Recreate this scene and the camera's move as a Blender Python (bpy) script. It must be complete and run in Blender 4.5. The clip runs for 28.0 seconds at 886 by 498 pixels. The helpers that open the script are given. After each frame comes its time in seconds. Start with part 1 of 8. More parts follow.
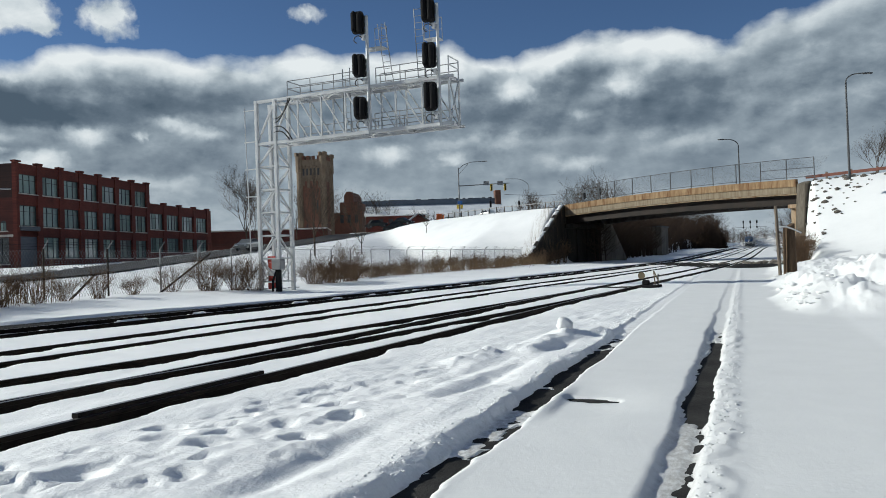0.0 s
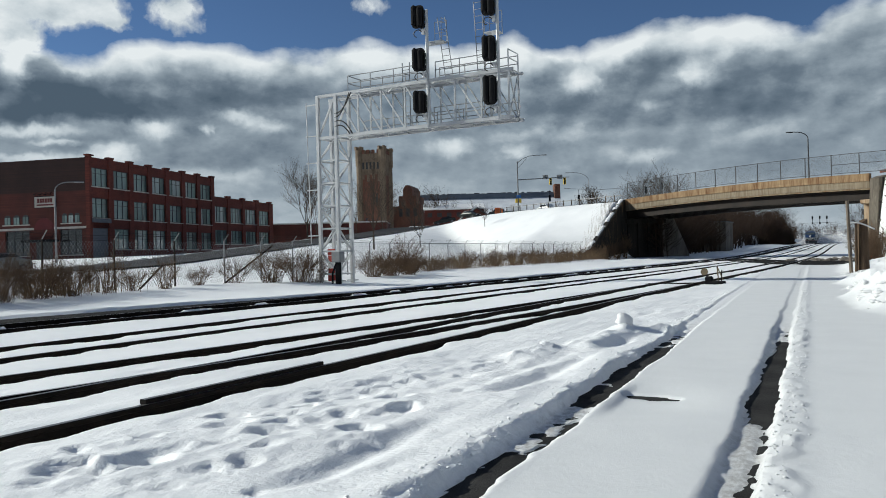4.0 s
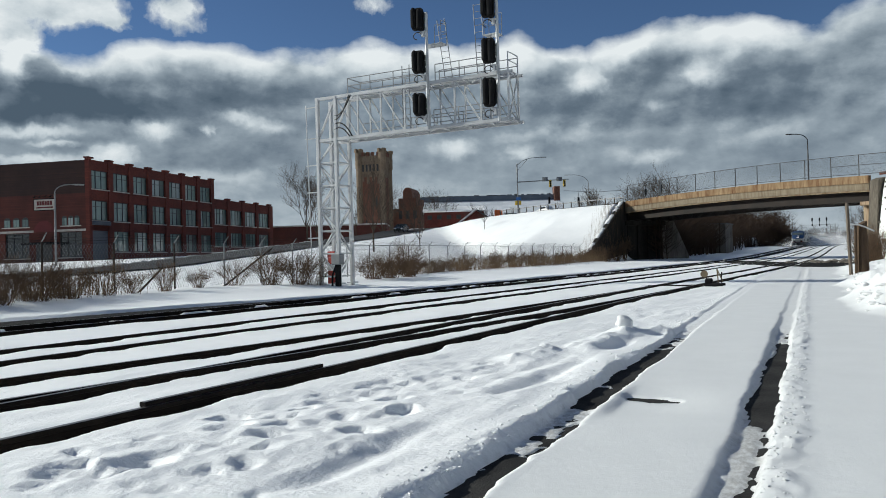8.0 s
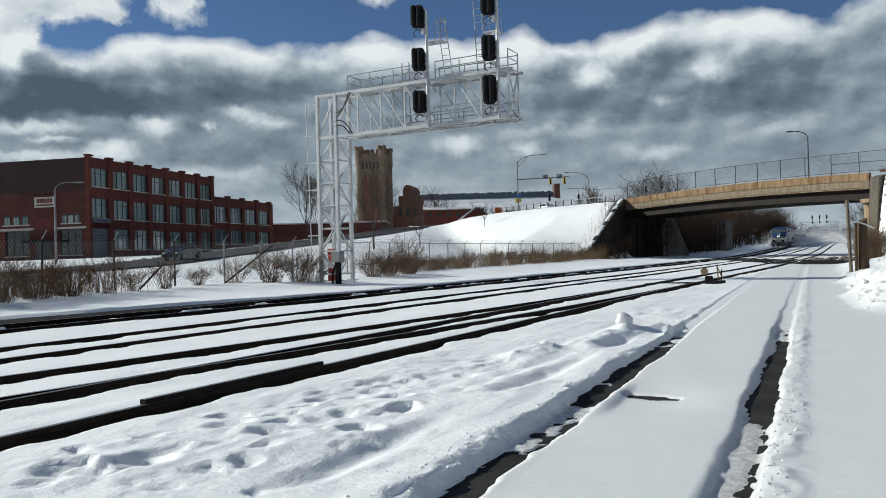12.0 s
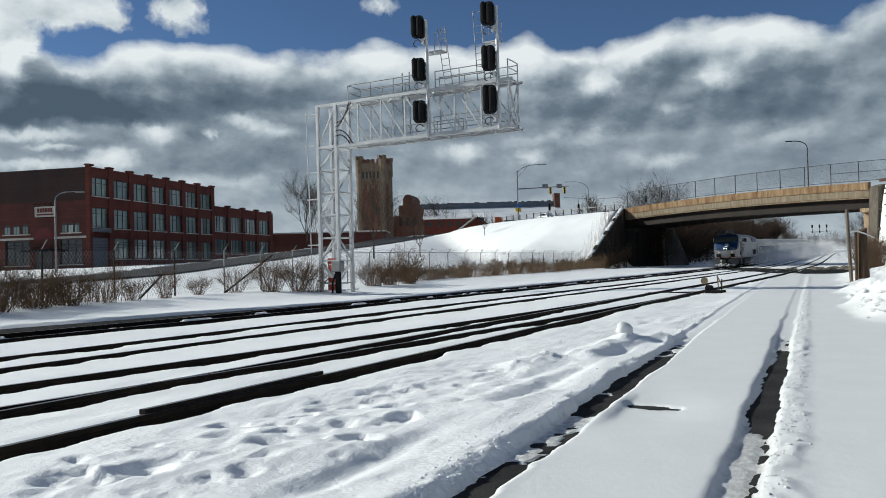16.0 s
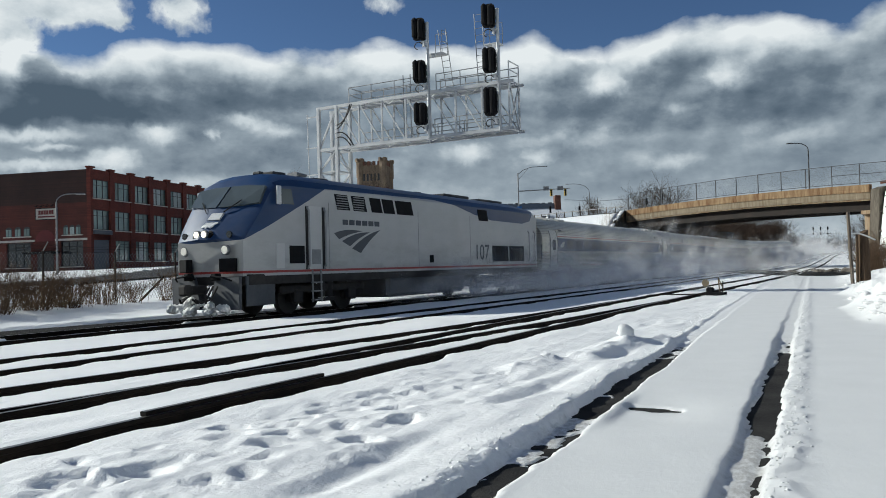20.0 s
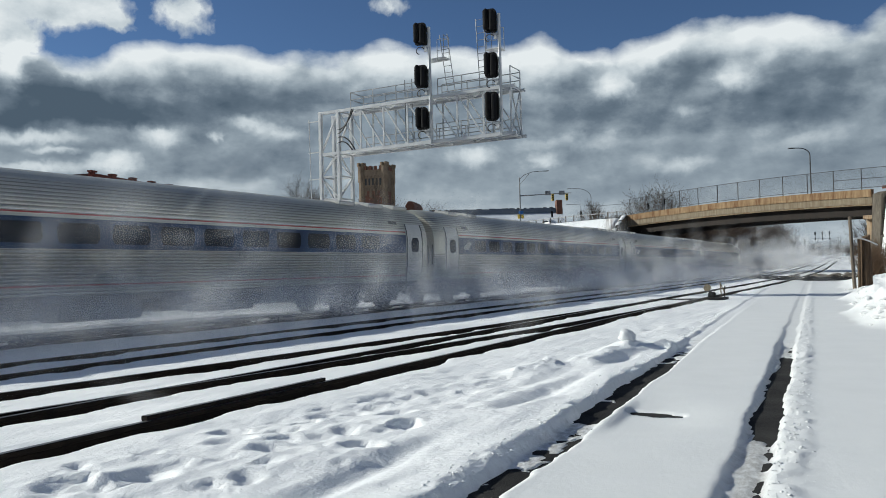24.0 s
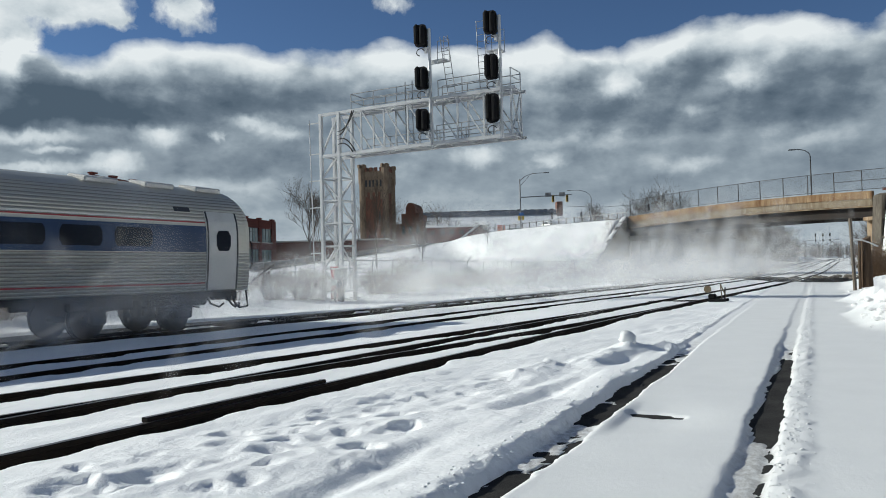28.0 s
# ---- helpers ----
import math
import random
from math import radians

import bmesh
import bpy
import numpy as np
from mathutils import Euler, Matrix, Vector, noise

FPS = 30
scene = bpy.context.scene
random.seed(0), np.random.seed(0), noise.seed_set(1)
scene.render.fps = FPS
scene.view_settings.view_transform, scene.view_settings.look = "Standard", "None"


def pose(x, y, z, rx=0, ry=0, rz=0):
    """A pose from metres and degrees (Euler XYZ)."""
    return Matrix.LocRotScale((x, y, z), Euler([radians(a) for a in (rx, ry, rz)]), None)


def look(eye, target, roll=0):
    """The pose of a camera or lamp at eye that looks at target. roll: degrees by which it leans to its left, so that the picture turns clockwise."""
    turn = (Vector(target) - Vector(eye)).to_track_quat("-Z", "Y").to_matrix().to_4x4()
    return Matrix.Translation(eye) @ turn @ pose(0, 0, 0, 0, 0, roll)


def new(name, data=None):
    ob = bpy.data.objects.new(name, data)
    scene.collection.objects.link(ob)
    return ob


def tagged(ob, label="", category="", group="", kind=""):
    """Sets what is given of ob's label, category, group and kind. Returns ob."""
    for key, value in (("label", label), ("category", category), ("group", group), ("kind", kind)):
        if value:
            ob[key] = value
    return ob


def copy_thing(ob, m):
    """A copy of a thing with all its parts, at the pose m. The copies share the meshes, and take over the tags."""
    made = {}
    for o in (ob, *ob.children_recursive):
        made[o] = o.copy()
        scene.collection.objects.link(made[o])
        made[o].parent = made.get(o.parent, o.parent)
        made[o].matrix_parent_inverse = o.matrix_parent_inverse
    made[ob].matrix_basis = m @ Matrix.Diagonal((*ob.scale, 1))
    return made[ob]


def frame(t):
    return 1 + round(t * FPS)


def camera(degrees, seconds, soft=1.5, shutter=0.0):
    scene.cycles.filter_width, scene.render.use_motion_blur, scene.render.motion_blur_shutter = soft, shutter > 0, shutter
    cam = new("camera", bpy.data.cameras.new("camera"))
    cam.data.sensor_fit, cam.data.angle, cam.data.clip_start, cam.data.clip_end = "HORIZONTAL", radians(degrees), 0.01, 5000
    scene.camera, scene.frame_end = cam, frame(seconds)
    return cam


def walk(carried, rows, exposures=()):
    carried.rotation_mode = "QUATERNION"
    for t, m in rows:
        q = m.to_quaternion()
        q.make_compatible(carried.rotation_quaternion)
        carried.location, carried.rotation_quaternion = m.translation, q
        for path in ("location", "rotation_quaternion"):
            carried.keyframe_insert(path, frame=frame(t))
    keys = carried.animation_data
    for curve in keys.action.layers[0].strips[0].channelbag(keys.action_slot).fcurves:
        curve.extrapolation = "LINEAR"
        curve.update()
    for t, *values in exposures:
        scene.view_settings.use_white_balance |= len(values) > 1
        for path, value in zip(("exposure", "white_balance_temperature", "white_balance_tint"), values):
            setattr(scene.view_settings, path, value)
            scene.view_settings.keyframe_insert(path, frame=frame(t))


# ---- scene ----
# World: x across the tracks (to the right), y along them towards the bridge, z up; metres.
EYE = 1.40
cam = camera(59.18, 28.0, soft=0.9, shutter=0.0)
walk(cam, [
    (0, pose(0, 0, EYE, 90.796, 1.932, 24.108)),
    (0.5, pose(0, 0, EYE, 90.785, 1.913, 23.225)),
    (1, pose(0, 0, EYE, 91.109, 1.751, 24.507)),
    (1.5, pose(0, 0, EYE, 91.252, 1.526, 26.843)),
    (2, pose(0, 0, EYE, 91.102, 1.455, 27.973)),
    (2.5, pose(0, 0, EYE, 91.020, 1.477, 28.310)),
    (3, pose(0, 0, EYE, 90.766, 1.433, 28.398)),
    (3.5, pose(0, 0, EYE, 90.532, 1.422, 28.387)),
    (5.5, pose(0, 0, EYE, 90.439, 1.513, 28.306)),
    (6, pose(0, 0, EYE, 90.540, 1.460, 28.306)),
    (6.5, pose(0, 0, EYE, 90.534, 1.458, 28.345)),
    (7, pose(0, 0, EYE, 90.518, 1.476, 28.358)),
    (7.5, pose(0, 0, EYE, 90.577, 1.502, 28.362)),
    (8, pose(0, 0, EYE, 90.638, 1.489, 28.356)),
    (8.5, pose(0, 0, EYE, 90.603, 1.489, 28.344)),
    (9, pose(0, 0, EYE, 90.522, 1.479, 28.355)),
    (9.5, pose(0, 0, EYE, 90.505, 1.510, 28.347)),
    (10, pose(0, 0, EYE, 90.509, 1.511, 28.357)),
    (10.5, pose(0, 0, EYE, 90.501, 1.506, 28.361)),
    (11, pose(0, 0, EYE, 90.489, 1.490, 28.366)),
    (11.5, pose(0, 0, EYE, 90.517, 1.493, 28.362)),
    (12, pose(0, 0, EYE, 90.453, 1.505, 28.362)),
    (12.5, pose(0, 0, EYE, 90.388, 1.505, 28.366)),
    (14.5, pose(0, 0, EYE, 90.785, 1.529, 28.370)),
    (15, pose(0, 0, EYE, 90.941, 1.498, 28.366)),
    (15.5, pose(0, 0, EYE, 91.065, 1.503, 28.361)),
    (16, pose(0, 0, EYE, 91.148, 1.507, 28.367)),
    (16.5, pose(0, 0, EYE, 91.143, 1.496, 28.423)),
    (17, pose(0, 0, EYE, 91.112, 1.504, 28.427)),
    (17.5, pose(0, 0, EYE, 91.128, 1.483, 28.424)),
    (18, pose(0, 0, EYE, 91.139, 1.488, 28.427)),
    (18.5, pose(0, 0, EYE, 91.191, 1.492, 28.429)),
    (19, pose(0, 0, EYE, 91.193, 1.477, 28.423)),
    (19.5, pose(0, 0, EYE, 91.262, 1.484, 28.443)),
    (20, pose(0, 0, EYE, 91.307, 1.507, 28.433)),
    (20.5, pose(0, 0, EYE, 91.322, 1.482, 28.429)),
    (21, pose(0, 0, EYE, 91.360, 1.530, 28.433)),
    (21.5, pose(0, 0, EYE, 91.404, 1.520, 28.433)),
    (23.5, pose(0, 0, EYE, 91.582, 1.461, 28.557)),
    (24, pose(0, 0, EYE, 91.643, 1.463, 28.544)),
    (24.5, pose(0, 0, EYE, 91.644, 1.466, 28.562)),
    (25, pose(0, 0, EYE, 91.643, 1.453, 28.573)),
    (25.5, pose(0, 0, EYE, 91.607, 1.421, 28.580)),
    (26, pose(0, 0, EYE, 91.637, 1.443, 28.574)),
    (26.5, pose(0, 0, EYE, 91.681, 1.436, 28.559)),
    (27, pose(0, 0, EYE, 91.636, 1.442, 28.541)),
    (27.5, pose(0, 0, EYE, 91.697, 1.448, 28.598)),
    (28, pose(0, 0, EYE, 91.760, 1.461, 28.568)),])

# ---------------------------------------------------------------- light
SUN_AZ, SUN_EL = -103.0, 28.0            # degrees from +y towards +x, and above the horizon
world = bpy.data.worlds.new("winter_sky")
scene.world = world
world.use_nodes = True
wn = world.node_tree.nodes
sky = wn.new("ShaderNodeTexSky")
sky.sky_type = "NISHITA"
sky.sun_disc = False
sky.sun_elevation = radians(SUN_EL)
sky.sun_rotation = radians(SUN_AZ)
sky.altitude = 300
sky.air_density, sky.dust_density, sky.ozone_density = 0.7, 0.0, 5.0
wn["Background"].inputs["Strength"].default_value = 0.074
world.node_tree.links.new(sky.outputs[0], wn["Background"].inputs[0])

sun = new("sun", bpy.data.lights.new("sun", "SUN"))
sun.data.energy = 4.9
sun.data.angle = radians(0.55)
sun.data.color = (0.98, 0.98, 0.91)
sun_from = Vector((math.sin(radians(SUN_AZ)) * math.cos(radians(SUN_EL)),
                   math.cos(radians(SUN_AZ)) * math.cos(radians(SUN_EL)), math.sin(radians(SUN_EL))))
sun.matrix_world = look(sun_from * 100, (0, 0, 0))
scene.view_settings.exposure = 0.0
scene.view_settings.use_white_balance = True
scene.view_settings.white_balance_temperature = 6450
scene.view_settings.white_balance_tint = 7
scene.cycles.max_bounces = 16
scene.cycles.diffuse_bounces = 10
scene.cycles.transmission_bounces = 10
scene.cycles.transparent_max_bounces = 128      # blown snow is many thin flakes deep

# ---------------------------------------------------------------- materials
class Nodes:
    """A small writer for node materials."""

    def __init__(self, name):
        self.mat = bpy.data.materials.new(name)
        self.mat.use_nodes = True
        self.tree = self.mat.node_tree
        self.bsdf = self.tree.nodes["Principled BSDF"]
        self.out = self.tree.nodes["Material Output"]

    def node(self, kind, **values):
        n = self.tree.nodes.new(kind)
        for key, value in values.items():
            if key == "operation":
                n.operation = value
            elif key == "blend_type":
                n.blend_type = value
            elif key == "data_type":
                n.data_type = value
            else:
                n.inputs[key.replace("_", " ")].default_value = value
        return n

    def link(self, a, b):
        self.tree.links.new(a, b)

    def math(self, op, a, b=0.0, c=0.0):
        n = self.tree.nodes.new("ShaderNodeMath")
        n.operation = op
        for k, v in enumerate((a, b, c)):
            if isinstance(v, (int, float)):
                n.inputs[k].default_value = v
            else:
                self.link(v, n.inputs[k])
        return n.outputs[0]

    def mix(self, fac, a, b, blend="MIX"):
        n = self.tree.nodes.new("ShaderNodeMixRGB")
        n.blend_type = blend
        for k, v in enumerate((fac, a, b)):
            if isinstance(v, (int, float)):
                n.inputs[k].default_value = v
            elif isinstance(v, tuple):
                n.inputs[k].default_value = (*v, 1) if len(v) == 3 else v
            else:
                self.link(v, n.inputs[k])
        return n.outputs[0]

    def coords(self, kind="Object"):
        return self.tree.nodes.new("ShaderNodeTexCoord").outputs[kind]

    def noise(self, scale, detail=4.0, rough=0.55, vector=None, stretch=None):
        n = self.tree.nodes.new("ShaderNodeTexNoise")
        n.inputs["Scale"].default_value = scale
        n.inputs["Detail"].default_value = detail
        n.inputs["Roughness"].default_value = rough
        v = vector if vector is not None else self.coords()
        if stretch:
            m = self.tree.nodes.new("ShaderNodeMapping")
            m.inputs["Scale"].default_value = stretch
            self.link(v, m.inputs["Vector"])
            v = m.outputs[0]
        self.link(v, n.inputs["Vector"])
        return n.outputs[0]

    def ramp(self, value, stops):
        n = self.tree.nodes.new("ShaderNodeValToRGB")
        e = n.color_ramp.elements
        while len(e) < len(stops):
            e.new(0.5)
        for el, (p, c) in zip(e, stops):
            el.position = p
            el.color = (c, c, c, 1) if isinstance(c, (int, float)) else (*c, 1)
        self.link(value, n.inputs[0])
        return n.outputs[0]

    def bump(self, height, strength=0.3, distance=0.02):
        n = self.tree.nodes.new("ShaderNodeBump")
        n.inputs["Strength"].default_value = strength
        n.inputs["Distance"].default_value = distance
        self.link(height, n.inputs["Height"])
        self.link(n.outputs[0], self.bsdf.inputs["Normal"])


def surface(name, dark, light, scale=3.0, rough=0.6, metal=0.0, bump=0.2, dist=0.01, fine=30.0, stretch=None, vary=0.0):
    """Two-scale mottled surface between two colours, with fine relief; vary: random change of tone from object to object."""
    n = Nodes(name)
    a = n.noise(scale, 5, 0.6, stretch=stretch)
    b = n.noise(fine, 4, 0.6, stretch=stretch)
    f = n.math("ADD", n.math("MULTIPLY", a, 0.65), n.math("MULTIPLY", b, 0.35))
    f = n.ramp(f, [(0.32, 0.0), (0.68, 1.0)])
    col = n.mix(f, dark, light)
    if vary:
        info = n.tree.nodes.new("ShaderNodeObjectInfo")
        v = n.math("ADD", n.math("MULTIPLY", info.outputs["Random"], 2 * vary), 1 - vary)
        hsv = n.tree.nodes.new("ShaderNodeHueSaturation")
        n.link(v, hsv.inputs["Value"])
        n.link(col, hsv.inputs["Color"])
        col = hsv.outputs[0]
    n.link(col, n.bsdf.inputs["Base Color"])
    n.bsdf.inputs["Metallic"].default_value = metal
    r = n.math("ADD", n.math("MULTIPLY", b, 0.25), rough - 0.12)
    n.link(r, n.bsdf.inputs["Roughness"])
    if rough > 0.85:
        n.bsdf.inputs["Specular IOR Level"].default_value = 0.15
    if bump:
        n.bump(f, bump, dist)
    return n.mat


def snow_material():
    n = Nodes("snow")
    co = n.coords()
    big = n.noise(0.35, 5, 0.6)
    mid = n.noise(5.0, 6, 0.62, stretch=(1.0, 0.6, 1.0))
    fine = n.noise(17.0, 5, 0.6)
    grain = n.noise(120.0, 2, 0.6)
    col = n.mix(n.ramp(big, [(0.3, 0.0), (0.7, 1.0)]), (0.82, 0.825, 0.83), (0.90, 0.90, 0.90))
    # snow rolled hard on the service road is greyer, with specks of grit
    sep = n.tree.nodes.new("ShaderNodeSeparateXYZ")
    n.link(co, sep.inputs[0])
    lane = n.math("ADD", n.math("MULTIPLY_ADD", sep.outputs[1], 0.06, sep.outputs[0]), n.math("MULTIPLY", big, 0.3))
    lane = n.ramp(n.math("MULTIPLY_ADD", lane, 0.25, 0.5), [(0.06, 0.0), (0.13, 1.0), (0.95, 1.0), (1.0, 0.6)])
    soil = n.math("MULTIPLY", lane, n.ramp(n.noise(1.7, 6, 0.6), [(0.25, 0.75), (0.75, 1.0)]))
    col = n.mix(soil, col, (0.685, 0.69, 0.69))
    speck = n.math("MULTIPLY", n.ramp(n.noise(38.0, 3, 0.6), [(0.70, 0.0), (0.78, 1.0)]), n.math("MULTIPLY", n.ramp(n.noise(1.1, 3), [(0.45, 0.0), (0.65, 0.8)]), lane))
    col = n.mix(speck, col, (0.25, 0.23, 0.20))
    # grey slush pressed thin by the wheels
    for start, lean in ((1.86, 0.060), (0.43, 0.0535)):
        d = n.math("ABSOLUTE", n.math("ADD", n.math("MULTIPLY_ADD", sep.outputs[1], lean, sep.outputs[0]), start))
        d = n.math("ADD", d, n.math("MULTIPLY", n.math("SUBTRACT", n.noise(7.0, 5, 0.65), 0.5), 0.20))
        wheel = n.math("MULTIPLY", n.ramp(d, [(0.05, 1.0), (0.15, 0.0)]), n.ramp(n.noise(24.0, 4, 0.7, stretch=(1.0, 0.5, 1.0)), [(0.34, 0.15), (0.62, 0.85)]))
        near_end = n.ramp(n.math("MULTIPLY", sep.outputs[1], 0.05), [(0.55, 1.0), (0.75, 0.15)])
        col = n.mix(n.math("MULTIPLY", wheel, near_end), col, (0.36, 0.345, 0.325))
    n.link(col, n.bsdf.inputs["Base Color"])
    n.bsdf.inputs["Roughness"].default_value = 0.6
    n.bsdf.inputs["Specular IOR Level"].default_value = 0.2
    loose = n.math("MULTIPLY_ADD", lane, -0.76, 1.0)
    h = n.math("MULTIPLY", loose, n.math("ADD", n.math("MULTIPLY", mid, 0.9), n.math("MULTIPLY", fine, 0.5)))
    n.bump(n.math("ADD", h, n.math("MULTIPLY", grain, 0.05)), 0.6, 0.04)
    return n.mat


def brick_material(name, dark, light):
    n = Nodes(name)
    t = n.tree.nodes.new("ShaderNodeTexBrick")
    t.inputs["Scale"].default_value = 1.0
    t.inputs["Brick Width"].default_value = 0.22
    t.inputs["Row Height"].default_value = 0.074
    t.inputs["Mortar Size"].default_value = 0.008
    t.inputs["Color1"].default_value = (*dark, 1)
    t.inputs["Color2"].default_value = (*light, 1)
    t.inputs["Mortar"].default_value = (*[0.8 * a + 0.4 * b for a, b in zip(dark, light)], 1)
    m = n.tree.nodes.new("ShaderNodeMapping")
    m.inputs["Rotation"].default_value = (radians(90), 0, 0)
    n.link(n.coords(), m.inputs["Vector"])
    n.link(m.outputs[0], t.inputs["Vector"])
    stain = n.ramp(n.noise(0.25, 6, 0.65), [(0.3, 0.55), (0.7, 1.1)])
    n.link(n.mix(1.0, t.outputs[0], stain, "MULTIPLY"), n.bsdf.inputs["Base Color"])
    n.bsdf.inputs["Roughness"].default_value = 0.85
    n.bump(t.outputs["Fac"], 0.3, 0.01)
    return n.mat


def glow(name, colour, strength):
    n = Nodes(name)
    n.bsdf.inputs["Base Color"].default_value = (*colour, 1)
    n.bsdf.inputs["Emission Color"].default_value = (*colour, 1)
    n.bsdf.inputs["Emission Strength"].default_value = strength
    return n.mat


def glass(name, colour=(0.02, 0.025, 0.03), rough=0.06, blinds=0.0):
    """Dark window glass that mirrors what stands opposite; some panes have pale blinds drawn behind them."""
    n = Nodes(name)
    w = n.noise(1.3, 3)
    col = n.mix(w, colour, tuple(c * 1.7 for c in colour))
    if blinds:
        info = n.tree.nodes.new("ShaderNodeObjectInfo")
        col = n.mix(n.math("MULTIPLY", n.math("LESS_THAN", info.outputs["Random"], blinds), 0.75), col, (0.36, 0.40, 0.39))
        col = n.mix(n.math("MULTIPLY", n.math("GREATER_THAN", info.outputs["Random"], 0.7), 0.6), col, tuple(c * 0.35 for c in colour))
    n.link(col, n.bsdf.inputs["Base Color"])
    n.bsdf.inputs["Roughness"].default_value = rough
    n.bsdf.inputs["Specular IOR Level"].default_value = 0.8
    n.bump(n.noise(0.8, 2), 0.06, 0.02)
    return n.mat


SNOW = snow_material()
ASPHALT = surface("asphalt", (0.007, 0.007, 0.0075), (0.045, 0.043, 0.041), 2.0, 1.0, bump=0.9, dist=0.010, fine=55)
WET_ROAD = surface("wet_asphalt", (0.020, 0.020, 0.022), (0.055, 0.055, 0.058), 0.6, 0.92, bump=0.3, fine=40)
RAIL = surface("rail_steel", (0.006, 0.005, 0.0045), (0.022, 0.016, 0.012), 4.0, 0.9, 0.0, fine=60)
RAIL_HEAD = surface("rail_head", (0.16, 0.15, 0.14), (0.34, 0.33, 0.32), 2.0, 0.35, 0.8, bump=0.05)
BALLAST = surface("ballast", (0.004, 0.004, 0.0042), (0.024, 0.0225, 0.022), 6.0, 0.9, bump=1.0, dist=0.04, fine=45)
STEEL_PALE = surface("galvanised_steel", (0.40, 0.405, 0.41), (0.60, 0.605, 0.61), 1.5, 0.5, 0.25, bump=0.05)
STEEL_RAIL = surface("weathered_galvanised_pipe", (0.22, 0.225, 0.23), (0.36, 0.365, 0.37), 2.0, 0.55, 0.3, bump=0.05)
STEEL_GREY = surface("grey_steel", (0.16, 0.165, 0.17), (0.28, 0.285, 0.29), 2.0, 0.55, 0.5, bump=0.05)
STEEL_DARK = surface("dull_dark_steel", (0.045, 0.047, 0.05), (0.10, 0.103, 0.107), 2.0, 0.7, 0.2, bump=0.05)
BLACK = surface("black_paint", (0.006, 0.006, 0.007), (0.014, 0.014, 0.015), 3.0, 0.87, bump=0.05)
CABLE = surface("black_rubber", (0.01, 0.01, 0.01), (0.025, 0.025, 0.025), 5.0, 0.6, bump=0.0)
CONCRETE_TAN = surface("weathered_concrete", (0.17, 0.075, 0.028), (0.46, 0.38, 0.27), 0.7, 0.9, bump=0.4, dist=0.02, fine=7, stretch=(1.6, 1.6, 0.22))
CONCRETE = surface("stained_concrete", (0.045, 0.038, 0.032), (0.20, 0.18, 0.155), 0.7, 0.9, bump=0.4, dist=0.02, fine=8, stretch=(1, 1, 0.25))
GREY_CONCRETE = surface("grey_brown_concrete", (0.065, 0.055, 0.043), (0.19, 0.165, 0.135), 0.9, 0.9, bump=0.4, dist=0.02, fine=7, stretch=(1.4, 1.4, 0.25))
RUSTED_CONCRETE = surface("rust_stained_concrete", (0.10, 0.038, 0.015), (0.36, 0.262, 0.155), 1.6, 0.9, bump=0.4, dist=0.02, fine=6, stretch=(1.8, 1.8, 0.2))
PALE_CONCRETE = surface("pale_tan_concrete", (0.13, 0.094, 0.058), (0.29, 0.245, 0.18), 1.2, 0.9, bump=0.4, dist=0.02, fine=5, stretch=(2.0, 2.0, 0.2))
# Stained concrete again, darker: shade around the bridge is put into its colour.
SHADED_CONCRETE = surface("shaded_concrete", (0.006, 0.0055, 0.005), (0.038, 0.034, 0.030), 0.7, 0.9, bump=0.4, dist=0.02, fine=8, stretch=(1, 1, 0.25))
# Rust near black: the shade under the deck is put into this colour.
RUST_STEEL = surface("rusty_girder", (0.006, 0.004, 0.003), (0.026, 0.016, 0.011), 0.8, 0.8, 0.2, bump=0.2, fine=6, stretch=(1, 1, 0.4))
BRICK = brick_material("red_brick", (0.085, 0.016, 0.009), (0.15, 0.030, 0.018))
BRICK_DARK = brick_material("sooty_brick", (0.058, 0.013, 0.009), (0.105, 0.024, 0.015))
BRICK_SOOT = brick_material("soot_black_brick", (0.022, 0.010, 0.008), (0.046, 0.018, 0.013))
BRICK_TAN = brick_material("tan_brick", (0.125, 0.050, 0.031), (0.20, 0.088, 0.056))
TAN_STONE = surface("weathered_tan_stone", (0.105, 0.076, 0.054), (0.25, 0.19, 0.135), 0.8, 0.9, bump=0.3, fine=5, stretch=(1, 1, 0.5))
STONE_TRIM = surface("stone_trim", (0.30, 0.27, 0.24), (0.48, 0.45, 0.41), 1.2, 0.85, bump=0.2)
GLASS = glass("window_glass", (0.13, 0.18, 0.17), 0.08, 0.16)
FRAME_DARK = surface("dark_window_frame", (0.012, 0.013, 0.014), (0.03, 0.03, 0.032), 2.0, 0.5, bump=0.0)
WOOD_GREY = surface("weathered_wood", (0.07, 0.052, 0.038), (0.20, 0.16, 0.12), 2.0, 0.85, bump=0.5, dist=0.01, fine=25, stretch=(4, 4, 0.4))
BARK = surface("bark", (0.035, 0.026, 0.02), (0.11, 0.085, 0.065), 3.0, 0.9, bump=0.4, fine=20)
TWIG = surface("dry_twigs", (0.060, 0.038, 0.025), (0.19, 0.125, 0.080), 1.2, 0.9, bump=0.0, fine=8)
WOODS = surface("winter_woods", (0.022, 0.015, 0.011), (0.066, 0.043, 0.031), 0.12, 0.95, bump=0.0, fine=0.8)
ROOF_DARK = surface("dark_roofing", (0.03, 0.032, 0.036), (0.08, 0.085, 0.09), 0.5, 0.8, bump=0.1)
SLATE_BLUE = surface("blue_grey_roof", (0.06, 0.08, 0.11), (0.12, 0.15, 0.19), 0.3, 0.6, bump=0.1)
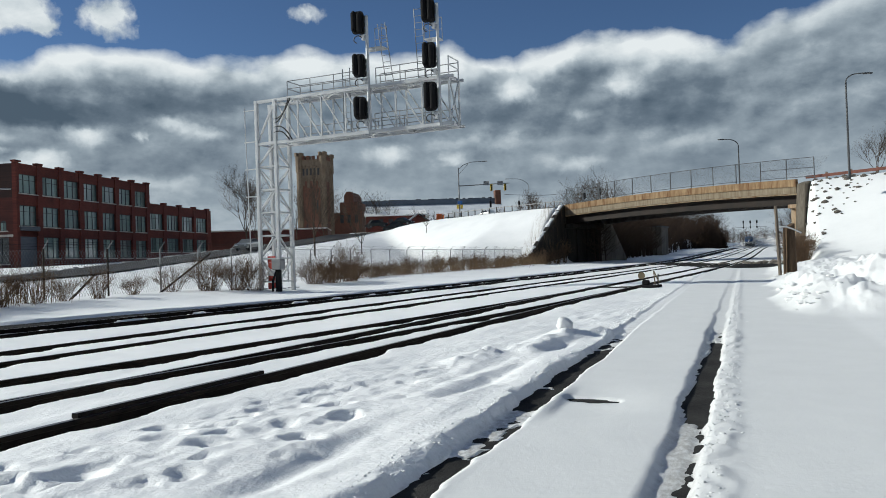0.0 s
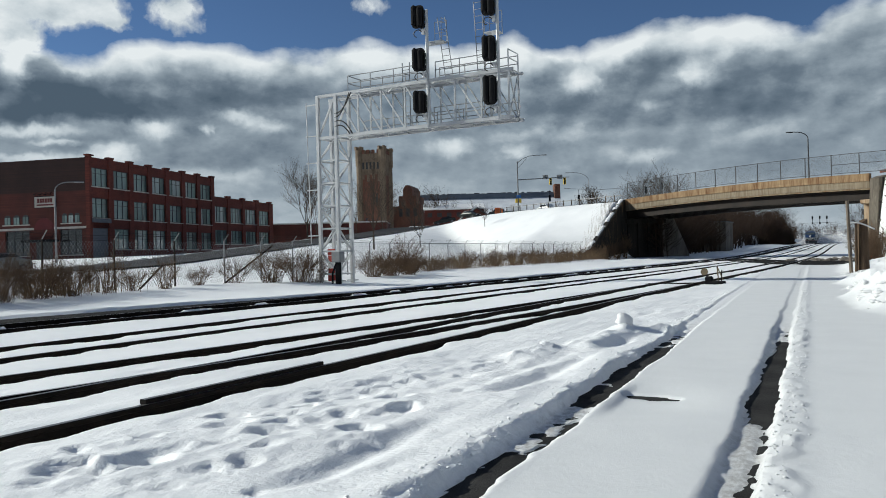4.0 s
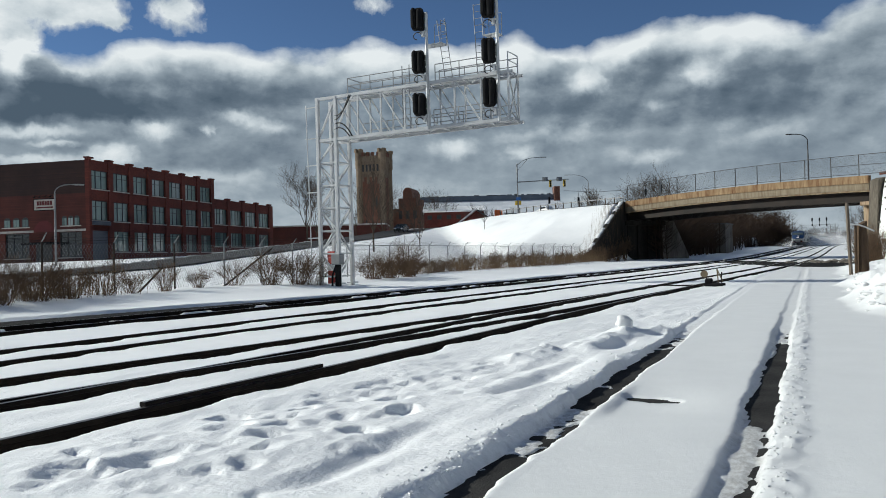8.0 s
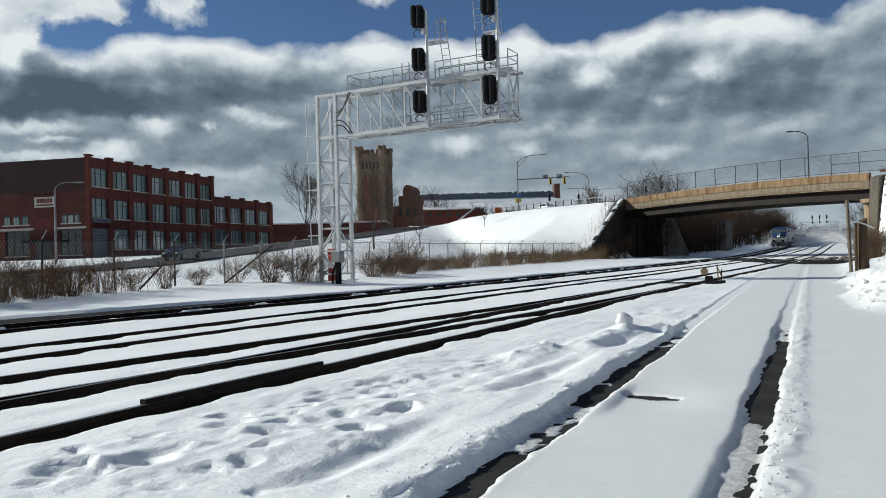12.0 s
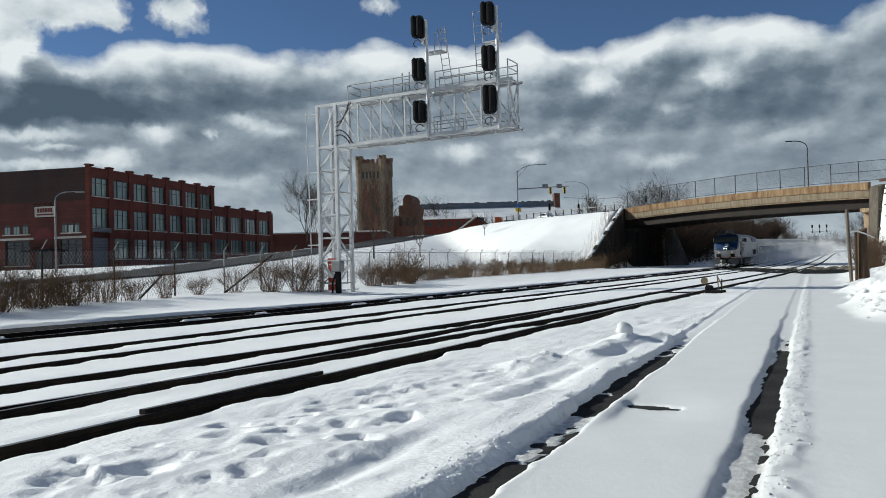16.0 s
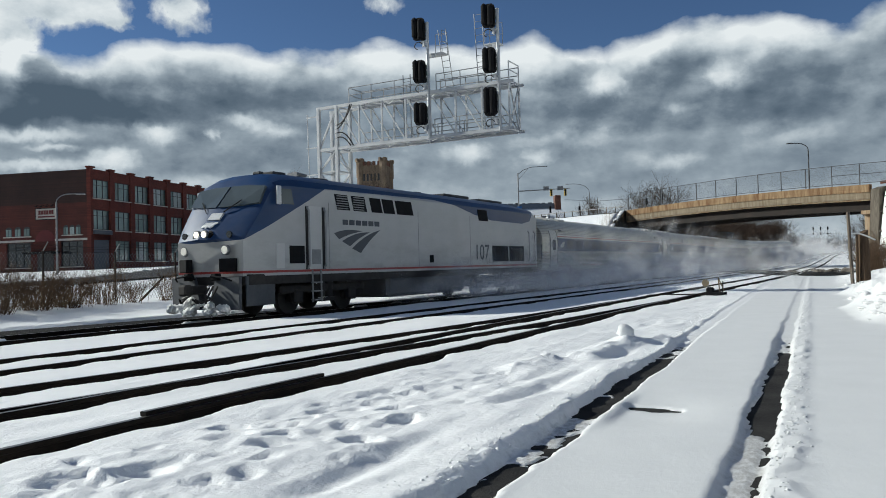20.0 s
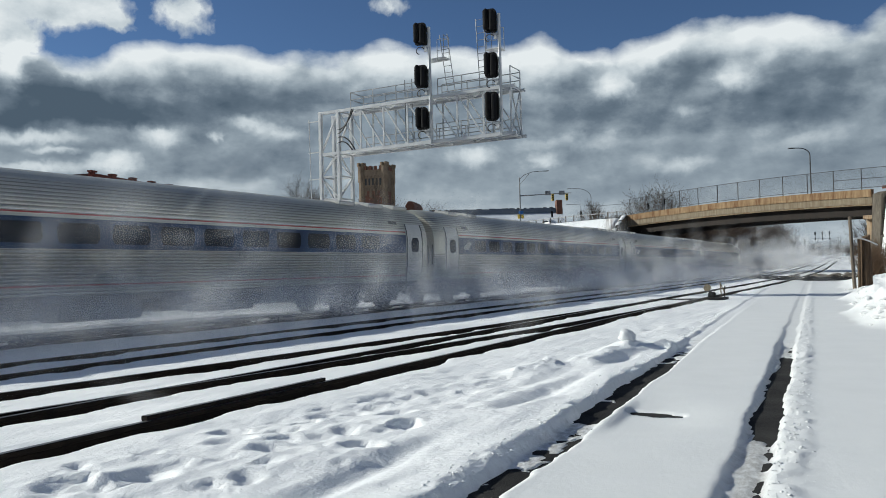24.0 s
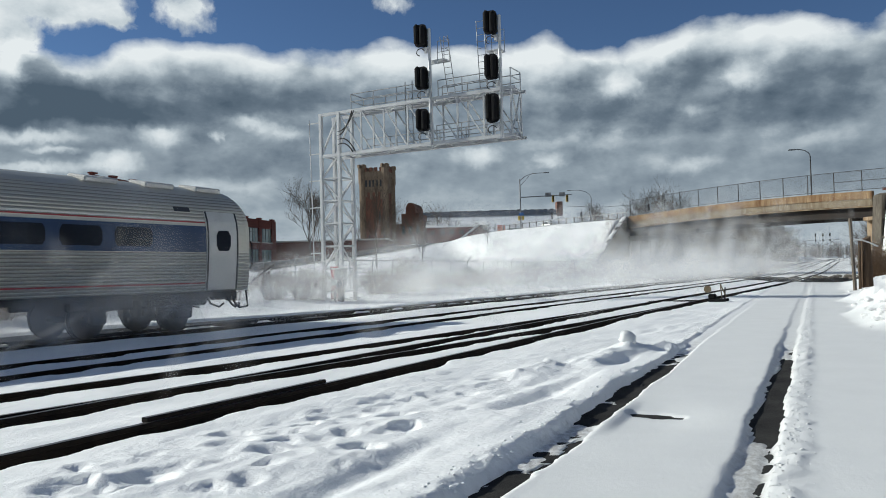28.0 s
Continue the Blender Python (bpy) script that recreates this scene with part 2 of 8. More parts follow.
ORANGE = surface("orange_plastic", (0.55, 0.10, 0.02), (0.75, 0.16, 0.03), 3.0, 0.5, bump=0.05)
YELLOW = surface("yellow_paint", (0.50, 0.33, 0.03), (0.66, 0.45, 0.06), 2.0, 0.5, bump=0.05)
RUSTY_RED = surface("rusty_red_steel", (0.075, 0.022, 0.014), (0.17, 0.06, 0.04), 2.0, 0.8, bump=0.1)
RED_PAINT = surface("red_paint", (0.32, 0.03, 0.02), (0.48, 0.05, 0.03), 2.0, 0.5, bump=0.05)
WHITE_PAINT = surface("white_paint", (0.66, 0.66, 0.65), (0.80, 0.80, 0.79), 2.0, 0.45, bump=0.05)

# ---------------------------------------------------------------- mesh tools
def mesh_object(name, bm, material):
    me = bpy.data.meshes.new(name)
    bm.to_mesh(me)
    bm.free()
    mats = material if isinstance(material, (list, tuple)) else [material]
    for m in mats:
        me.materials.append(m)
    return new(name, me)


def part(name, bm, material, parent, label=""):
    ob = mesh_object(name, bm, material)
    ob.parent = parent
    if label:
        ob["label"] = label
    return ob


def empty(name, m=None):
    ob = new(name)
    ob.empty_display_size = 0.3
    if m is not None:
        ob.matrix_world = m
    return ob


def box(bm, size, at=(0, 0, 0), turn=None, bevel=0.0):
    """A box of full size, centred at a place, turned by a matrix; returns its vertices."""
    r = bmesh.ops.create_cube(bm, size=1.0)["verts"]
    bmesh.ops.scale(bm, vec=size, verts=r)
    if bevel:
        edges = list({e for v in r for e in v.link_edges})
        out = bmesh.ops.bevel(bm, geom=edges, offset=bevel, segments=1, affect="EDGES")
        r = list({v for f in out["faces"] for v in f.verts} | {v for v in r if v.is_valid})
    if turn is not None:
        bmesh.ops.transform(bm, matrix=turn.to_4x4(), verts=r)
    bmesh.ops.translate(bm, vec=at, verts=r)
    return r


def bar(bm, a, b, r=0.03, sides=5, r2=None):
    """A round bar from a to b."""
    a, b = Vector(a), Vector(b)
    d = b - a
    q = d.to_track_quat("Z", "Y")
    r2 = r if r2 is None else r2
    ring = []
    for p, rad in ((a, r), (b, r2)):
        ring.append([bm.verts.new(p + q @ Vector((rad * math.cos(6.28318 * k / sides), rad * math.sin(6.28318 * k / sides), 0))) for k in range(sides)])
    for k in range(sides):
        bm.faces.new((ring[0][k], ring[0][(k + 1) % sides], ring[1][(k + 1) % sides], ring[1][k]))
    bm.faces.new(ring[0][::-1])
    bm.faces.new(ring[1])


def beam(bm, a, b, w, h):
    """A square bar from a to b, w wide and h high."""
    a, b = Vector(a), Vector(b)
    d = b - a
    q = d.to_track_quat("X", "Z").to_matrix()
    box(bm, (d.length, w, h), (a + b) / 2, q)


def tube(bm, pts, r=0.02, sides=5):
    for p, q in zip(pts[:-1], pts[1:]):
        bar(bm, p, q, r, sides)


def cyl(bm, r, h, at=(0, 0, 0), turn=None, sides=16, r2=None):
    v = bmesh.ops.create_cone(bm, cap_ends=True, segments=sides, radius1=r, radius2=r if r2 is None else r2, depth=h)["verts"]
    if turn is not None:
        bmesh.ops.transform(bm, matrix=turn.to_4x4(), verts=v)
    bmesh.ops.translate(bm, vec=at, verts=v)
    return v


def prism(bm, outline, depth, frame_m):
    """A flat outline (u, v) made depth thick along the third axis of frame_m."""
    a = [bm.verts.new(frame_m @ Vector((u, v, 0))) for u, v in outline]
    b = [bm.verts.new(frame_m @ Vector((u, v, depth))) for u, v in outline]
    n = len(a)
    bm.faces.new(a[::-1])
    bm.faces.new(b)
    for k in range(n):
        bm.faces.new((a[k], a[(k + 1) % n], b[(k + 1) % n], b[k]))


def smooth(ob):
    for p in ob.data.polygons:
        p.use_smooth = True
    return ob


def step(a, b, x):
    t = np.clip((x - a) / (b - a), 0, 1)
    return t * t * (3 - 2 * t)


def hash2(i, j, seed=0):
    h = (i.astype(np.int64) * 374761393 + j.astype(np.int64) * 668265263 + seed * 982451653) & 0xFFFFFFFF
    h = ((h ^ (h >> 13)) * 1274126177) & 0xFFFFFFFF
    return ((h ^ (h >> 16)) & 0xFFFF) / 65535.0


def value_noise(x, y, seed=0):
    i, j = np.floor(x), np.floor(y)
    u, v = x - i, y - j
    u, v = u * u * (3 - 2 * u), v * v * (3 - 2 * v)
    a, b = hash2(i, j, seed), hash2(i + 1, j, seed)
    c, d = hash2(i, j + 1, seed), hash2(i + 1, j + 1, seed)
    return (a * (1 - u) + b * u) * (1 - v) + (c * (1 - u) + d * u) * v - 0.5


def fbm(x, y, octaves=4, seed=0):
    s, amp = 0.0, 1.0
    for k in range(octaves):
        s = s + amp * value_noise(x * 2 ** k, y * 2 ** k, seed + k)
        amp *= 0.5
    return s

# ---------------------------------------------------------------- plan of the place
def far_track(y):
    """Centre line of the far main track, on which the train runs."""
    return -15.7 - 0.6 * np.log1p(np.exp(-(np.asarray(y, float) - 40) / 15))


def mid_track(y):
    return -11.45 + 0.9 * step(5, 60, np.asarray(y, float)) - 0.15 * step(60, 200, np.asarray(y, float))


def near_track(y):
    return -6.32 + 0.55 * step(20, 60, np.asarray(y, float)) - 1.2 * step(60, 220, np.asarray(y, float))


def turnout_track(y):
    """The diverging track; it leaves the near track at the switch and bears away."""
    y = np.asarray(y, float)
    return near_track(y) - 0.0024 * np.clip(31 - y, 0, 40) ** 2


GAUGE = 0.74
RAILS = [(far_track, 0.06), (mid_track, 0.11), (turnout_track, 0.16), (near_track, 0.16)]
BL = Vector((-29.6, 109.0))             # left end of the bridge's near edge
BR = Vector((0.6, 90.0))                # right end
AX = (BL - BR).normalized()             # along the bridge, to the left
NM = Vector((AX.y, -AX.x))              # towards the yard's side
if NM.y > 0:
    NM = -NM
SPAN = (BL - BR).length


def km(x, y):
    """Place along the bridge road beyond the left abutment, and distance in front of its near edge."""
    dx, dy = x - BL.x, y - BL.y
    return dx * AX.x + dy * AX.y, dx * NM.x + dy * NM.y


def far_rise(y):
    """The line climbs a little beyond the bridge."""
    return 1.9 * step(95, 260, y) + 2.5 * step(260, 600, y)


# Near edge of the street that runs past the factory, climbs and swings round to the bridge: x, y, z.
STREET = [(-38, -80, 0.2), (-44, 8, 0.25), (-48.9, 41.8, 0.75), (-54, 56, 1.5), (-58.7, 76.3, 2.9), (-63.5, 97, 4.3), (-69, 118, 5.7), (-73.5, 132, 6.9), (-71, 136.5, 7.6),
          (-61, 128.5, 8.4), (-45, 118.7, 8.5), (-29.6, 109.0, 8.3)]
FENCE = [(-26.6, -80), (-26.6, 27), (-27.6, 33), (-29.6, 49), (-30.0, 92)]


def chain(pts, n):
    """Evenly spaced points along a rounded polyline."""
    p = np.array(pts, float)
    for _ in range(2):
        q = [p[0]]
        for a, b in zip(p[:-1], p[1:]):
            q += [a * 0.75 + b * 0.25, a * 0.25 + b * 0.75]
        q.append(p[-1])
        p = np.array(q)
    s = np.r_[0, np.cumsum(np.linalg.norm(np.diff(p[:, :2], axis=0), axis=1))]
    u = np.linspace(0, s[-1], n)
    return np.stack([np.interp(u, s, p[:, k]) for k in range(p.shape[1])], -1)


STREET_LINE = chain(STREET, 70)
FENCE_LINE = np.array([[x, y] for x, y in FENCE], float)


def nearest(x, y, line):
    """Distance to a polyline, place along it (segment + part), and side (positive: right of its way)."""
    best = np.full(x.shape, 1e9)
    where = np.zeros(x.shape)
    side = np.zeros(x.shape)
    for i, (a, b) in enumerate(zip(line[:-1], line[1:])):
        d = b[:2] - a[:2]
        t = np.clip(((x - a[0]) * d[0] + (y - a[1]) * d[1]) / (d @ d), 0, 1)
        ex, ey = x - (a[0] + t * d[0]), y - (a[1] + t * d[1])
        q = np.hypot(ex, ey)
        m = q < best
        best = np.where(m, q, best)
        where = np.where(m, i + t, where)
        side = np.where(m, ex * d[1] - ey * d[0], side)
    return best, where, side


def terrain(x, y):
    """Height of the snow-covered land without the small relief."""
    x, y = np.asarray(x, float), np.asarray(y, float)
    base = far_rise(y) + 0.25 * step(-20, -25, x)
    dr, w, side = nearest(x, y, STREET_LINE)
    df, _, _ = nearest(x, y, FENCE_LINE)
    h = np.interp(w.ravel(), np.arange(len(STREET_LINE)), STREET_LINE[:, 2]).reshape(x.shape)
    t = dr / np.minimum(dr + df + 0.01, 24 + 20 * step(110, 60, y))
    near = h + (base - h) * step(0.03, 1.0, np.clip(t, 0, 1) ** 0.85)
    beyond = h + (0.45 + 0.024 * np.clip(y, 0, 200) - h) * step(8.4, 17, dr)
    left = np.where(side > 0, near, beyond)
    gate = step(-29.2, -30.3, x) * step(84, 92, y) + step(-25, -27.5, x) * (1 - step(84, 92, y))
    z = base + (left - base) * gate
    # right embankment
    k, m = km(x, y)
    kr = -k - SPAN
    fall_r = 1 - step(0.0, 1.0, m / 21.0)
    gate_r = step(-1.4, 0.3, kr) * step(0.8, 2.2, x) * (1 - step(0, 25, -m - 10))
    return z + np.maximum(8.2 - base, 0) * fall_r * gate_r

# ---------------------------------------------------------------- ground
def left_rut(y):
    return -1.86 - 0.060 * y


def right_rut(y):
    return -0.43 - 0.0535 * y


# footprints in the trodden snow beside the track: deep ones, middling ones and small dents
DEEP = [(-4.11, 3.48), (-4.37, 3.16), (-4.36, 4.49), (-4.29, 5.37), (-4.66, 4.80), (-3.48, 5.63), (-4.08, 7.31), (-3.84, 6.12), (-3.33, 4.86), (-4.19, 3.24)]
MIDDLING = [(-4.72, 3.42), (-4.62, 3.91), (-3.90, 4.42), (-3.52, 3.77), (-3.99, 4.74), (-3.80, 5.26), (-4.24, 6.98), (-4.50, 6.59), (-4.24, 5.97), (-4.22, 4.98), (-4.24, 6.35), (-4.17, 3.76), (-3.86, 9.90), (-3.84, 7.51)]
SMALL = [(-3.67, 4.16), (-3.62, 4.69), (-4.48, 5.77), (-4.02, 4.03), (-3.19, 4.41), (-3.60, 3.50), (-4.30, 2.90), (-3.95, 8.30)]
rng = random.Random(7)
DENTS = [(rng.uniform(-4.7, -3.0), 2.9 + 7.5 * rng.random() ** 1.3) for _ in range(34)]
FEET = []
for group, size, depth in ((DEEP, 0.150, 0.070), (MIDDLING, 0.118, 0.048), (SMALL, 0.085, 0.034), (DENTS, 0.075, 0.024)):
    for fx, fy in group:
        FEET.append((fx, fy, size * rng.uniform(0.85, 1.15), size * rng.uniform(0.7, 1.2), rng.uniform(-0.9, 0.9), depth * rng.uniform(0.75, 1.15)))


def relief(x, y):
    """Snow depth and small relief over the land."""
    near = 1 - step(60, 110, y)
    z = 0.10 + 0.05 * fbm(x * 0.35, y * 0.22, 4, 3) + 0.03 * fbm(x * 1.4, y * 0.9, 3, 11) * near
    # the yard between the rails is filled to the rail heads; beside each rail the snow has melted back
    for line, top in RAILS:
        c = line(y)
        for s in (-GAUGE, GAUGE):
            d = x - (c + s)
            on = np.exp(-(d / 1.1) ** 2)
            z = z * (1 - on) + on * (top - 0.038 + 0.035 * fbm(x * 1.7, y * 1.0, 4, 21))
    for line, top in RAILS:
        c = line(y)
        for s in (-GAUGE, GAUGE):
            d = x - (c + s)
            edge = 0.20 + 0.14 * fbm(x * 0.6, y * 1.6, 3, 5)
            wide = 1.25 if line is far_track else 0.0
            gap = step(-0.10, -0.02, d) * (1 - step(edge + wide, edge + wide + 0.10, d))
            if line is far_track and s < 0:
                gap = gap * (1 - step(0.24, 0.28, d) * (1 - step(0.34, 0.42, d)) * step(-0.05, 0.12, fbm(x * 2.0, y * 1.3, 3, 27)))
            z = z * (1 - gap) + gap * (top - 0.20)
            if line is far_track and s < 0:
                bare = 0.9 + 1.5 * step(26, 11, y) + 0.15 * fbm(x * 0.8, y * 0.9, 3, 25)
                gap = step(-bare - 0.12, -bare, d) * (1 - step(0, 0.1, d))
                z = z * (1 - gap) + gap * (top - 0.10)
    # wind drifts and old, half-filled tracks between the rails and the road
    beside = step(-5.3, -4.9, x) * (1 - step(-0.55, -0.35, x - left_rut(y))) * (1 - step(26, 36, y))
    skew = x * 0.9 - y * 0.35
    z = z + beside * (0.045 * fbm(skew * 1.5, y * 0.55 + x * 0.2, 4, 141) + 0.016 * fbm(x * 2.6 + 0.3 * y, y * 1.5 - 0.5 * x, 3, 151))
    worn = beside * step(-0.12, 0.25, fbm(x * 1.1, y * 0.9, 3, 161))
    z = z + worn * 0.020 * fbm(x * 6.5 + y, y * 5.5 - x, 4, 171) + beside * 0.008 * fbm(x * 11 + 2 * y, y * 7 - 2 * x, 2, 175)
    for c, w, deep in ((-3.05, 0.12, 0.040), (-3.42, 0.15, 0.025), (-3.75, 0.12, 0.02)):
        d = x - c - 0.10 * fbm(y * 0.9, y * 0 + c * 7, 3, 181) + 0.018 * (y - 7)
        z = z - beside * deep * np.exp(-(d / w) ** 2) * step(3.0, 4.0, y) * (1 - step(13, 22, y)) * np.clip(0.7 + 1.6 * fbm(y * 0.8, x * 0.3 + c * 3, 3, 191), 0, 1.3)
    # the service road: packed snow over asphalt with two wheel ruts
    wob = 0.05 * fbm(y * 1.1, y * 0 + 3.0, 3, 31)
    lr, rr = left_rut(y) + wob, right_rut(y) + wob
    dl, dr = x - lr, x - rr
    on_road = step(-0.25, -0.18, dl + 0.11 * fbm(x * 1.5, y * 1.2, 3, 45) + 0.12 * fbm(x * 8.0, y * 6.0, 4, 47)) * (1 - step(40, 75, y))
    level = 0.052 + 0.008 * fbm(x * 0.8, y * 0.5, 3, 41) + 0.006 * fbm(x * 2.5, y * 1.6, 3, 43)
    level = level + 0.018 * (1 - step(-0.2, -0.1, dl)) + 0.050 * step(9.5, 15, y)
    z = z * (1 - on_road) + on_road * level
    n1 = fbm(x * 3.0, y * 1.1, 4, 51)
    n2 = fbm(x * 2.2, y * 0.8, 4, 61)
    n3 = fbm(x * 9.0, y * 7.0, 4, 65)
    rag = 0.035 * n3 + 0.03 * n1
    rut_l = step(-0.185, -0.14, dl + rag) * (1 - step(0.12, 0.165, dl + 0.8 * rag))
    rut_r = step(-0.17, -0.11, dr + 0.7 * rag) * (1 - step(0.09, 0.13, dr + rag))
    # where the asphalt lies bare, and where a thin dirty film stays on it
    bare_l = (1 - step(4.85, 5.0, y + 0.5 * n1)) * step(-0.12, -0.08, dl + rag)
    bare_l = np.maximum(bare_l, (1 - step(6.0, 6.3, y)) * step(0.0, 0.05, dl + 0.25 * n1 + rag))
    bare_l = np.maximum(bare_l, step(6.75, 6.9, y + 0.5 * n1 + 0.15 * n3) * (1 - step(11.4, 11.9, y + n1)) * step(-0.18, -0.14, dl + rag))
    bare_l = bare_l * (1 - np.exp(-((y - 7.95 + 0.5 * dl) / 0.05) ** 2) * (1 - step(-0.02, 0.05, dl)))
    bare_r = step(6.45, 6.6, y + 0.4 * n2 + 0.12 * n3) * (1 - step(11.6, 13.4, y + n2)) * step(-0.11, -0.06, dr + 0.12 * n2 + rag)
    film = 0.007 + 0.022 * n3 + 0.012 * n1
    fade = 1 - 0.6 * step(13, 22, y)
    deep_l = np.where(bare_l > 0.5, level + 0.06, np.where(y < 14, level - film, 0.035))
    deep_r = np.where(bare_r > 0.5, level + 0.06, np.where(y < 14, level - film - 0.004 + 0.016 * step(0.0, 0.06, dr), 0.040))
    z = z - fade * on_road * (rut_l * deep_l + rut_r * deep_r)
    # a bare crack across the lane, where the snow lies thin
    thin = np.exp(-(((x + 1.78) / 0.50) ** 2 + ((y - 7.15) / 0.75) ** 2) ** 1.5) * step(0.2, 0.32, dl)
    z = z - 0.8 * thin * level * (1 - rut_l) * (1 - rut_r)
    lens = np.clip(1 - ((x + 1.80) / 0.30) ** 2, 0, 1)
    crack = 1 - step(0.6, 1.0, np.abs(y - 7.38 + 0.12 * (x + 1.8) + 0.03 * n3) / (0.005 + 0.125 * lens))
    z = z - 0.06 * crack * step(0.0, 0.05, lens)
    # thrown-up clods along the ruts
    clod_l = np.exp(-((dl + 0.33) / 0.10) ** 2) * (1 - 0.5 * step(8, 14, y))
    clod_r = np.exp(-((dr - 0.25) / 0.10) ** 2)
    lump = np.clip(1.5 * fbm(x * 9 + 0.6 * y, y * 6.1 - 0.8 * x, 4, 71) - 0.02, 0, 1)
    crumb = np.clip(1.6 * fbm(x * 19 + y, y * 14 - x, 3, 75) + 0.05, 0, 1)
    z = z + near * on_road * (clod_l * (0.024 * lump + 0.020 * crumb) + clod_r * (0.006 + 0.034 * lump + 0.026 * crumb))
    # footprints
    wx, wy = 0.11 * fbm(x * 6, y * 5, 3, 201), 0.13 * fbm(x * 6, y * 5, 3, 211)
    for fx, fy, ra, rb, turn, depth in FEET:
        u = (x - fx + wx) * math.cos(turn) + (y - fy + wy) * math.sin(turn)
        v = -(x - fx + wx) * math.sin(turn) + (y - fy + wy) * math.cos(turn)
        r2 = (u / ra) ** 2 + (v / rb) ** 2
        z = z - depth * (0.8 + 0.8 * fbm(x * 9, y * 8, 2, 221)) * np.exp(-r2 ** 3) + 0.16 * depth * np.exp(-((np.sqrt(r2) - 1.5) / 0.35) ** 2)
    # a ridge of ploughed snow
    for (ax_, ay_), (bx_, by_), hgt in (((-3.45, 10.4), (-3.42, 12.3), 0.10), ((-3.38, 12.4), (-3.0, 13.0), 0.12), ((-3.9, 9.2), (-3.8, 10.0), 0.09)):
        ex, ey = bx_ - ax_, by_ - ay_
        t = np.clip(((x - ax_) * ex + (y - ay_) * ey) / (ex * ex + ey * ey), 0, 1)
        dist = np.hypot(x - ax_ - t * ex, y - ay_ - t * ey)
        z = z + hgt * np.exp(-(dist / 0.20) ** 2) * (1 + 0.9 * fbm(x * 4, y * 3, 3, 91))
    # ploughed bank right of the road
    edge = -0.35 - 0.036 * (y - 18) + 0.5 * fbm(y * 0.5, x * 0.1, 3, 101)
    rise = step(0.0, 1.1, x - edge) * (0.42 + 0.75 * step(0.5, 4.5, x - edge))
    rise = rise * (1 - 0.5 * step(27, 34, y))
    bank = rise * step(16.0, 19.0, y + 0.9 * fbm(x * 0.7, y * 0.4, 3, 111)) * (1 - step(52, 70, y)) * (1 - step(14, 26, x))
    z = z + bank * (1.0 + 0.55 * fbm(x * 1.1, y * 0.8, 4, 121) + 0.35 * np.clip(fbm(x * 1.7, y * 1.5, 3, 131), 0, 1) + 0.16 * fbm(x * 3.6, y * 3.0, 3, 133) + 0.16 * np.clip(fbm(x * 6.5, y * 5.0, 3, 135), 0, 1))
    return z


def spaced(parts):
    """Grid lines from (start, end, first step, growth) runs."""
    out = []
    for a, b, s, g in parts:
        v = a
        while v < b:
            out.append(v)
            v += s
            s *= g
    return out


def build_ground():
    left = [-v for v in spaced([(8.6, 19.6, 0.075, 1.0), (19.6, 1500, 0.12, 1.045)])][::-1]
    mid = spaced([(-8.6, 1.6, 0.032, 1.0)])
    right = spaced([(1.6, 1500, 0.05, 1.05)])
    xs = np.array(left + mid + right)
    back = [-v for v in spaced([(-1.5, 1500, 0.3, 1.16)])][::-1]
    ys = np.array(back + spaced([(1.5001, 10, 0.036, 1.004), (10, 2400, 0.08, 1.0135)]))
    X, Y = np.meshgrid(xs, ys)
    Z = terrain(X, Y) + relief(X, Y)
    n, m = len(ys), len(xs)
    me = bpy.data.meshes.new("ground")
    me.vertices.add(n * m)
    me.vertices.foreach_set("co", np.stack([X, Y, Z], -1).astype(np.float32).ravel())
    i = np.arange((n - 1) * m).reshape(n - 1, m)[:, :-1].ravel()
    quads = np.stack([i, i + 1, i + m + 1, i + m], -1).astype(np.int32)
    me.loops.add(quads.size)
    me.loops.foreach_set("vertex_index", quads.ravel())
    me.polygons.add(len(quads))
    me.polygons.foreach_set("loop_start", np.arange(0, quads.size, 4, dtype=np.int32))
    me.polygons.foreach_set("use_smooth", np.ones(len(quads), dtype=bool))
    me.update(calc_edges=True)
    me.materials.append(SNOW)
    tagged(new("ground", me), "snow-covered ground with wheel ruts and footprints", "ground", kind="structure")


def ribbon(name, centre, half, y0, y1, dy, z, material, label, category):
    """A flat strip along a line of the plan."""
    bm = bmesh.new()
    rows = []
    y = y0
    while y <= y1:
        c = float(centre(y))
        rows.append([bm.verts.new((c + u * half, y, z(c + u * half, y))) for u in (-1, -0.5, 0, 0.5, 1)])
        y += dy
    for a, b in zip(rows[:-1], rows[1:]):
        for k in range(4):
            bm.faces.new((a[k], a[k + 1], b[k + 1], b[k]))
    return tagged(mesh_object(name, bm, material), label, category, kind="structure")


build_ground()
ribbon("road", lambda y: -1.7 - 0.05 * y, 1.6, -20, 60, 4, lambda x, y: 0.0, ASPHALT, "dark asphalt service road under thin snow", "road")


def rail_profile(bm, pts, top):
    """A flat-bottomed rail swept along pts; the head is a face loop of its own material."""
    prof = [(-0.07, -0.17), (0.07, -0.17), (0.07, -0.155), (0.012, -0.135), (0.012, -0.05), (0.037, -0.04), (0.037, -0.006), (0.028, 0.0),
            (-0.028, 0.0), (-0.037, -0.006), (-0.037, -0.04), (-0.012, -0.05), (-0.012, -0.135), (-0.07, -0.155)]
    rings = []
    for p in pts:
        rings.append([bm.verts.new((p[0] + u, p[1], p[2] + v)) for u, v in prof])
    n = len(prof)
    for a, b in zip(rings[:-1], rings[1:]):
        for k in range(n):
            f = bm.faces.new((a[k], a[(k + 1) % n], b[(k + 1) % n], b[k]))
            f.material_index = 1 if k == 7 else 0


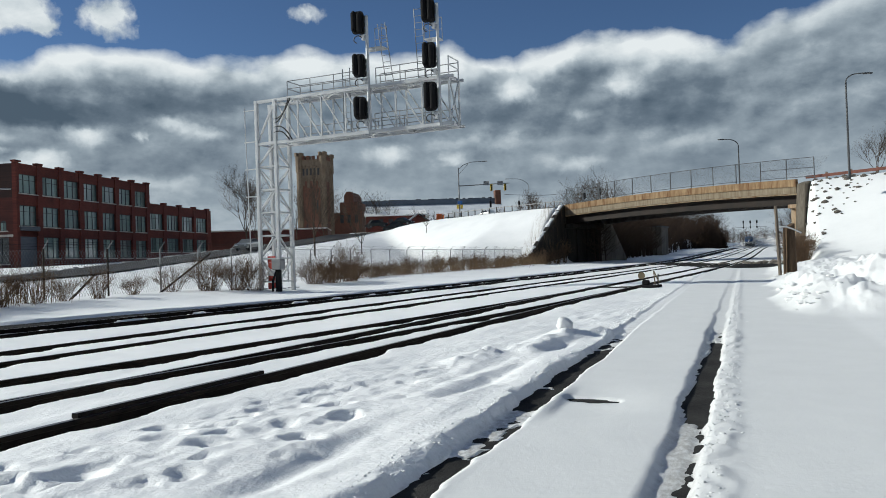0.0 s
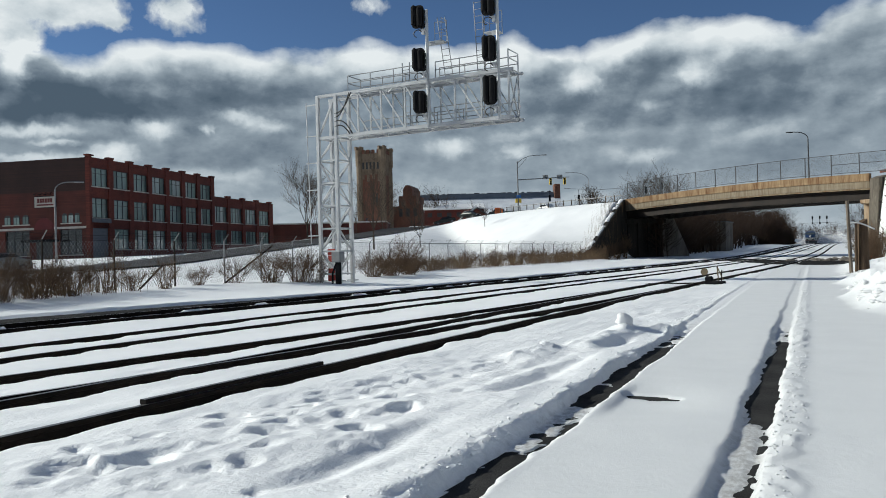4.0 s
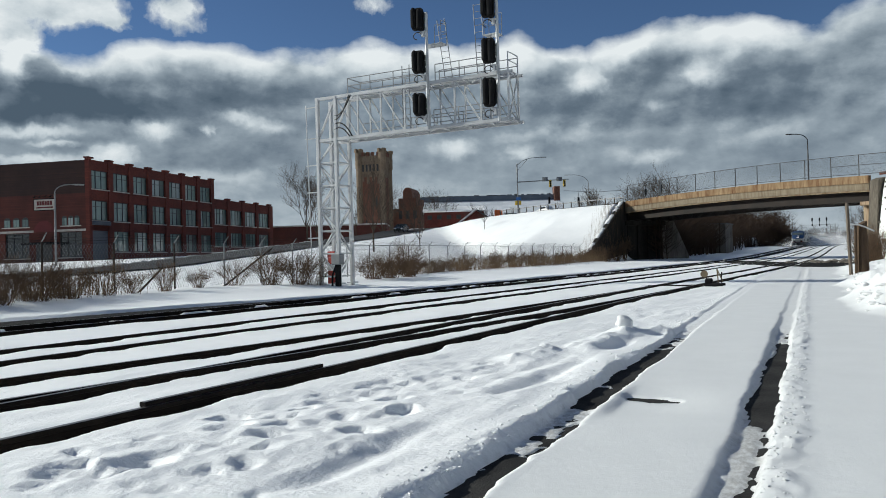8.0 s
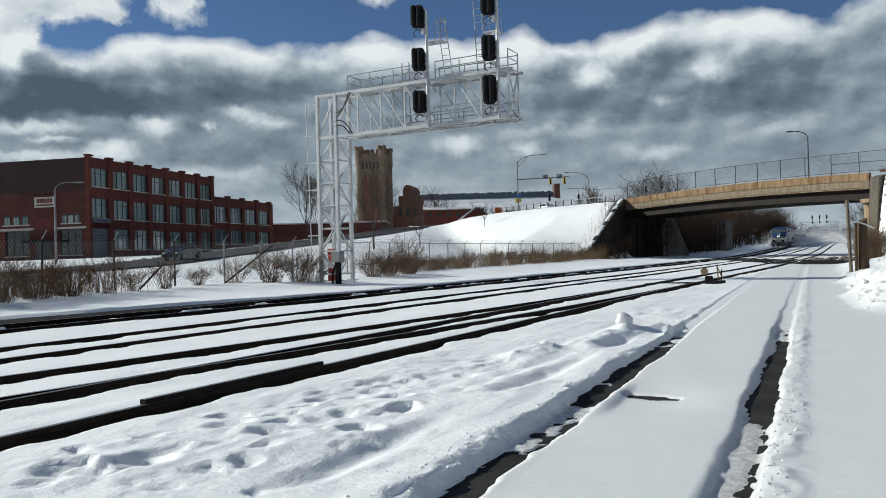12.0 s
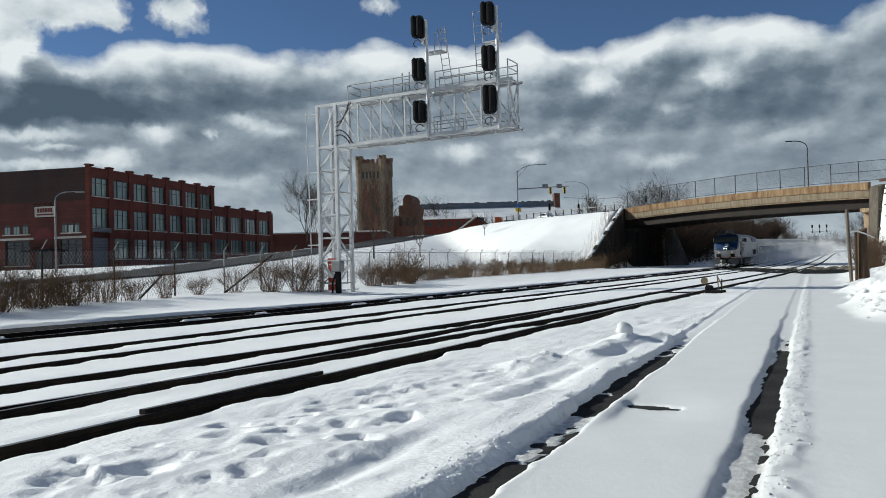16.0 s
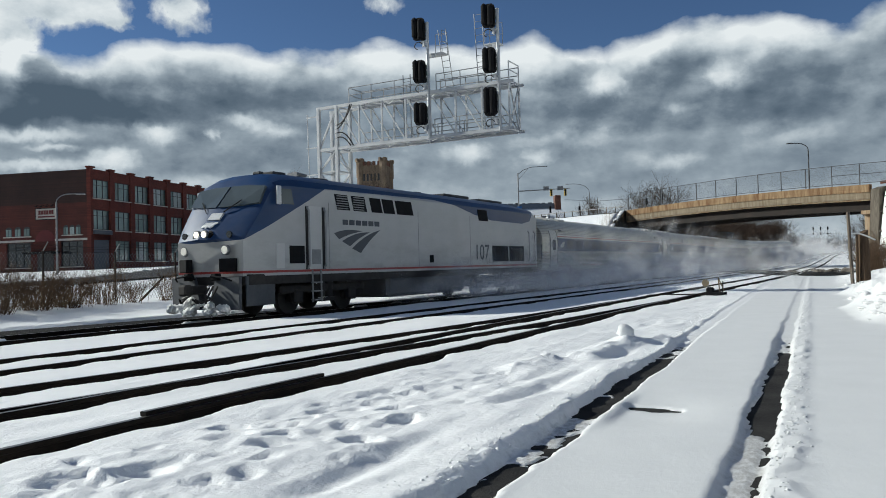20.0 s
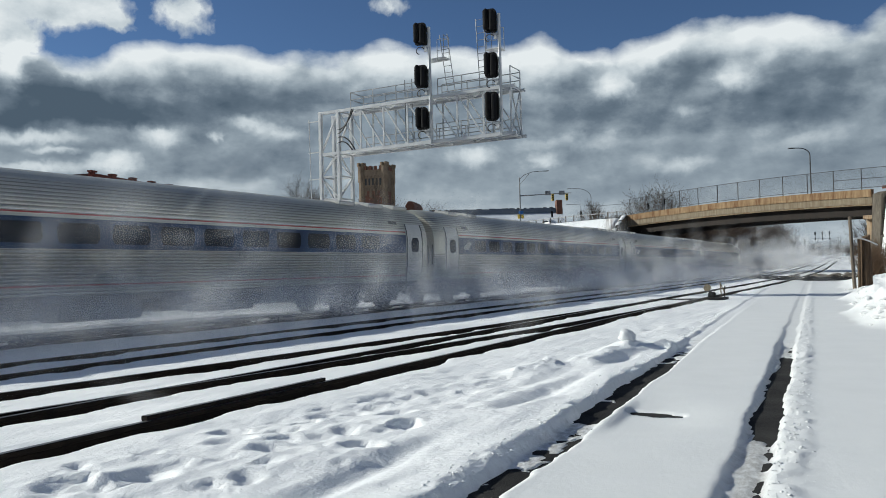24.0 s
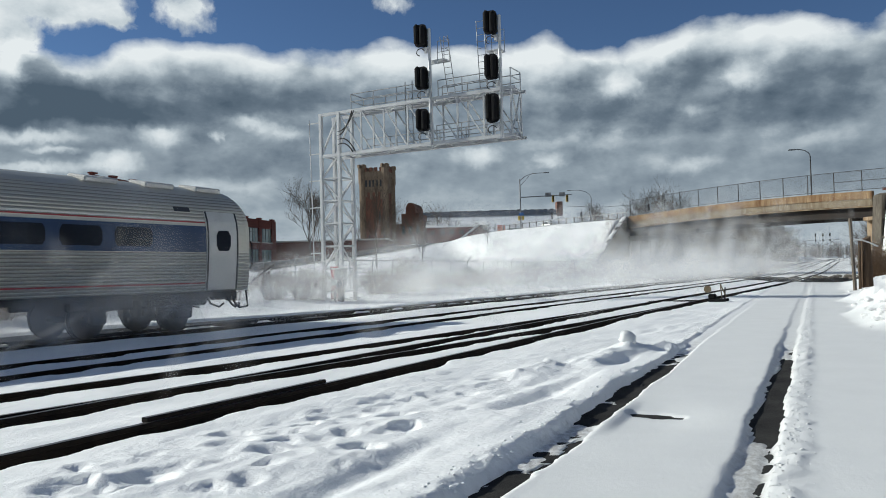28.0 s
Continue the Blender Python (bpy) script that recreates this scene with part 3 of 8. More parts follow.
def build_track(name, line, top, y0, y1, label, shoulder=1.9):
    track = tagged(empty(name), label, "railway track", "parallel railway tracks", "structure")
    for s in (-GAUGE, GAUGE):
        bm = bmesh.new()
        pts = [(float(line(y)) + s, y, top + float(far_rise(np.float64(y)))) for y in spaced([(y0, 60, 2.0, 1.0), (60, y1, 3.0, 1.03)])]
        rail_profile(bm, pts, top)
        part("rail", bm, [RAIL, RAIL_HEAD], track)
    bm = bmesh.new()
    for i, y in enumerate(spaced([(y0, 130, 0.55, 1.0)])):
        c = float(line(y))
        box(bm, (2.6, 0.23, 0.16), (c, y, top - 0.27 + float(far_rise(np.float64(y)))))
    tagged(part("sleepers", bm, WOOD_GREY, track, "timber sleepers buried in snow"), kind="stuff")
    bm = bmesh.new()
    rows = []
    for y in spaced([(y0, 60, 4.0, 1.0), (60, y1, 5.0, 1.03)]):
        c, z = float(line(y)), top - 0.165 + float(far_rise(np.float64(y)))
        rows.append([bm.verts.new((c + u, y, z + dz)) for u, dz in ((-shoulder, -0.3), (0.45 - shoulder, 0.11 if shoulder > 2 else 0.0), (-1.0, 0.11 if shoulder > 2 else 0.0), (-0.85, 0.0), (1.45, 0.0), (2.3 if shoulder > 2 else 1.9, -0.06 if shoulder > 2 else -0.3))])
    for a, b in zip(rows[:-1], rows[1:]):
        for k in range(5):
            bm.faces.new((a[k], a[k + 1], b[k + 1], b[k]))
    part("ballast", bm, BALLAST, track, "dark crushed-stone ballast")
    return track



def dark_strip():
    """Dark strip in the ballast's colour across the tracks before and under the bridge."""
    us, vs = np.linspace(1.2, -17.0, 90), np.linspace(0, 1, 26)
    U, V = np.meshgrid(us, vs)
    front = np.interp(-U, [-1.2, 1.0, 6.0, 12.0, 17.0], [57, 58, 63, 84, 91])
    back = np.interp(-U, [-1.2, 1.0, 6.0, 12.0, 17.0], [74, 74, 78, 98, 103])
    Y = front + (back - front) * V + 2.5 * fbm(U * 0.6, V * 2.0, 3, 301)
    Z = terrain(U, Y) + relief(U, Y) + 0.014
    bm = bmesh.new()
    grid = [[bm.verts.new((U[j, i], Y[j, i], Z[j, i])) for i in range(len(us))] for j in range(len(vs))]
    for j in range(len(vs) - 1):
        for i in range(len(us) - 1):
            bm.faces.new((grid[j][i], grid[j + 1][i], grid[j + 1][i + 1], grid[j][i + 1]))
    bmesh.ops.recalc_face_normals(bm, faces=bm.faces)
    tagged(smooth(mesh_object("gravel", bm, BALLAST)), "dark strip of ground across the tracks before the bridge", "ground", kind="structure")


dark_strip()
build_track("railway_track", far_track, 0.06, -200, 500, "far main track with dark rails in snow", 3.9)
build_track("railway_track", mid_track, 0.11, -60, 500, "middle track with thin dark rails in snow")
build_track("railway_track", turnout_track, 0.16, -9, 31, "diverging track of a turnout, dark rails")
build_track("railway_track", near_track, 0.16, -60, 500, "near track with dark rails standing out of snow")

# a guard rail bolted beside the near track's outer rail
bm = bmesh.new()
rail_profile(bm, [(-5.62, y, 0.20) for y in (4.78, 5.6, 6.5, 7.34)], 0.20)
bmesh.ops.holes_fill(bm, edges=bm.edges[:])
tagged(mesh_object("guard_rail_piece", bm, [RAIL, RAIL_HEAD]), "short dark rail bolted beside the running rail", "rail")

# ---------------------------------------------------------------- cloud bank
# Masses of the cloud bank: bearing, height, half width, half height (degrees), and how much brighter or denser.
CLOUD_DARK = [(-54.8, 11.4, 6.7, 2.7, -0.42), (-51.6, 10.7, 5.7, 1.6, -0.2), (-43.1, 11.5, 5.6, 1.9, -0.24), (-47.8, 11.4, 3.5, 1.4, -0.14), (-57, 9.8, 4, 0.8, -0.2), (-38.9, 12.4, 3.1, 1.7, -0.12), (-41.3, 7.6, 7.9, 1.5, -0.1), (-17.7, 10.4, 7.6, 2.3, -0.16), (-4.5, 10.7, 5.8, 2.8, -0.18), (-8.6, 10, 4.5, 1.6, -0.14), (-20.7, 12.2, 2.9, 1.7, -0.1), (-13.1, 13, 3.5, 1.5, -0.16), (-3.7, 5.8, 4.8, 1.8, -0.1), (-31, 11.8, 4.4, 1.9, -0.1), (-15.9, 5.5, 7.5, 1.5, -0.08)]
CLOUD_BRIGHT = [(-50, 14.1, 2.1, 1.6, 0.32), (-46.7, 14.6, 3.1, 1.1, 0.2), (-42.3, 14.3, 2.8, 1.4, 0.26), (-41.5, 12.9, 2.3, 1.2, 0.14), (-52.9, 13.1, 2.5, 0.7, 0.25), (-57, 12.8, 1.2, 1.3, 0.5), (-56.7, 14.1, 2, 0.8, 0.3), (-36.9, 13.9, 1.6, 0.9, 0.14), (-33, 14.3, 3.4, 1.8, 0.32), (-27, 14.3, 3.2, 1.6, 0.3), (-22.7, 14, 2.8, 2.2, 0.34), (-18.4, 14.2, 2, 0.7, 0.28), (-15.3, 14, 2.6, 1.2, 0.34), (-17.3, 12.2, 1.8, 1.1, 0.42), (-13.8, 14.9, 2.3, 0.9, 0.28), (-9.8, 12.2, 1.7, 1.1, 0.34), (-8.3, 14.5, 4, 1.6, 0.28), (-5.2, 14.4, 2.5, 1.4, 0.18), (-12.6, 10.6, 1.4, 0.5, 0.2)]
CLOUD_STREAKS = [(-55.8, 9, 4.4, 0.5, 0.34), (-51.9, 9.6, 5, 0.5, 0.2), (-48.2, 9.5, 2.2, 0.9, 0.3), (-54.6, 8.2, 2, 0.3, 0.25), (-51.1, 7.6, 1.8, 0.9, 0.4), (-44.8, 9.3, 0.4, 0.4, 0.3), (-42.7, 10.2, 1.8, 0.6, 0.34), (-40.5, 9.7, 2, 0.6, 0.25), (-44.3, 6.4, 7.3, 0.6, 0.14), (-55.8, 7.1, 4, 0.5, 0.3), (-27.2, 8, 2.1, 0.9, 0.34), (-22.4, 7.7, 1.6, 0.6, 0.28), (-19.3, 8.7, 5.8, 0.8, 0.22), (-13.3, 6.9, 2.7, 0.7, 0.22), (-4.9, 8, 4.9, 0.9, 0.13), (-34.7, 7.2, 3.9, 0.9, 0.12), (-1.5, 11.2, 1.7, 1.1, 0.14)]
CLOUD_SCRAPS = [(-55.7, 16.6, 6.3, 2.4, 1), (-52.8, 17.4, 4.9, 1.7, 0.8), (-46.6, 17.1, 2.6, 2, 1.2), (-50.7, 16.2, 1, 0.7, 0.6), (-32.9, 18.1, 2.1, 0.9, 0.9), (-61.1, 14.5, 5.6, 3.5, 1), (-41.1, 15.8, 1.5, 0.4, 0.35), (-56.7, 14.2, 2.1, 1.3, 0.9)]
CLOUD_CREST = [(-59.4, 14.7), (-53.2, 13.6), (-51.5, 14), (-50.7, 14.7), (-50, 15), (-43.4, 15), (-39.6, 14.7), (-36.7, 14.5), (-35.9, 15.1), (-34.5, 15.5), (-32.9, 15.6), (-28.6, 15), (-26.6, 15.1), (-22.6, 15.6), (-21.3, 15.1), (-20.3, 14.6), (-18.4, 14.7), (-17.4, 14.3), (-16.4, 14.8), (-14.9, 15.2), (-13.1, 15.6), (-8.1, 15.7), (-6, 15.7), (-3.6, 14.5), (-2.6, 13.9), (-1.8, 14.2), (-0.9, 14.9), (0.9, 15.5), (3.2, 15.7)] + [(8, 17.5), (11, 21)]


def cloud_material():
    """Heaped clouds over bearing and height: sunlit crests, grey bodies, paler streaks below."""
    n = Nodes("cloud_bank")

    def vec(op, *args):
        v = n.tree.nodes.new("ShaderNodeVectorMath")
        v.operation = op
        for k, x in enumerate(args):
            if isinstance(x, tuple):
                v.inputs[k].default_value = x
            else:
                n.link(x, v.inputs[k])
        return v.outputs["Value"] if op in ("LENGTH", "DOT_PRODUCT") else v.outputs[0]

    ray = vec("NORMALIZE", n.coords())
    sep = n.tree.nodes.new("ShaderNodeSeparateXYZ")
    n.link(ray, sep.inputs[0])
    az = n.math("MULTIPLY", n.math("ARCTAN2", sep.outputs[0], sep.outputs[1]), 57.29578)      # degrees from +y
    el = n.math("MULTIPLY", n.math("ARCSINE", sep.outputs[2]), 57.29578)
    comb = n.tree.nodes.new("ShaderNodeCombineXYZ")
    n.link(az, comb.inputs[0])
    n.link(el, comb.inputs[1])
    flat = comb.outputs[0]

    def curl(p, scale, amount):
        """Push a place about by two-way noise, so that edges billow."""
        t = n.tree.nodes.new("ShaderNodeTexNoise")
        t.inputs["Scale"].default_value = scale
        t.inputs["Detail"].default_value = 4
        t.inputs["Roughness"].default_value = 0.55
        n.link(p, t.inputs["Vector"])
        return vec("MULTIPLY_ADD", vec("SUBTRACT", t.outputs["Color"], (0.5, 0.5, 0.5)), (amount, amount * 0.7, 0.0), p)

    def masses(p, rows, start=0.0):
        """Sum of soft round masses."""
        total = start
        for a, e, w, h, amount in rows:
            w, h = w * 1.25, h * 1.25
            d = vec("LENGTH", vec("MULTIPLY_ADD", p, (1 / w, 1 / h, 0.0), (-a / w, -e / h, 0.0)))
            m = n.tree.nodes.new("ShaderNodeMapRange")
            m.interpolation_type = "SMOOTHSTEP"
            for k, x in enumerate((d, 1.0, 0.0, 0.0, float(amount))):
                if isinstance(x, float):
                    m.inputs[k].default_value = x
                else:
                    n.link(x, m.inputs[k])
            total = n.math("ADD", m.outputs[0], total)
        return total

    def heap(p):
        """Rounded heaps in two sizes."""
        v = n.tree.nodes.new("ShaderNodeTexVoronoi")
        v.feature = "SMOOTH_F1"
        v.inputs["Scale"].default_value = 0.42
        v.inputs["Smoothness"].default_value = 0.7
        n.link(curl(p, 0.5, 2.6), v.inputs["Vector"])
        return n.math("MULTIPLY_ADD", v.outputs["Distance"], -0.55, n.noise(0.30, 8, 0.58, p))

    squat = vec("MULTIPLY", flat, (1.0, 1.5, 1.0))
    here = heap(squat)
    lit = n.math("SUBTRACT", here, heap(vec("ADD", squat, (-0.55, 0.95, 0.0))))          # brighter where it faces up and to the sun
    billow = curl(curl(flat, 0.35, 2.2), 1.4, 0.9)
    streaky = curl(vec("ADD", flat, (31.0, 7.0, 0.0)), 0.25, 3.0)
    wisp = n.noise(0.16, 6, 0.6, vec("MULTIPLY", streaky, (1.0, 3.2, 1.0)))
    # crest of the bank over the bearing
    u = n.math("MULTIPLY_ADD", az, 1 / 80.0, 65 / 80.0)
    top = n.math("MULTIPLY", n.ramp(u, [((a + 65) / 80.0, e / 25.0) for a, e in CLOUD_CREST]), 25.0)
    under = n.math("MULTIPLY_ADD", n.math("SUBTRACT", here, 0.15), 1.5, n.math("SUBTRACT", top, el))
    bank = n.ramp(n.math("MULTIPLY_ADD", under, 0.5, 0.5), [(0.36, 0.0), (0.58, 0.5), (0.85, 1.0)])
    scraps = n.math("ADD", masses(billow, CLOUD_SCRAPS), n.math("MULTIPLY", n.math("SUBTRACT", n.noise(0.42, 9, 0.62, flat), 0.5), 1.7))
    loose = n.ramp(scraps, [(0.42, 0.0), (0.75, 0.5), (1.25, 1.0)])
    # broken clouds go on overhead, open towards the sun
    over = n.ramp(n.noise(2.4, 7, 0.55, ray), [(0.555, 0.0), (0.66, 1.0)])
    away = n.math("SUBTRACT", 1.0, vec("DOT_PRODUCT", ray, tuple(sun_from)))
    over = n.math("MULTIPLY", over, n.ramp(away, [(0.015, 0.0), (0.04, 1.0)]))
    over = n.math("MULTIPLY", over, n.ramp(n.math("DIVIDE", el, 90.0), [(0.26, 0.0), (0.31, 1.0)]))
    # tones: paler towards the land and along the crest, masses, relief
    tone = n.ramp(n.math("DIVIDE", el, 25.0), [(0.0, 0.62), (0.16, 0.56), (0.30, 0.43), (0.46, 0.40), (0.62, 0.47), (1.0, 0.52)])
    tone = n.math("ADD", tone, n.ramp(n.math("DIVIDE", under, 4.0), [(0.0, 0.36), (0.12, 0.32), (0.55, 0.0)]))
    tone = masses(billow, [(a, e, w, h, 1.0 * m) for a, e, w, h, m in CLOUD_DARK], tone)
    tone = masses(billow, [(a, e, w, h, 1.35 * m) for a, e, w, h, m in CLOUD_BRIGHT], tone)
    tone = masses(billow, [(a, e, w, h, 1.3 * m) for a, e, w, h, m in CLOUD_STREAKS], tone)
    calm = n.ramp(n.math("DIVIDE", el, 15.0), [(0.25, 0.35), (0.7, 1.0)])
    tone = n.math("ADD", tone, n.math("MULTIPLY", n.math("MULTIPLY", lit, calm), 0.52))
    tone = n.math("ADD", tone, n.math("MULTIPLY", n.math("SUBTRACT", wisp, 0.5), 0.26))
    tone = n.math("ADD", tone, n.math("MULTIPLY", n.math("SUBTRACT", n.noise(0.75, 6, 0.6, squat), 0.5), 0.12))
    col = n.ramp(tone, [(0.02, (0.084, 0.122, 0.168)), (0.25, (0.158, 0.206, 0.262)), (0.5, (0.325, 0.388, 0.450)), (0.75, (0.62, 0.685, 0.735)), (1.0, (0.88, 0.92, 0.945))])
    em = n.tree.nodes.new("ShaderNodeEmission")
    n.link(col, em.inputs[0])
    em.inputs[1].default_value = 0.90
    tr = n.tree.nodes.new("ShaderNodeBsdfTransparent")
    mx = n.tree.nodes.new("ShaderNodeMixShader")
    n.link(n.math("MAXIMUM", n.math("MAXIMUM", bank, loose), over), mx.inputs[0])
    n.link(tr.outputs[0], mx.inputs[1])
    n.link(em.outputs[0], mx.inputs[2])
    n.link(mx.outputs[0], n.out.inputs["Surface"])
    return n.mat


def build_clouds():
    R = 3200.0
    bm = bmesh.new()
    rows = []
    for j in range(31):
        el = radians(-1.0 + 90.9 * j / 30)
        rows.append([bm.verts.new((R * math.cos(el) * math.sin(a), R * math.cos(el) * math.cos(a), R * math.sin(el)))
                     for a in [radians(-180 + 360 * i / 90) for i in range(91)]])
    for a, b in zip(rows[:-1], rows[1:]):
        for i in range(90):
            bm.faces.new((a[i], b[i], b[i + 1], a[i + 1]))
    ob = smooth(mesh_object("backdrop", bm, cloud_material()))
    return tagged(ob, "bank of grey cumulus with sunlit tops", "clouds", kind="structure")


CLOUDS = build_clouds()

# ---------------------------------------------------------------- road bridge
def frame2(origin, along, z=0.0):
    """A standing frame: x along a plan direction, z up."""
    a = Vector((along[0], along[1], 0)).normalized()
    m = Matrix((a, Vector((-a.y, a.x, 0)), Vector((0, 0, 1)))).transposed().to_4x4()
    m.translation = (origin[0], origin[1], z)
    return m


def build_bridge():
    """Local x runs from the right end to the left, y towards the yard's side."""
    b = tagged(empty("road_bridge", frame2(BR, AX)), "weathered concrete and steel road bridge over the tracks", "bridge", kind="structure")
    L, W = SPAN, 9.5

    def crown(u):
        """Slight hog of the deck."""
        return 0.35 * (1 - ((u - L / 2) / (L / 2)) ** 2)

    def long_piece(name, y0, y1, z0, z1, mat, label="", u0=-0.05, u1=L + 0.9):
        bm = bmesh.new()
        rows = []
        for i in range(15):
            u = u0 + (u1 - u0) * i / 14
            c = crown(u)
            rows.append([bm.verts.new((u, y, z + c)) for y, z in ((y0, z0), (y1, z0), (y1, z1), (y0, z1))])
        for p, q in zip(rows[:-1], rows[1:]):
            for k in range(4):
                bm.faces.new((p[k], q[k], q[(k + 1) % 4], p[(k + 1) % 4]))
        bm.faces.new(rows[0])
        bm.faces.new(rows[-1][::-1])
        return part(name, bm, mat, b, label)

    long_piece("fascia", 0.0, -0.4, 7.12, 7.83, PALE_CONCRETE, "tan concrete fascia with rust stains")
    long_piece("parapet", 0.08, -0.35, 7.83, 8.62, RUSTED_CONCRETE, "rust-streaked tan concrete kerb")
    long_piece("ledge", -0.1, -0.5, 6.98, 7.12, CONCRETE_TAN)
    long_piece("deck", -0.4, -W, 7.3, 8.1, CONCRETE)
    long_piece("far_parapet", -W, -W - 0.4, 7.25, 8.6, CONCRETE_TAN)
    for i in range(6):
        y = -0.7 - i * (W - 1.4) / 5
        long_piece("girder", y, y - 0.05, 6.0, 7.28, RUST_STEEL, "rusty plate girder, darkened for the shade under the deck")
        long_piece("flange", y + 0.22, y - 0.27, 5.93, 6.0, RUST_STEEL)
    # abutments; the left one's concrete is darkened for the shade under the deck
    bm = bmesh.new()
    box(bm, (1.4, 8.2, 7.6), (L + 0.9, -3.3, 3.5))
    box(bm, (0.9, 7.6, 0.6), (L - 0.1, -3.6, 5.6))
    part("abutment", bm, SHADED_CONCRETE, b, "stained concrete abutment, darkened for the shade under the bridge")
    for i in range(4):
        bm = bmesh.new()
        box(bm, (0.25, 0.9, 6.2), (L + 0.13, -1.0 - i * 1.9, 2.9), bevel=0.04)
        part("buttress", bm, SHADED_CONCRETE, b)
    bm = bmesh.new()
    box(bm, (1.0, W, 7.4), (-0.75, -W / 2 - 0.3, 3.5))
    part("abutment", bm, CONCRETE, b, "pale concrete abutment beside the snow slope")
    for y in (-0.75, -3.4, -6.1, -W + 0.7):
        bm = bmesh.new()
        box(bm, (0.95, 0.85, 6.4), (0.38, y, 2.8), bevel=0.05)
        part("pier_column", bm, CONCRETE_TAN, b, "tan concrete column with rust streaks")
    bm = bmesh.new()
    box(bm, (1.05, W + 0.3, 0.4), (0.38, -W / 2, 5.8), bevel=0.04)
    part("pier_cap", bm, CONCRETE_TAN, b)
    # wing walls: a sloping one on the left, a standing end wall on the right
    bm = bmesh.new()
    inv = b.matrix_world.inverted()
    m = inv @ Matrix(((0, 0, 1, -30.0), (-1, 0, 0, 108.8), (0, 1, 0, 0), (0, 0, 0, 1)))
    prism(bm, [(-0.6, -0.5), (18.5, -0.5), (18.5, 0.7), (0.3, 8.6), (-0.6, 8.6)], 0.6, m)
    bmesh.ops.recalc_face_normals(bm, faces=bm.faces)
    part("wing_wall", bm, SHADED_CONCRETE, b, "sloping concrete wing wall")
    bm = bmesh.new()
    m = Matrix(((0, 0, 1, -1.65), (1, 0, 0, 0.1), (0, 1, 0, 0), (0, 0, 0, 1)))
    prism(bm, [(-0.3, -0.5), (1.9, -0.5), (0.9, 8.0), (-0.3, 8.3)], 0.88, m)
    part("wing_wall", bm, GREY_CONCRETE, b, "stained concrete end wall")
    # the wing wall beyond the bridge slopes down to the line
    bm = bmesh.new()
    m = Matrix(((0, 0, 1, L + 0.25), (-1, 0, 0, -7.4), (0, 1, 0, 0), (0, 0, 0, 1)))
    prism(bm, [(0, -0.5), (5.4, -0.5), (5.4, 0.8), (2.3, 6.2), (0, 6.2)], 0.6, m)
    bmesh.ops.recalc_face_normals(bm, faces=bm.faces)
    part("wing_wall", bm, CONCRETE, b, "stained concrete wing wall behind the bridge")
    # snow along the sloping wall's top
    bm = bmesh.new()
    rows = []
    for i in range(41):
        t = i / 40
        y, z = 108.5 - 18.0 * t, 8.60 - 7.81 * t
        w = 0.06 * math.sin(i * 1.7) + 0.06 * math.sin(i * 4.1)
        rows.append([bm.verts.new(inv @ Vector((-30.0 + dx, y, z + dz))) for dx, dz in ((-0.2 + w, -0.06), (0.0, 0.05 + 0.5 * w), (0.2, 0.05 + 0.5 * w), (0.42 + w, 0.01), (0.44 + w, -0.05))])
    for i, (p, q) in enumerate(zip(rows[:-1], rows[1:])):
        for k in range(4):
            if math.sin(i * 1.3) + math.sin(i * 0.57 + 1) > -0.7:
                bm.faces.new((p[k], q[k], q[k + 1], p[k + 1]))
    bmesh.ops.recalc_face_normals(bm, faces=bm.faces)
    smooth(part("snow_cap", bm, SNOW, b, "snow lying along the wall's top"))
    # chain-link fence on the deck
    fence = part("bridge_fence", bmesh.new(), STEEL_DARK, b, "tall chain-link fence on steel posts")
    n, gap = 13, 3.09
    for i in range(n):
        u = -2.05 + gap * i
        bm = bmesh.new()
        bar(bm, (u, -0.1, 8.5 + crown(u)), (u, -0.1, 10.82 + crown(u)), 0.055, 6)
        part("post", bm, STEEL_DARK, fence)
    bm = bmesh.new()
    for i in range(n - 1):
        u, v = -2.05 + gap * i, -2.05 + gap * (i + 1)
        for h in (8.82, 10.80) + ((9.75,) if i < 2 else ()):
            bar(bm, (u, -0.1, h + crown(u)), (v, -0.1, h + crown(v)), 0.035, 5)
    part("fence_rail", bm, STEEL_DARK, fence)
    bm = bmesh.new()
    u = -2.0
    while u < L - 1.0:
        c = crown(u)
        for du in (-1.7, 1.7):
            bar(bm, (u, -0.1, 8.82 + c), (u + du, -0.1, 10.78 + c), 0.005, 3)
        u += 0.12
    tagged(part("wire_mesh", bm, STEEL_DARK, fence), kind="stuff")
    # steel guard rail beyond the right end
    rail = tagged(empty("guard_rail", frame2(BR, AX)), "low rusty red guard rail on the embankment", "guard rail")
    bm = bmesh.new()
    beam(bm, (-0.8, -0.6, 8.75), (-42, -0.6, 8.9), 0.09, 0.3)
    part("rail_beam", bm, RUSTY_RED, rail)
    for i in range(16):
        bm = bmesh.new()
        box(bm, (0.16, 0.16, 1.1), (-3 - 2.55 * i, -0.72, 8.55))
        part("post", bm, WOOD_GREY, rail)
    return b


build_bridge()

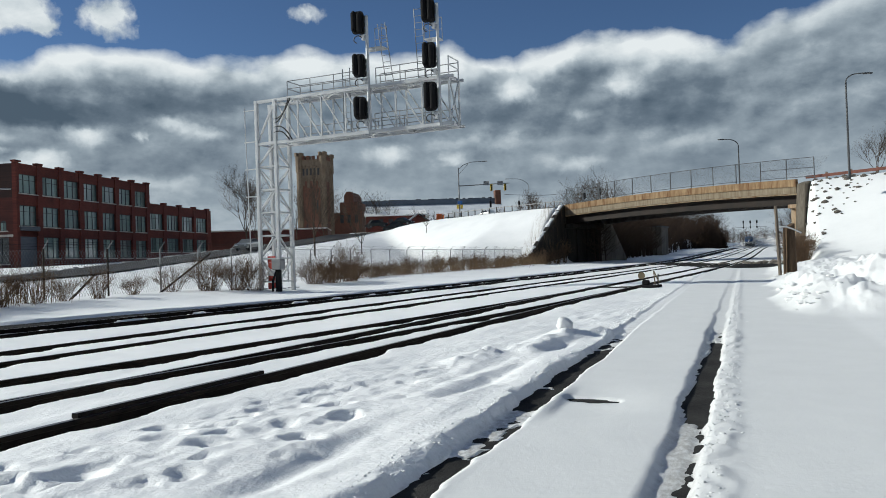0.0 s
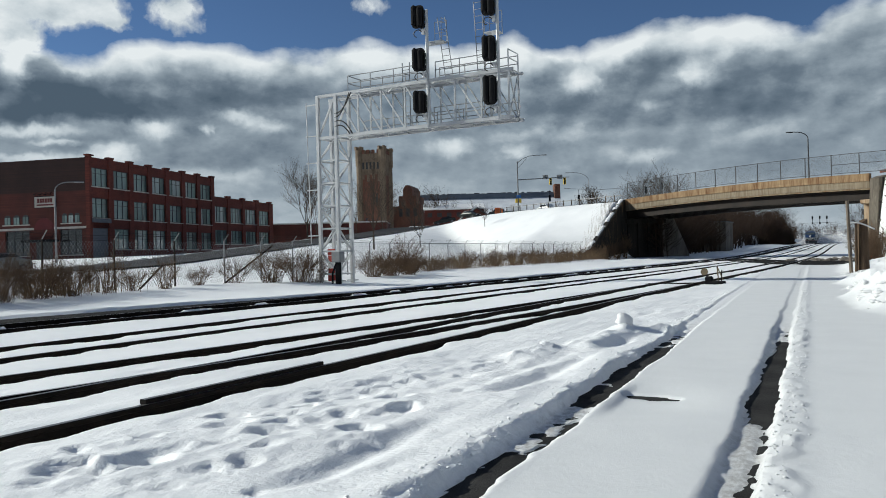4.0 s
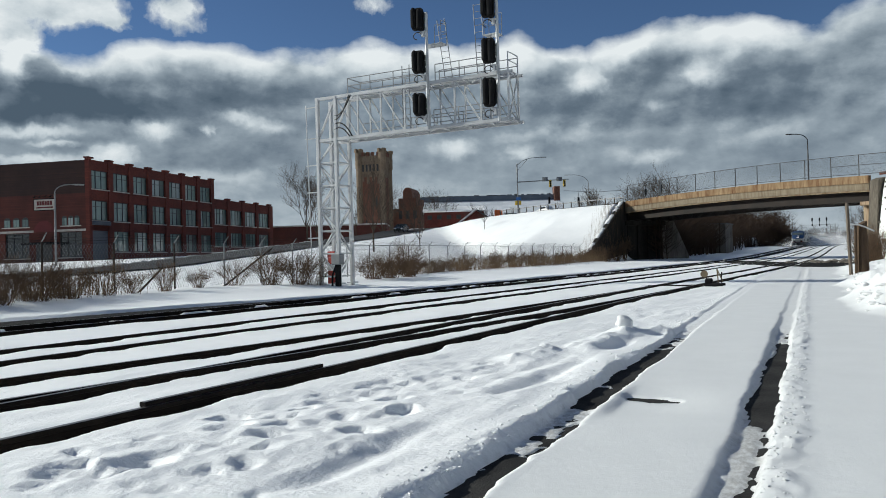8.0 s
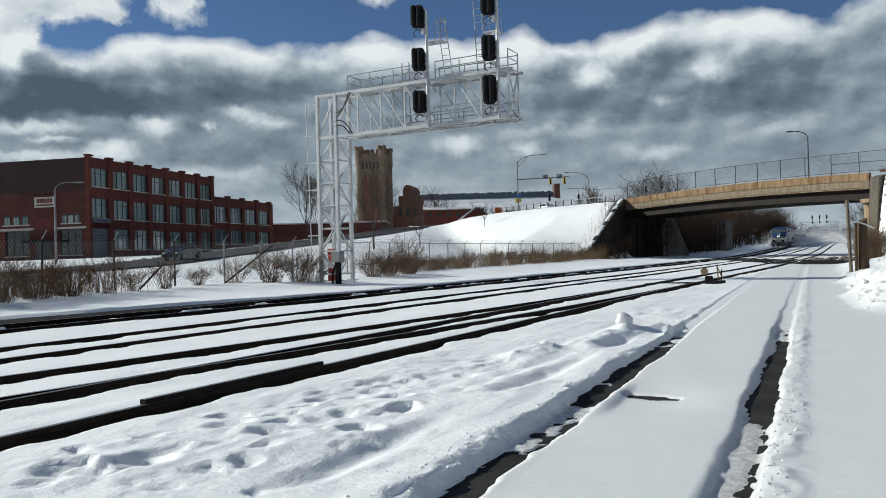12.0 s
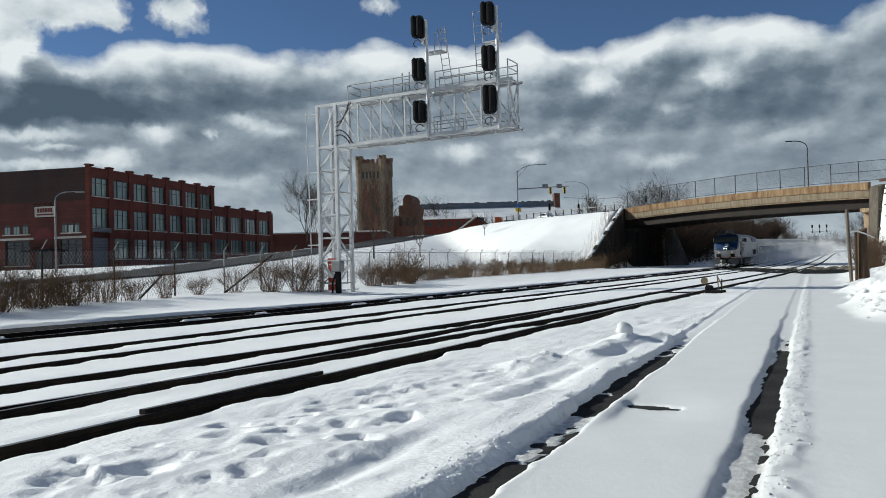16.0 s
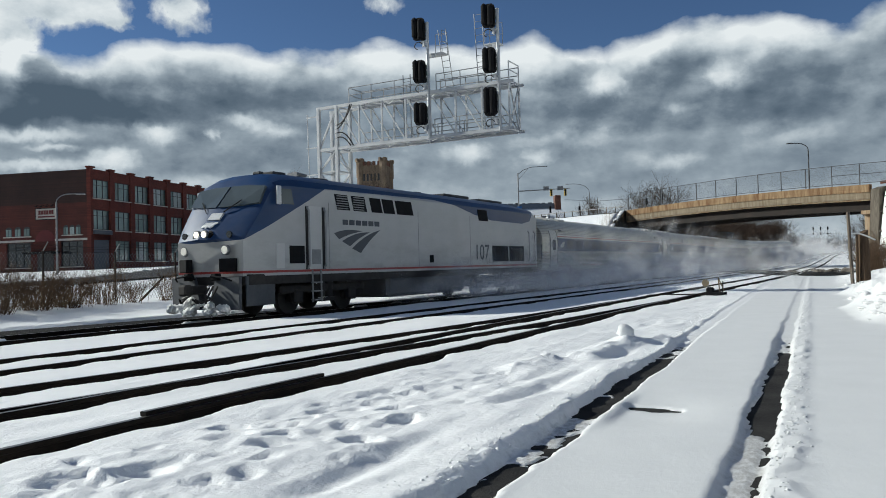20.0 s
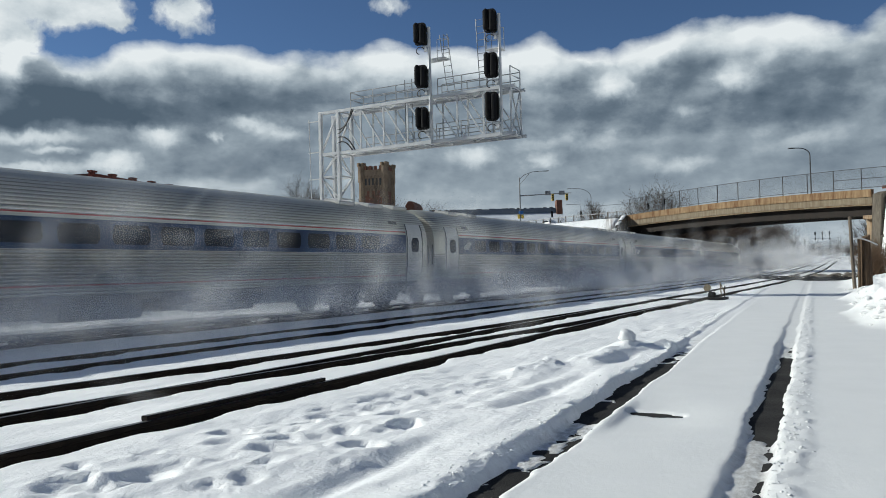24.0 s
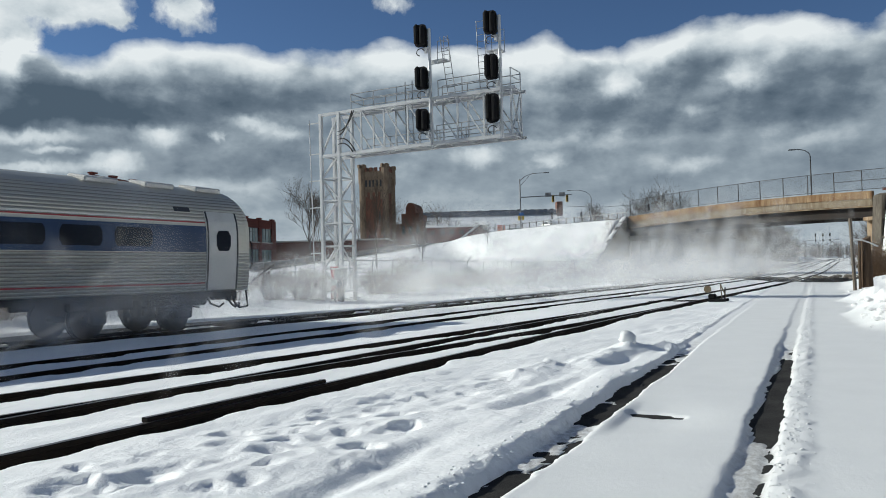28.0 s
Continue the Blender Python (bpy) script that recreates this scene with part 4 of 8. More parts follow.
# ---------------------------------------------------------------- signal gantry
def build_gantry():
    gx, gy, h = -22.4, 30.7, 0.53
    g = tagged(empty("signal_gantry", pose(gx, gy, 0.3)), "white galvanised cantilever signal gantry over the tracks", "signal gantry")
    top, low, end = 8.85, 6.85, 9.45
    corners = [(-h, -h), (h, -h), (h, h), (-h, h)]
    for x, y in corners:
        bm = bmesh.new()
        box(bm, (0.17, 0.17, top + 0.15), (x, y, (top + 0.15) / 2 - 0.1), bevel=0.02)
        box(bm, (0.4, 0.4, 0.06), (x, y, 0.02))
        part("mast_post", bm, STEEL_PALE, g)
    for a in range(4):
        p, q = Vector((*corners[a], 0)), Vector((*corners[(a + 1) % 4], 0))
        n = 6
        for i in range(n + 1):
            z = 0.35 + (low - 0.35) * i / n
            bm = bmesh.new()
            beam(bm, p + Vector((0, 0, z)), q + Vector((0, 0, z)), 0.07, 0.07)
            part("strut", bm, STEEL_PALE, g)
            if i < n:
                z2 = z + (low - 0.35) / n
                u, v = (p, q) if (i + a) % 2 else (q, p)
                bm = bmesh.new()
                beam(bm, u + Vector((0, 0, z)), v + Vector((0, 0, z2)), 0.06, 0.06)
                part("brace", bm, STEEL_PALE, g)
    for y in (-h, h):
        for z in (low, top):
            bm = bmesh.new()
            beam(bm, (-h - 0.1, y, z), (end, y, z), 0.13, 0.13)
            part("chord", bm, STEEL_PALE, g)
        n = 7
        for i in range(n + 1):
            x = h + (end - h) * i / n
            bm = bmesh.new()
            beam(bm, (x, y, low), (x, y, top), 0.07, 0.07)
            part("vertical", bm, STEEL_PALE, g)
            if i < n:
                bm = bmesh.new()
                beam(bm, (x, y, top), (x + (end - h) / n, y, low), 0.06, 0.06)
                part("diagonal", bm, STEEL_PALE, g)
        bm = bmesh.new()
        beam(bm, (-h, y, low), (h, y, top), 0.08, 0.08)
        part("diagonal", bm, STEEL_PALE, g)
    for z in (low, top):
        n = 8
        for i in range(n + 1):
            x = h + (end - h) * i / n
            bm = bmesh.new()
            beam(bm, (x, -h, z), (x, h, z), 0.06, 0.06)
            if i < n:
                beam(bm, (x, -h if i % 2 else h, z), (x + (end - h) / n, h if i % 2 else -h, z), 0.05, 0.05)
            part("cross_member", bm, STEEL_PALE, g)
    # walkways between the chords, one low and one on top, with railings of thin pipe
    for z in (low + 0.09, top + 0.09):
        bm = bmesh.new()
        box(bm, (end - 0.9, 0.04, 0.05), (0.9 + (end - 0.9) / 2, -h + 0.10, z))
        deck = part("walkway", bm, STEEL_PALE, g, "open steel grating walkway")
        for i in range(1, 8):
            bm = bmesh.new()
            box(bm, (end - 0.9, 0.03, 0.03), (0.9 + (end - 0.9) / 2, -h + 0.10 + i * 0.122, z))
            part("slat", bm, STEEL_PALE, deck)
        runs = ((1.26, 5.04, -h), (1.26, 5.04, h), (5.96, 8.35, -h), (5.6, end, h)) if z > top else ((1.4, end, h), (5.85, 8.3, -h))
        for x0, x1, y in runs:
            n = max(2, round((x1 - x0) / 1.25))
            for i in range(n + 1):
                x = x0 + (x1 - x0) * i / n
                bm = bmesh.new()
                bar(bm, (x, y, z - 0.05), (x, y, z + 0.70), 0.024, 6)
                part("railing_post", bm, STEEL_RAIL, deck)
            for hh in (0.35, 0.70):
                bm = bmesh.new()
                bar(bm, (x0, y, z + hh), (x1, y, z + hh), 0.022, 6)
                part("handrail", bm, STEEL_RAIL, deck)
        if z > top:
            bm = bmesh.new()
            for hh in (0.35, 0.70):
                bar(bm, (1.26, -h, z + hh), (1.26, h, z + hh), 0.022, 6)
            part("handrail", bm, STEEL_RAIL, deck)
    # ladder that joins the two walkways
    bm = bmesh.new()
    for dx in (3.88, 4.26):
        bar(bm, (dx, 0.1, low + 0.1), (dx, 0.1, top + 1.15), 0.024, 5)
    for i in range(10):
        bar(bm, (3.88, 0.1, low + 0.3 + 0.28 * i), (4.26, 0.1, low + 0.3 + 0.28 * i), 0.013, 4)
    part("ladder", bm, STEEL_RAIL, g)
    # signal masts with their heads, ladders and stages
    for sx, to in ((5.6, 1), (9.02, -1)):
        bm = bmesh.new()
        bar(bm, (sx, -h - 0.05, low - 0.1), (sx, -h - 0.05, 12.0), 0.075, 8)
        mast = part("signal_mast", bm, STEEL_PALE, g)
        for hz, tall in ((11.68, 1.0), (9.78, 1.02 if to > 0 else 1.08), (7.90 if to > 0 else 8.02, 1.0 if to > 0 else 1.24)):
            head = part("signal_head", signal_head(sx - 0.32, -h - 0.30, hz, tall), BLACK, mast, "black signal head with hooded lamps")
            bm = bmesh.new()
            for dz in (-0.27, 0.0, 0.27):
                cyl(bm, 0.10, 0.02, (sx - 0.32, -h + 0.11, hz + dz * tall), Matrix.Rotation(math.pi / 2, 3, "X"), 12)
            part("lens", bm, GLASS_DARK, head)
            bm = bmesh.new()
            loop = [(sx - 0.32 + 0.20 * math.cos(a) - 0.05, -h - 0.22, hz - 0.72 * tall + 0.16 * math.sin(a)) for a in [0.3 + 4.2 * k / 9 for k in range(10)]]
            tube(bm, [(sx, -h - 0.1, hz - 0.58 * tall)] + loop, 0.022)
            part("cable", bm, CABLE, mast)
            bm = bmesh.new()
            box(bm, (0.30, 0.09, 0.09), (sx - 0.15, -h - 0.16, hz - 0.58 * tall))
            box(bm, (0.13, 0.13, 0.26), (sx - 0.12, -h - 0.16, hz - 0.66 * tall), bevel=0.02)
            part("bracket", bm, STEEL_PALE, mast)
        # ladder beside the mast, up through a small stage with a safety cage
        foot, head_x, tip = (6.38, 6.02, 11.75) if to > 0 else (7.98, 7.84, 12.15)
        bm = bmesh.new()
        for dx in (-0.19, 0.19):
            bar(bm, (foot + dx, 0.0, top + 0.1), (head_x + dx, 0.0, tip), 0.02, 5)
        for i in range(int((tip - top) / 0.3)):
            t = (i + 0.5) * 0.3 / (tip - top)
            cx = foot + (head_x - foot) * t
            bar(bm, (cx - 0.19, 0.0, top + 0.1 + t * (tip - top)), (cx + 0.19, 0.0, top + 0.1 + t * (tip - top)), 0.013, 4)
        part("ladder", bm, STEEL_RAIL, mast)
        sz = 10.58
        bm = bmesh.new()
        c = sx + to * 0.36
        box(bm, (0.66, 0.55, 0.05), (c, -h + 0.33, sz))
        box(bm, (0.40, 0.08, 0.12), (sx + to * 0.12, -h + 0.1, sz - 0.10))
        part("service_stage", bm, STEEL_PALE, mast, "small steel service stage")
        for dx, py_ in ((-0.3, 0.58), (0.3, 0.58), (0.3 * to, 0.08)):
            bm = bmesh.new()
            bar(bm, (c + dx, -h + py_, sz), (c + dx, -h + py_, sz + 1.0), 0.016, 5)
            part("stage_post", bm, STEEL_RAIL, mast)
        for hh in (0.5, 1.0):
            bm = bmesh.new()
            tube(bm, [(c - 0.3 * to, -h + 0.58, sz + hh), (c + 0.3 * to, -h + 0.58, sz + hh), (c + 0.3 * to, -h + 0.08, sz + hh)], 0.014, 5)
            part("stage_rail", bm, STEEL_RAIL, mast)
    # railing end frame, cables from the mast and the ladder bracket on the left
    bm = bmesh.new()
    for y in (-h, h):
        bar(bm, (end, y, low), (end, y, top + 0.86), 0.03, 5)
    for hh in (0.5, 0.86):
        bar(bm, (end, -h, top + hh), (end, h, top + hh), 0.026, 5)
    for y in (-h, h):
        for z in (low, top):
            beam(bm, (end - 0.1, y, z), (end + 0.22, y, z), 0.12, 0.12)
    beam(bm, (end, -h, low), (end, h, top), 0.06, 0.06)
    beam(bm, (end, -h, top), (end, h, low), 0.06, 0.06)
    part("end_frame", bm, STEEL_PALE, g)
    for x0, z0, x1, z1, dip in ((0.5, 7.95, 1.45, 8.85, -0.25), (0.5, 7.75, 1.35, 8.85, -0.25), (0.5, 7.55, 1.5, 6.9, 0.28), (0.5, 7.3, 1.35, 6.9, 0.22)):
        bm = bmesh.new()
        tube(bm, [(x0 + (x1 - x0) * t, -h - 0.06, z0 + (z1 - z0) * t + 4 * dip * t * (1 - t)) for t in [k / 8 for k in range(9)]], 0.032, 6)
        part("cable", bm, CABLE, g)
    bm = bmesh.new()
    bar(bm, (-h - 0.55, -h, 0.8), (-h - 0.7, -h, top - 0.2), 0.025, 5)
    for z in (2.2, 4.4, 5.7, 7.0, 8.5):
        bar(bm, (-h - 0.75, -h, z), (-h, -h, z), 0.03, 5)
    part("climbing_rail", bm, STEEL_PALE, g)
    return g


def signal_head(x, y, z, tall=1.0):
    """A tall rounded backing plate with three hooded lamps, seen from behind as a two-lobed box."""
    bm = bmesh.new()
    out = []
    for i in range(28):
        a = 2 * math.pi * i / 28
        c, s = math.cos(a), math.sin(a)
        out.append((0.31 * math.copysign(abs(c) ** 0.45, c), 0.50 * tall * math.copysign(abs(s) ** 0.6, s)))
    m = Matrix(((1, 0, 0, x), (0, 0, 1, y), (0, 1, 0, z), (0, 0, 0, 1)))
    prism(bm, out, 0.09, m)
    for dz in (-0.27, 0.0, 0.27):
        cyl(bm, 0.17, 0.34, (x, y + 0.26, z + dz * tall), Matrix.Rotation(math.pi / 2, 3, "X"), 14)
    for dx in (-0.15, 0.15):
        box(bm, (0.25, 0.24, 0.93 * tall), (x + dx * 0.93, y - 0.09, z + 0.04 - 0.09 * (dx > 0)), bevel=0.09)
    return bm


GLASS_DARK = glass("dark_lens", (0.01, 0.012, 0.012), 0.1)
build_gantry()

# ---------------------------------------------------------------- brick factory
def build_factory():
    """Local x along the long front, y into the building; the origin is the near corner."""
    f = tagged(empty("brick_factory", frame2((-93.4, 71.2), (-0.2608, 0.9657))), "three-storey red brick factory with large steel windows", "factory", kind="structure")
    bay, wide = 4.70, 5.72

    def wall_box(name, x0, x1, y0, y1, z0, z1, mat=None, label=""):
        bm = bmesh.new()
        box(bm, (x1 - x0, y1 - y0, z1 - z0), ((x0 + x1) / 2, (y0 + y1) / 2, (z0 + z1) / 2))
        return part(name, bm, mat or BRICK, f, label)

    def window(x, z0, w, h, cols=3, transom=0.3, face="front", off=0.0):
        """A recessed steel window with its sill; on the long front, or on the end wall at y = x."""
        def at(u, d, v):
            return (u, d, v) if face == "front" else (d, u, v)

        def size(u, d, v):
            return (u, d, v) if face == "front" else (d, u, v)
        y = 0.22 + off
        bm = bmesh.new()
        t = 0.09
        for u in (x + t / 2, x + w - t / 2):
            box(bm, size(t, 0.1, h), at(u, y, z0 + h / 2))
        for v in (z0 + t / 2, z0 + h - t / 2):
            box(bm, size(w, 0.1, t), at(x + w / 2, y, v))
        win = part("window", bm, FRAME_DARK, f)
        bm = bmesh.new()
        for k in range(1, cols):
            box(bm, size(0.08 if k != 1 else 0.11, 0.08, h - 2 * t), at(x + w * k / cols, y, z0 + h / 2))
        if transom:
            box(bm, size(w - 2 * t, 0.08, 0.07), at(x + w / 2, y, z0 + h * (1 - transom)))
        part("mullions", bm, FRAME_DARK, win)
        for k in range(cols):
            bm = bmesh.new()
            box(bm, size(w / cols - 0.05, 0.02, h - 0.1), at(x + w * (k + 0.5) / cols, y + 0.04, z0 + h / 2))
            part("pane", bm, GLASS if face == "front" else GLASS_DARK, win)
        bm = bmesh.new()
        box(bm, size(w + 0.3, 0.35, 0.14), at(x + w / 2, 0.02 + off, z0 - 0.07))
        part("sill", bm, STONE_TRIM, win)

    tall = 7 * bay
    full = tall + 4 * wide + 1.4
    rows3 = [(12.22, 2.6), (7.84, 2.78), (3.48, 2.94)]
    rows2 = [(8.46, 2.84), (4.48, 2.55)]
    base = 1.0
    # core behind the fronts, in two heights
    wall_box("wall", 0.5, tall, 0.55, 24, base, 15.5, ROOF_DARK)
    wall_box("wall", tall, full, 0.55, 22, base, 12.4, ROOF_DARK)
    wall_box("roof", 0.3, tall - 0.2, 0.3, 24, 15.5, 15.6, SNOW, "flat snow-covered roof")
    wall_box("roof", tall, full - 0.3, 0.3, 22, 12.4, 12.5, SNOW)
    for i in range(12):
        x = i * bay if i <= 7 else tall + (i - 7) * wide
        z1 = 16.35 if i <= 7 else 13.15
        wall_box("pilaster", x - 0.62 if i else x - 0.1, x + 0.46, -0.12, 0.5, base, z1)
        bm = bmesh.new()
        box(bm, (1.25, 0.75, 0.22), (x + (0.25 if i == 0 else -0.08), 0.15, z1 + 0.1), bevel=0.03)
        part("pilaster_cap", bm, BRICK, f)
        if i == 11:
            break
        rows = rows3 if i < 7 else rows2
        x0, x1 = x + 0.46, x + (bay if i < 7 else wide) - 0.62
        zz = 16.05 if i < 7 else 12.85
        for z0, h in rows:
            wall_box("spandrel", x0, x1, 0.0, 0.5, z0 + h, zz)
            if not (i == 0 and z0 < 5):
                window(x0, z0, x1 - x0, h, 3 if i < 7 else 4)
            zz = z0
        if i == 0:
            wall_box("spandrel", x0, x1, 0.0, 0.5, 7.3, zz + 2.95)
            wall_box("shutter_door", x0, x1, 0.2, 0.35, 2.0, 7.3, SHUTTER, "grey roller shutter door")
            wall_box("shutter_hood", x0 - 0.1, x1 + 0.1, -0.35, 0.2, 7.2, 7.75, SHUTTER)
        else:
            wall_box("spandrel", x0, x1, 0.0, 0.5, base, zz)
    wall_box("corner_wall", full - 1.4 - 0.2, full, 0.0, 0.5, base, 12.95)
    # parapet courses
    wall_box("coping", -0.1, tall, -0.06, 0.4, 16.05, 16.2, BRICK)
    wall_box("coping", tall, full, -0.06, 0.4, 12.85, 13.0, BRICK)
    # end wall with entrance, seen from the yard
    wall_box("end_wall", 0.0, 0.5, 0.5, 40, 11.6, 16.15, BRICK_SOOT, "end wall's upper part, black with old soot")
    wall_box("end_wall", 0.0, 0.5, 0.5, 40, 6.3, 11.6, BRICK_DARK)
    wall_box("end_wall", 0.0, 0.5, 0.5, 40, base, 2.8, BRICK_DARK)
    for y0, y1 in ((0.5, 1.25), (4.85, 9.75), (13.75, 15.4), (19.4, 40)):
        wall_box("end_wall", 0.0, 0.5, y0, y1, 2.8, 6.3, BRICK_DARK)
    for y0, w_ in ((1.25, 3.6), (9.75, 4.0), (15.4, 4.0)):
        window(y0, 2.8, w_, 3.5, 3, 0.22, "end")
    for y0, y1 in ((0.5, 5.6), (9.0, 40)):
        wall_box("ledge", -0.12, 0.0, y0, y1, 6.38, 6.68, STONE_TRIM, "pale stone ledge")
    for y0, y1 in ((1.3, 4.6), (9.6, 14.2)):
        wall_box("ledge", -0.10, 0.0, y0, y1, 7.05, 7.2, STONE_TRIM)
    for y0 in (1.95, 2.95, 3.95, 10.3, 11.8, 13.3):
        bm = bmesh.new()
        m = Matrix(((0, 0, 1, -0.04), (1, 0, 0, y0), (0, 1, 0, 7.2), (0, 0, 0, 1)))
        r_ = 0.40 if y0 < 6 else 0.52
        prism(bm, [(-r_, 0.0), (r_, 0.0)] + [(r_ * math.cos(q), 0.95 + 0.42 * math.sin(q)) for q in [math.pi * k / 8 for k in range(9)]], 0.05, m)
        w = part("small_window", bm, FRAME_DARK, f)
        for d in (-1, 1):
            bm = bmesh.new()
            box(bm, (0.03, r_ * 0.78, 1.0), (-0.05, y0 + d * r_ * 0.46, 7.72))
            part("pane", bm, GLASS, w)
    bm = bmesh.new()
    m = Matrix(((0, 0, 1, -0.08), (1, 0, 0, 7.25), (0, 1, 0, 6.4), (0, 0, 0, 1)))
    prism(bm, [(1.62 * math.cos(a), 1.62 * math.sin(a)) for a in [math.pi * k / 14 for k in range(15)]], 0.06, m)
    part("arch_panel", bm, MAROON, f, "dark red arched panel")
    bm = bmesh.new()
    box(bm, (1.8, 4.8, 0.25), (-0.9, 7.3, 4.75), bevel=0.03)
    box(bm, (1.7, 4.6, 0.06), (-0.9, 7.3, 4.91))
    canopy = part("canopy", bm, BLACK, f, "black entrance canopy")
    for y in (5.2, 9.4):
        bm = bmesh.new()
        bar(bm, (-1.7, y, 4.8), (-0.02, y, 6.3), 0.03)
        part("tie_rod", bm, BLACK, canopy)
    bm = bmesh.new()
    box(bm, (0.08, 2.6, 3.0), (-0.03, 7.3, 3.3))
    part("door", bm, FRAME_DARK, f, "dark glazed entrance doors")
    # company sign as plain bars
    bm = bmesh.new()
    box(bm, (0.14, 3.4, 1.5), (-0.1, 7.0, 10.22), bevel=0.02)
    sign = part("wall_sign", bm, STONE_TRIM, f, "pale framed sign with dark red bars")
    bm = bmesh.new()
    for k in range(6):
        box(bm, (0.03, 0.34, 0.58), (-0.19, 8.05 - 0.42 * k, 10.42))
    box(bm, (0.03, 2.7, 0.20), (-0.19, 6.95, 9.82))
    part("sign_bars", bm, MAROON, sign)
    bm = bmesh.new()
    for z in (9.44, 11.0):
        box(bm, (0.16, 3.5, 0.09), (-0.1, 7.0, z))
    for y in (5.27, 8.73):
        box(bm, (0.16, 0.09, 1.6), (-0.1, y, 10.22))
    for y in (5.7, 6.55, 7.4, 8.25):
        tube(bm, [(-0.05, y, 11.35), (-0.5, y, 11.5), (-0.62, y, 11.3)], 0.035, 5)
        box(bm, (0.24, 0.3, 0.14), (-0.66, y, 11.24), bevel=0.03)
    part("sign_frame", bm, BLACK, sign)
    return f


MAROON = surface("maroon_paint", (0.075, 0.008, 0.009), (0.12, 0.014, 0.014), 1.0, 0.7, bump=0.05)
SHUTTER = surface("grey_shutter", (0.07, 0.08, 0.095), (0.11, 0.12, 0.14), 1.0, 0.6, 0.2, bump=0.3, dist=0.02, fine=6, stretch=(1, 1, 5))
build_factory()

# ---------------------------------------------------------------- armory with its tower
def build_tower():
    t = tagged(empty("brick_tower", frame2((-126.5, 193.1), (math.cos(radians(28.4 - 12.7)), math.sin(radians(28.4 - 12.7))), -0.6)), "tall tan brick tower with battlements", "tower", kind="structure")
    s, z0, z1 = 3.5, -2.0, 30.5

    def piece(name, size, at, mat=None, label="", bevel=0.0):
        bm = bmesh.new()
        box(bm, size, at, bevel=bevel)
        return part(name, bm, mat or BRICK_TAN, t, label)

    piece("shaft", (2 * s, 2 * s, z1 - z0), (0, 0, (z0 + z1) / 2), label="plain tan brick shaft")
    for x in (-s, s):
        for y in (-s, s):
            bm = bmesh.new()
            cyl(bm, 0.95, 26.8, (x, y, 18.6), sides=8)
            cyl(bm, 1.15, 4.6, (x, y, 30.9), sides=8)
            cyl(bm, 0.5, 1.0, (x, y, 28.2), sides=8, r2=1.1)
            turret = part("corner_turret", bm, TAN_STONE, t)
            for k in range(4):
                a = math.pi / 4 + k * math.pi / 2
                bm = bmesh.new()
                box(bm, (0.9, 0.6, 1.0), (x + 0.95 * math.cos(a), y + 0.95 * math.sin(a), 33.7), Matrix.Rotation(a + math.pi / 2, 3, "Z"))
                part("merlon", bm, TAN_STONE, turret)
    piece("parapet", (2 * s + 0.9, 2 * s + 0.9, 1.8), (0, 0, 31.2), TAN_STONE, "corbelled parapet of paler stone")
    for k in range(4):
        u = -2.4 + 1.6 * k
        for sx, sy, dx, dy in ((1, 0, 0, -1), (1, 0, 0, 1), (0, 1, -1, 0), (0, 1, 1, 0)):
            piece("merlon", (0.9 if sx else 0.5, 0.5 if sx else 0.9, 1.2), (u * sx + dx * (s + 0.2), u * sy + dy * (s + 0.2), 32.6))
    piece("belfry", (2 * s + 0.5, 2 * s + 0.5, 5.2), (0, 0, 28.6), TAN_STONE, "belfry stage of paler stone")
    # dark openings with stone hoods
    for k in range(5):
        u = -2.2 + 1.1 * k
        piece("louvre_opening", (0.55, 0.12, 2.0), (u, -s - 0.27, 28.6), FRAME_DARK)
        piece("corbel", (0.35, 0.5, 0.9), (u + 0.5, -s - 0.35, 30.4), TAN_STONE)
    for k in range(4):
        piece("stone_drop", (0.8, 0.3, 1.4 + 0.8 * (k % 2)), (-2.4 + 1.6 * k, -s - 0.06, 25.4 - 0.3 * (k % 2)), TAN_STONE)
        piece("stone_drop", (0.3, 0.8, 1.4 + 0.8 * (k % 2)), (-s - 0.06, -2.4 + 1.6 * k, 25.4 - 0.3 * (k % 2)), TAN_STONE)
    piece("tall_window", (0.12, 1.2, 9.0), (-s - 0.03, 0, 21.5), FRAME_DARK)
    piece("window_surround", (0.10, 1.9, 9.8), (-s - 0.005, 0, 21.6), TAN_STONE)
    piece("string_course", (2 * s + 0.3, 2 * s + 0.3, 0.4), (0, 0, 26.2), TAN_STONE)
    for k in range(4):
        piece("louvre_opening", (0.12, 0.55, 2.0), (-s - 0.27, -1.65 + 1.1 * k, 28.6), FRAME_DARK)
    piece("slit_window", (0.5, 0.12, 3.0), (1.6, -s - 0.03, 19), FRAME_DARK)
    piece("slit_window", (0.5, 0.12, 3.0), (-1.6, -s - 0.03, 12), FRAME_DARK)
    return t


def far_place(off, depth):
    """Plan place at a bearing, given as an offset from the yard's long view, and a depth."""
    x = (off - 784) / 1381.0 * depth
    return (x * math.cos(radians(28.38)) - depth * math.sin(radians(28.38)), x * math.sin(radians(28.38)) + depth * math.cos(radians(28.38)))


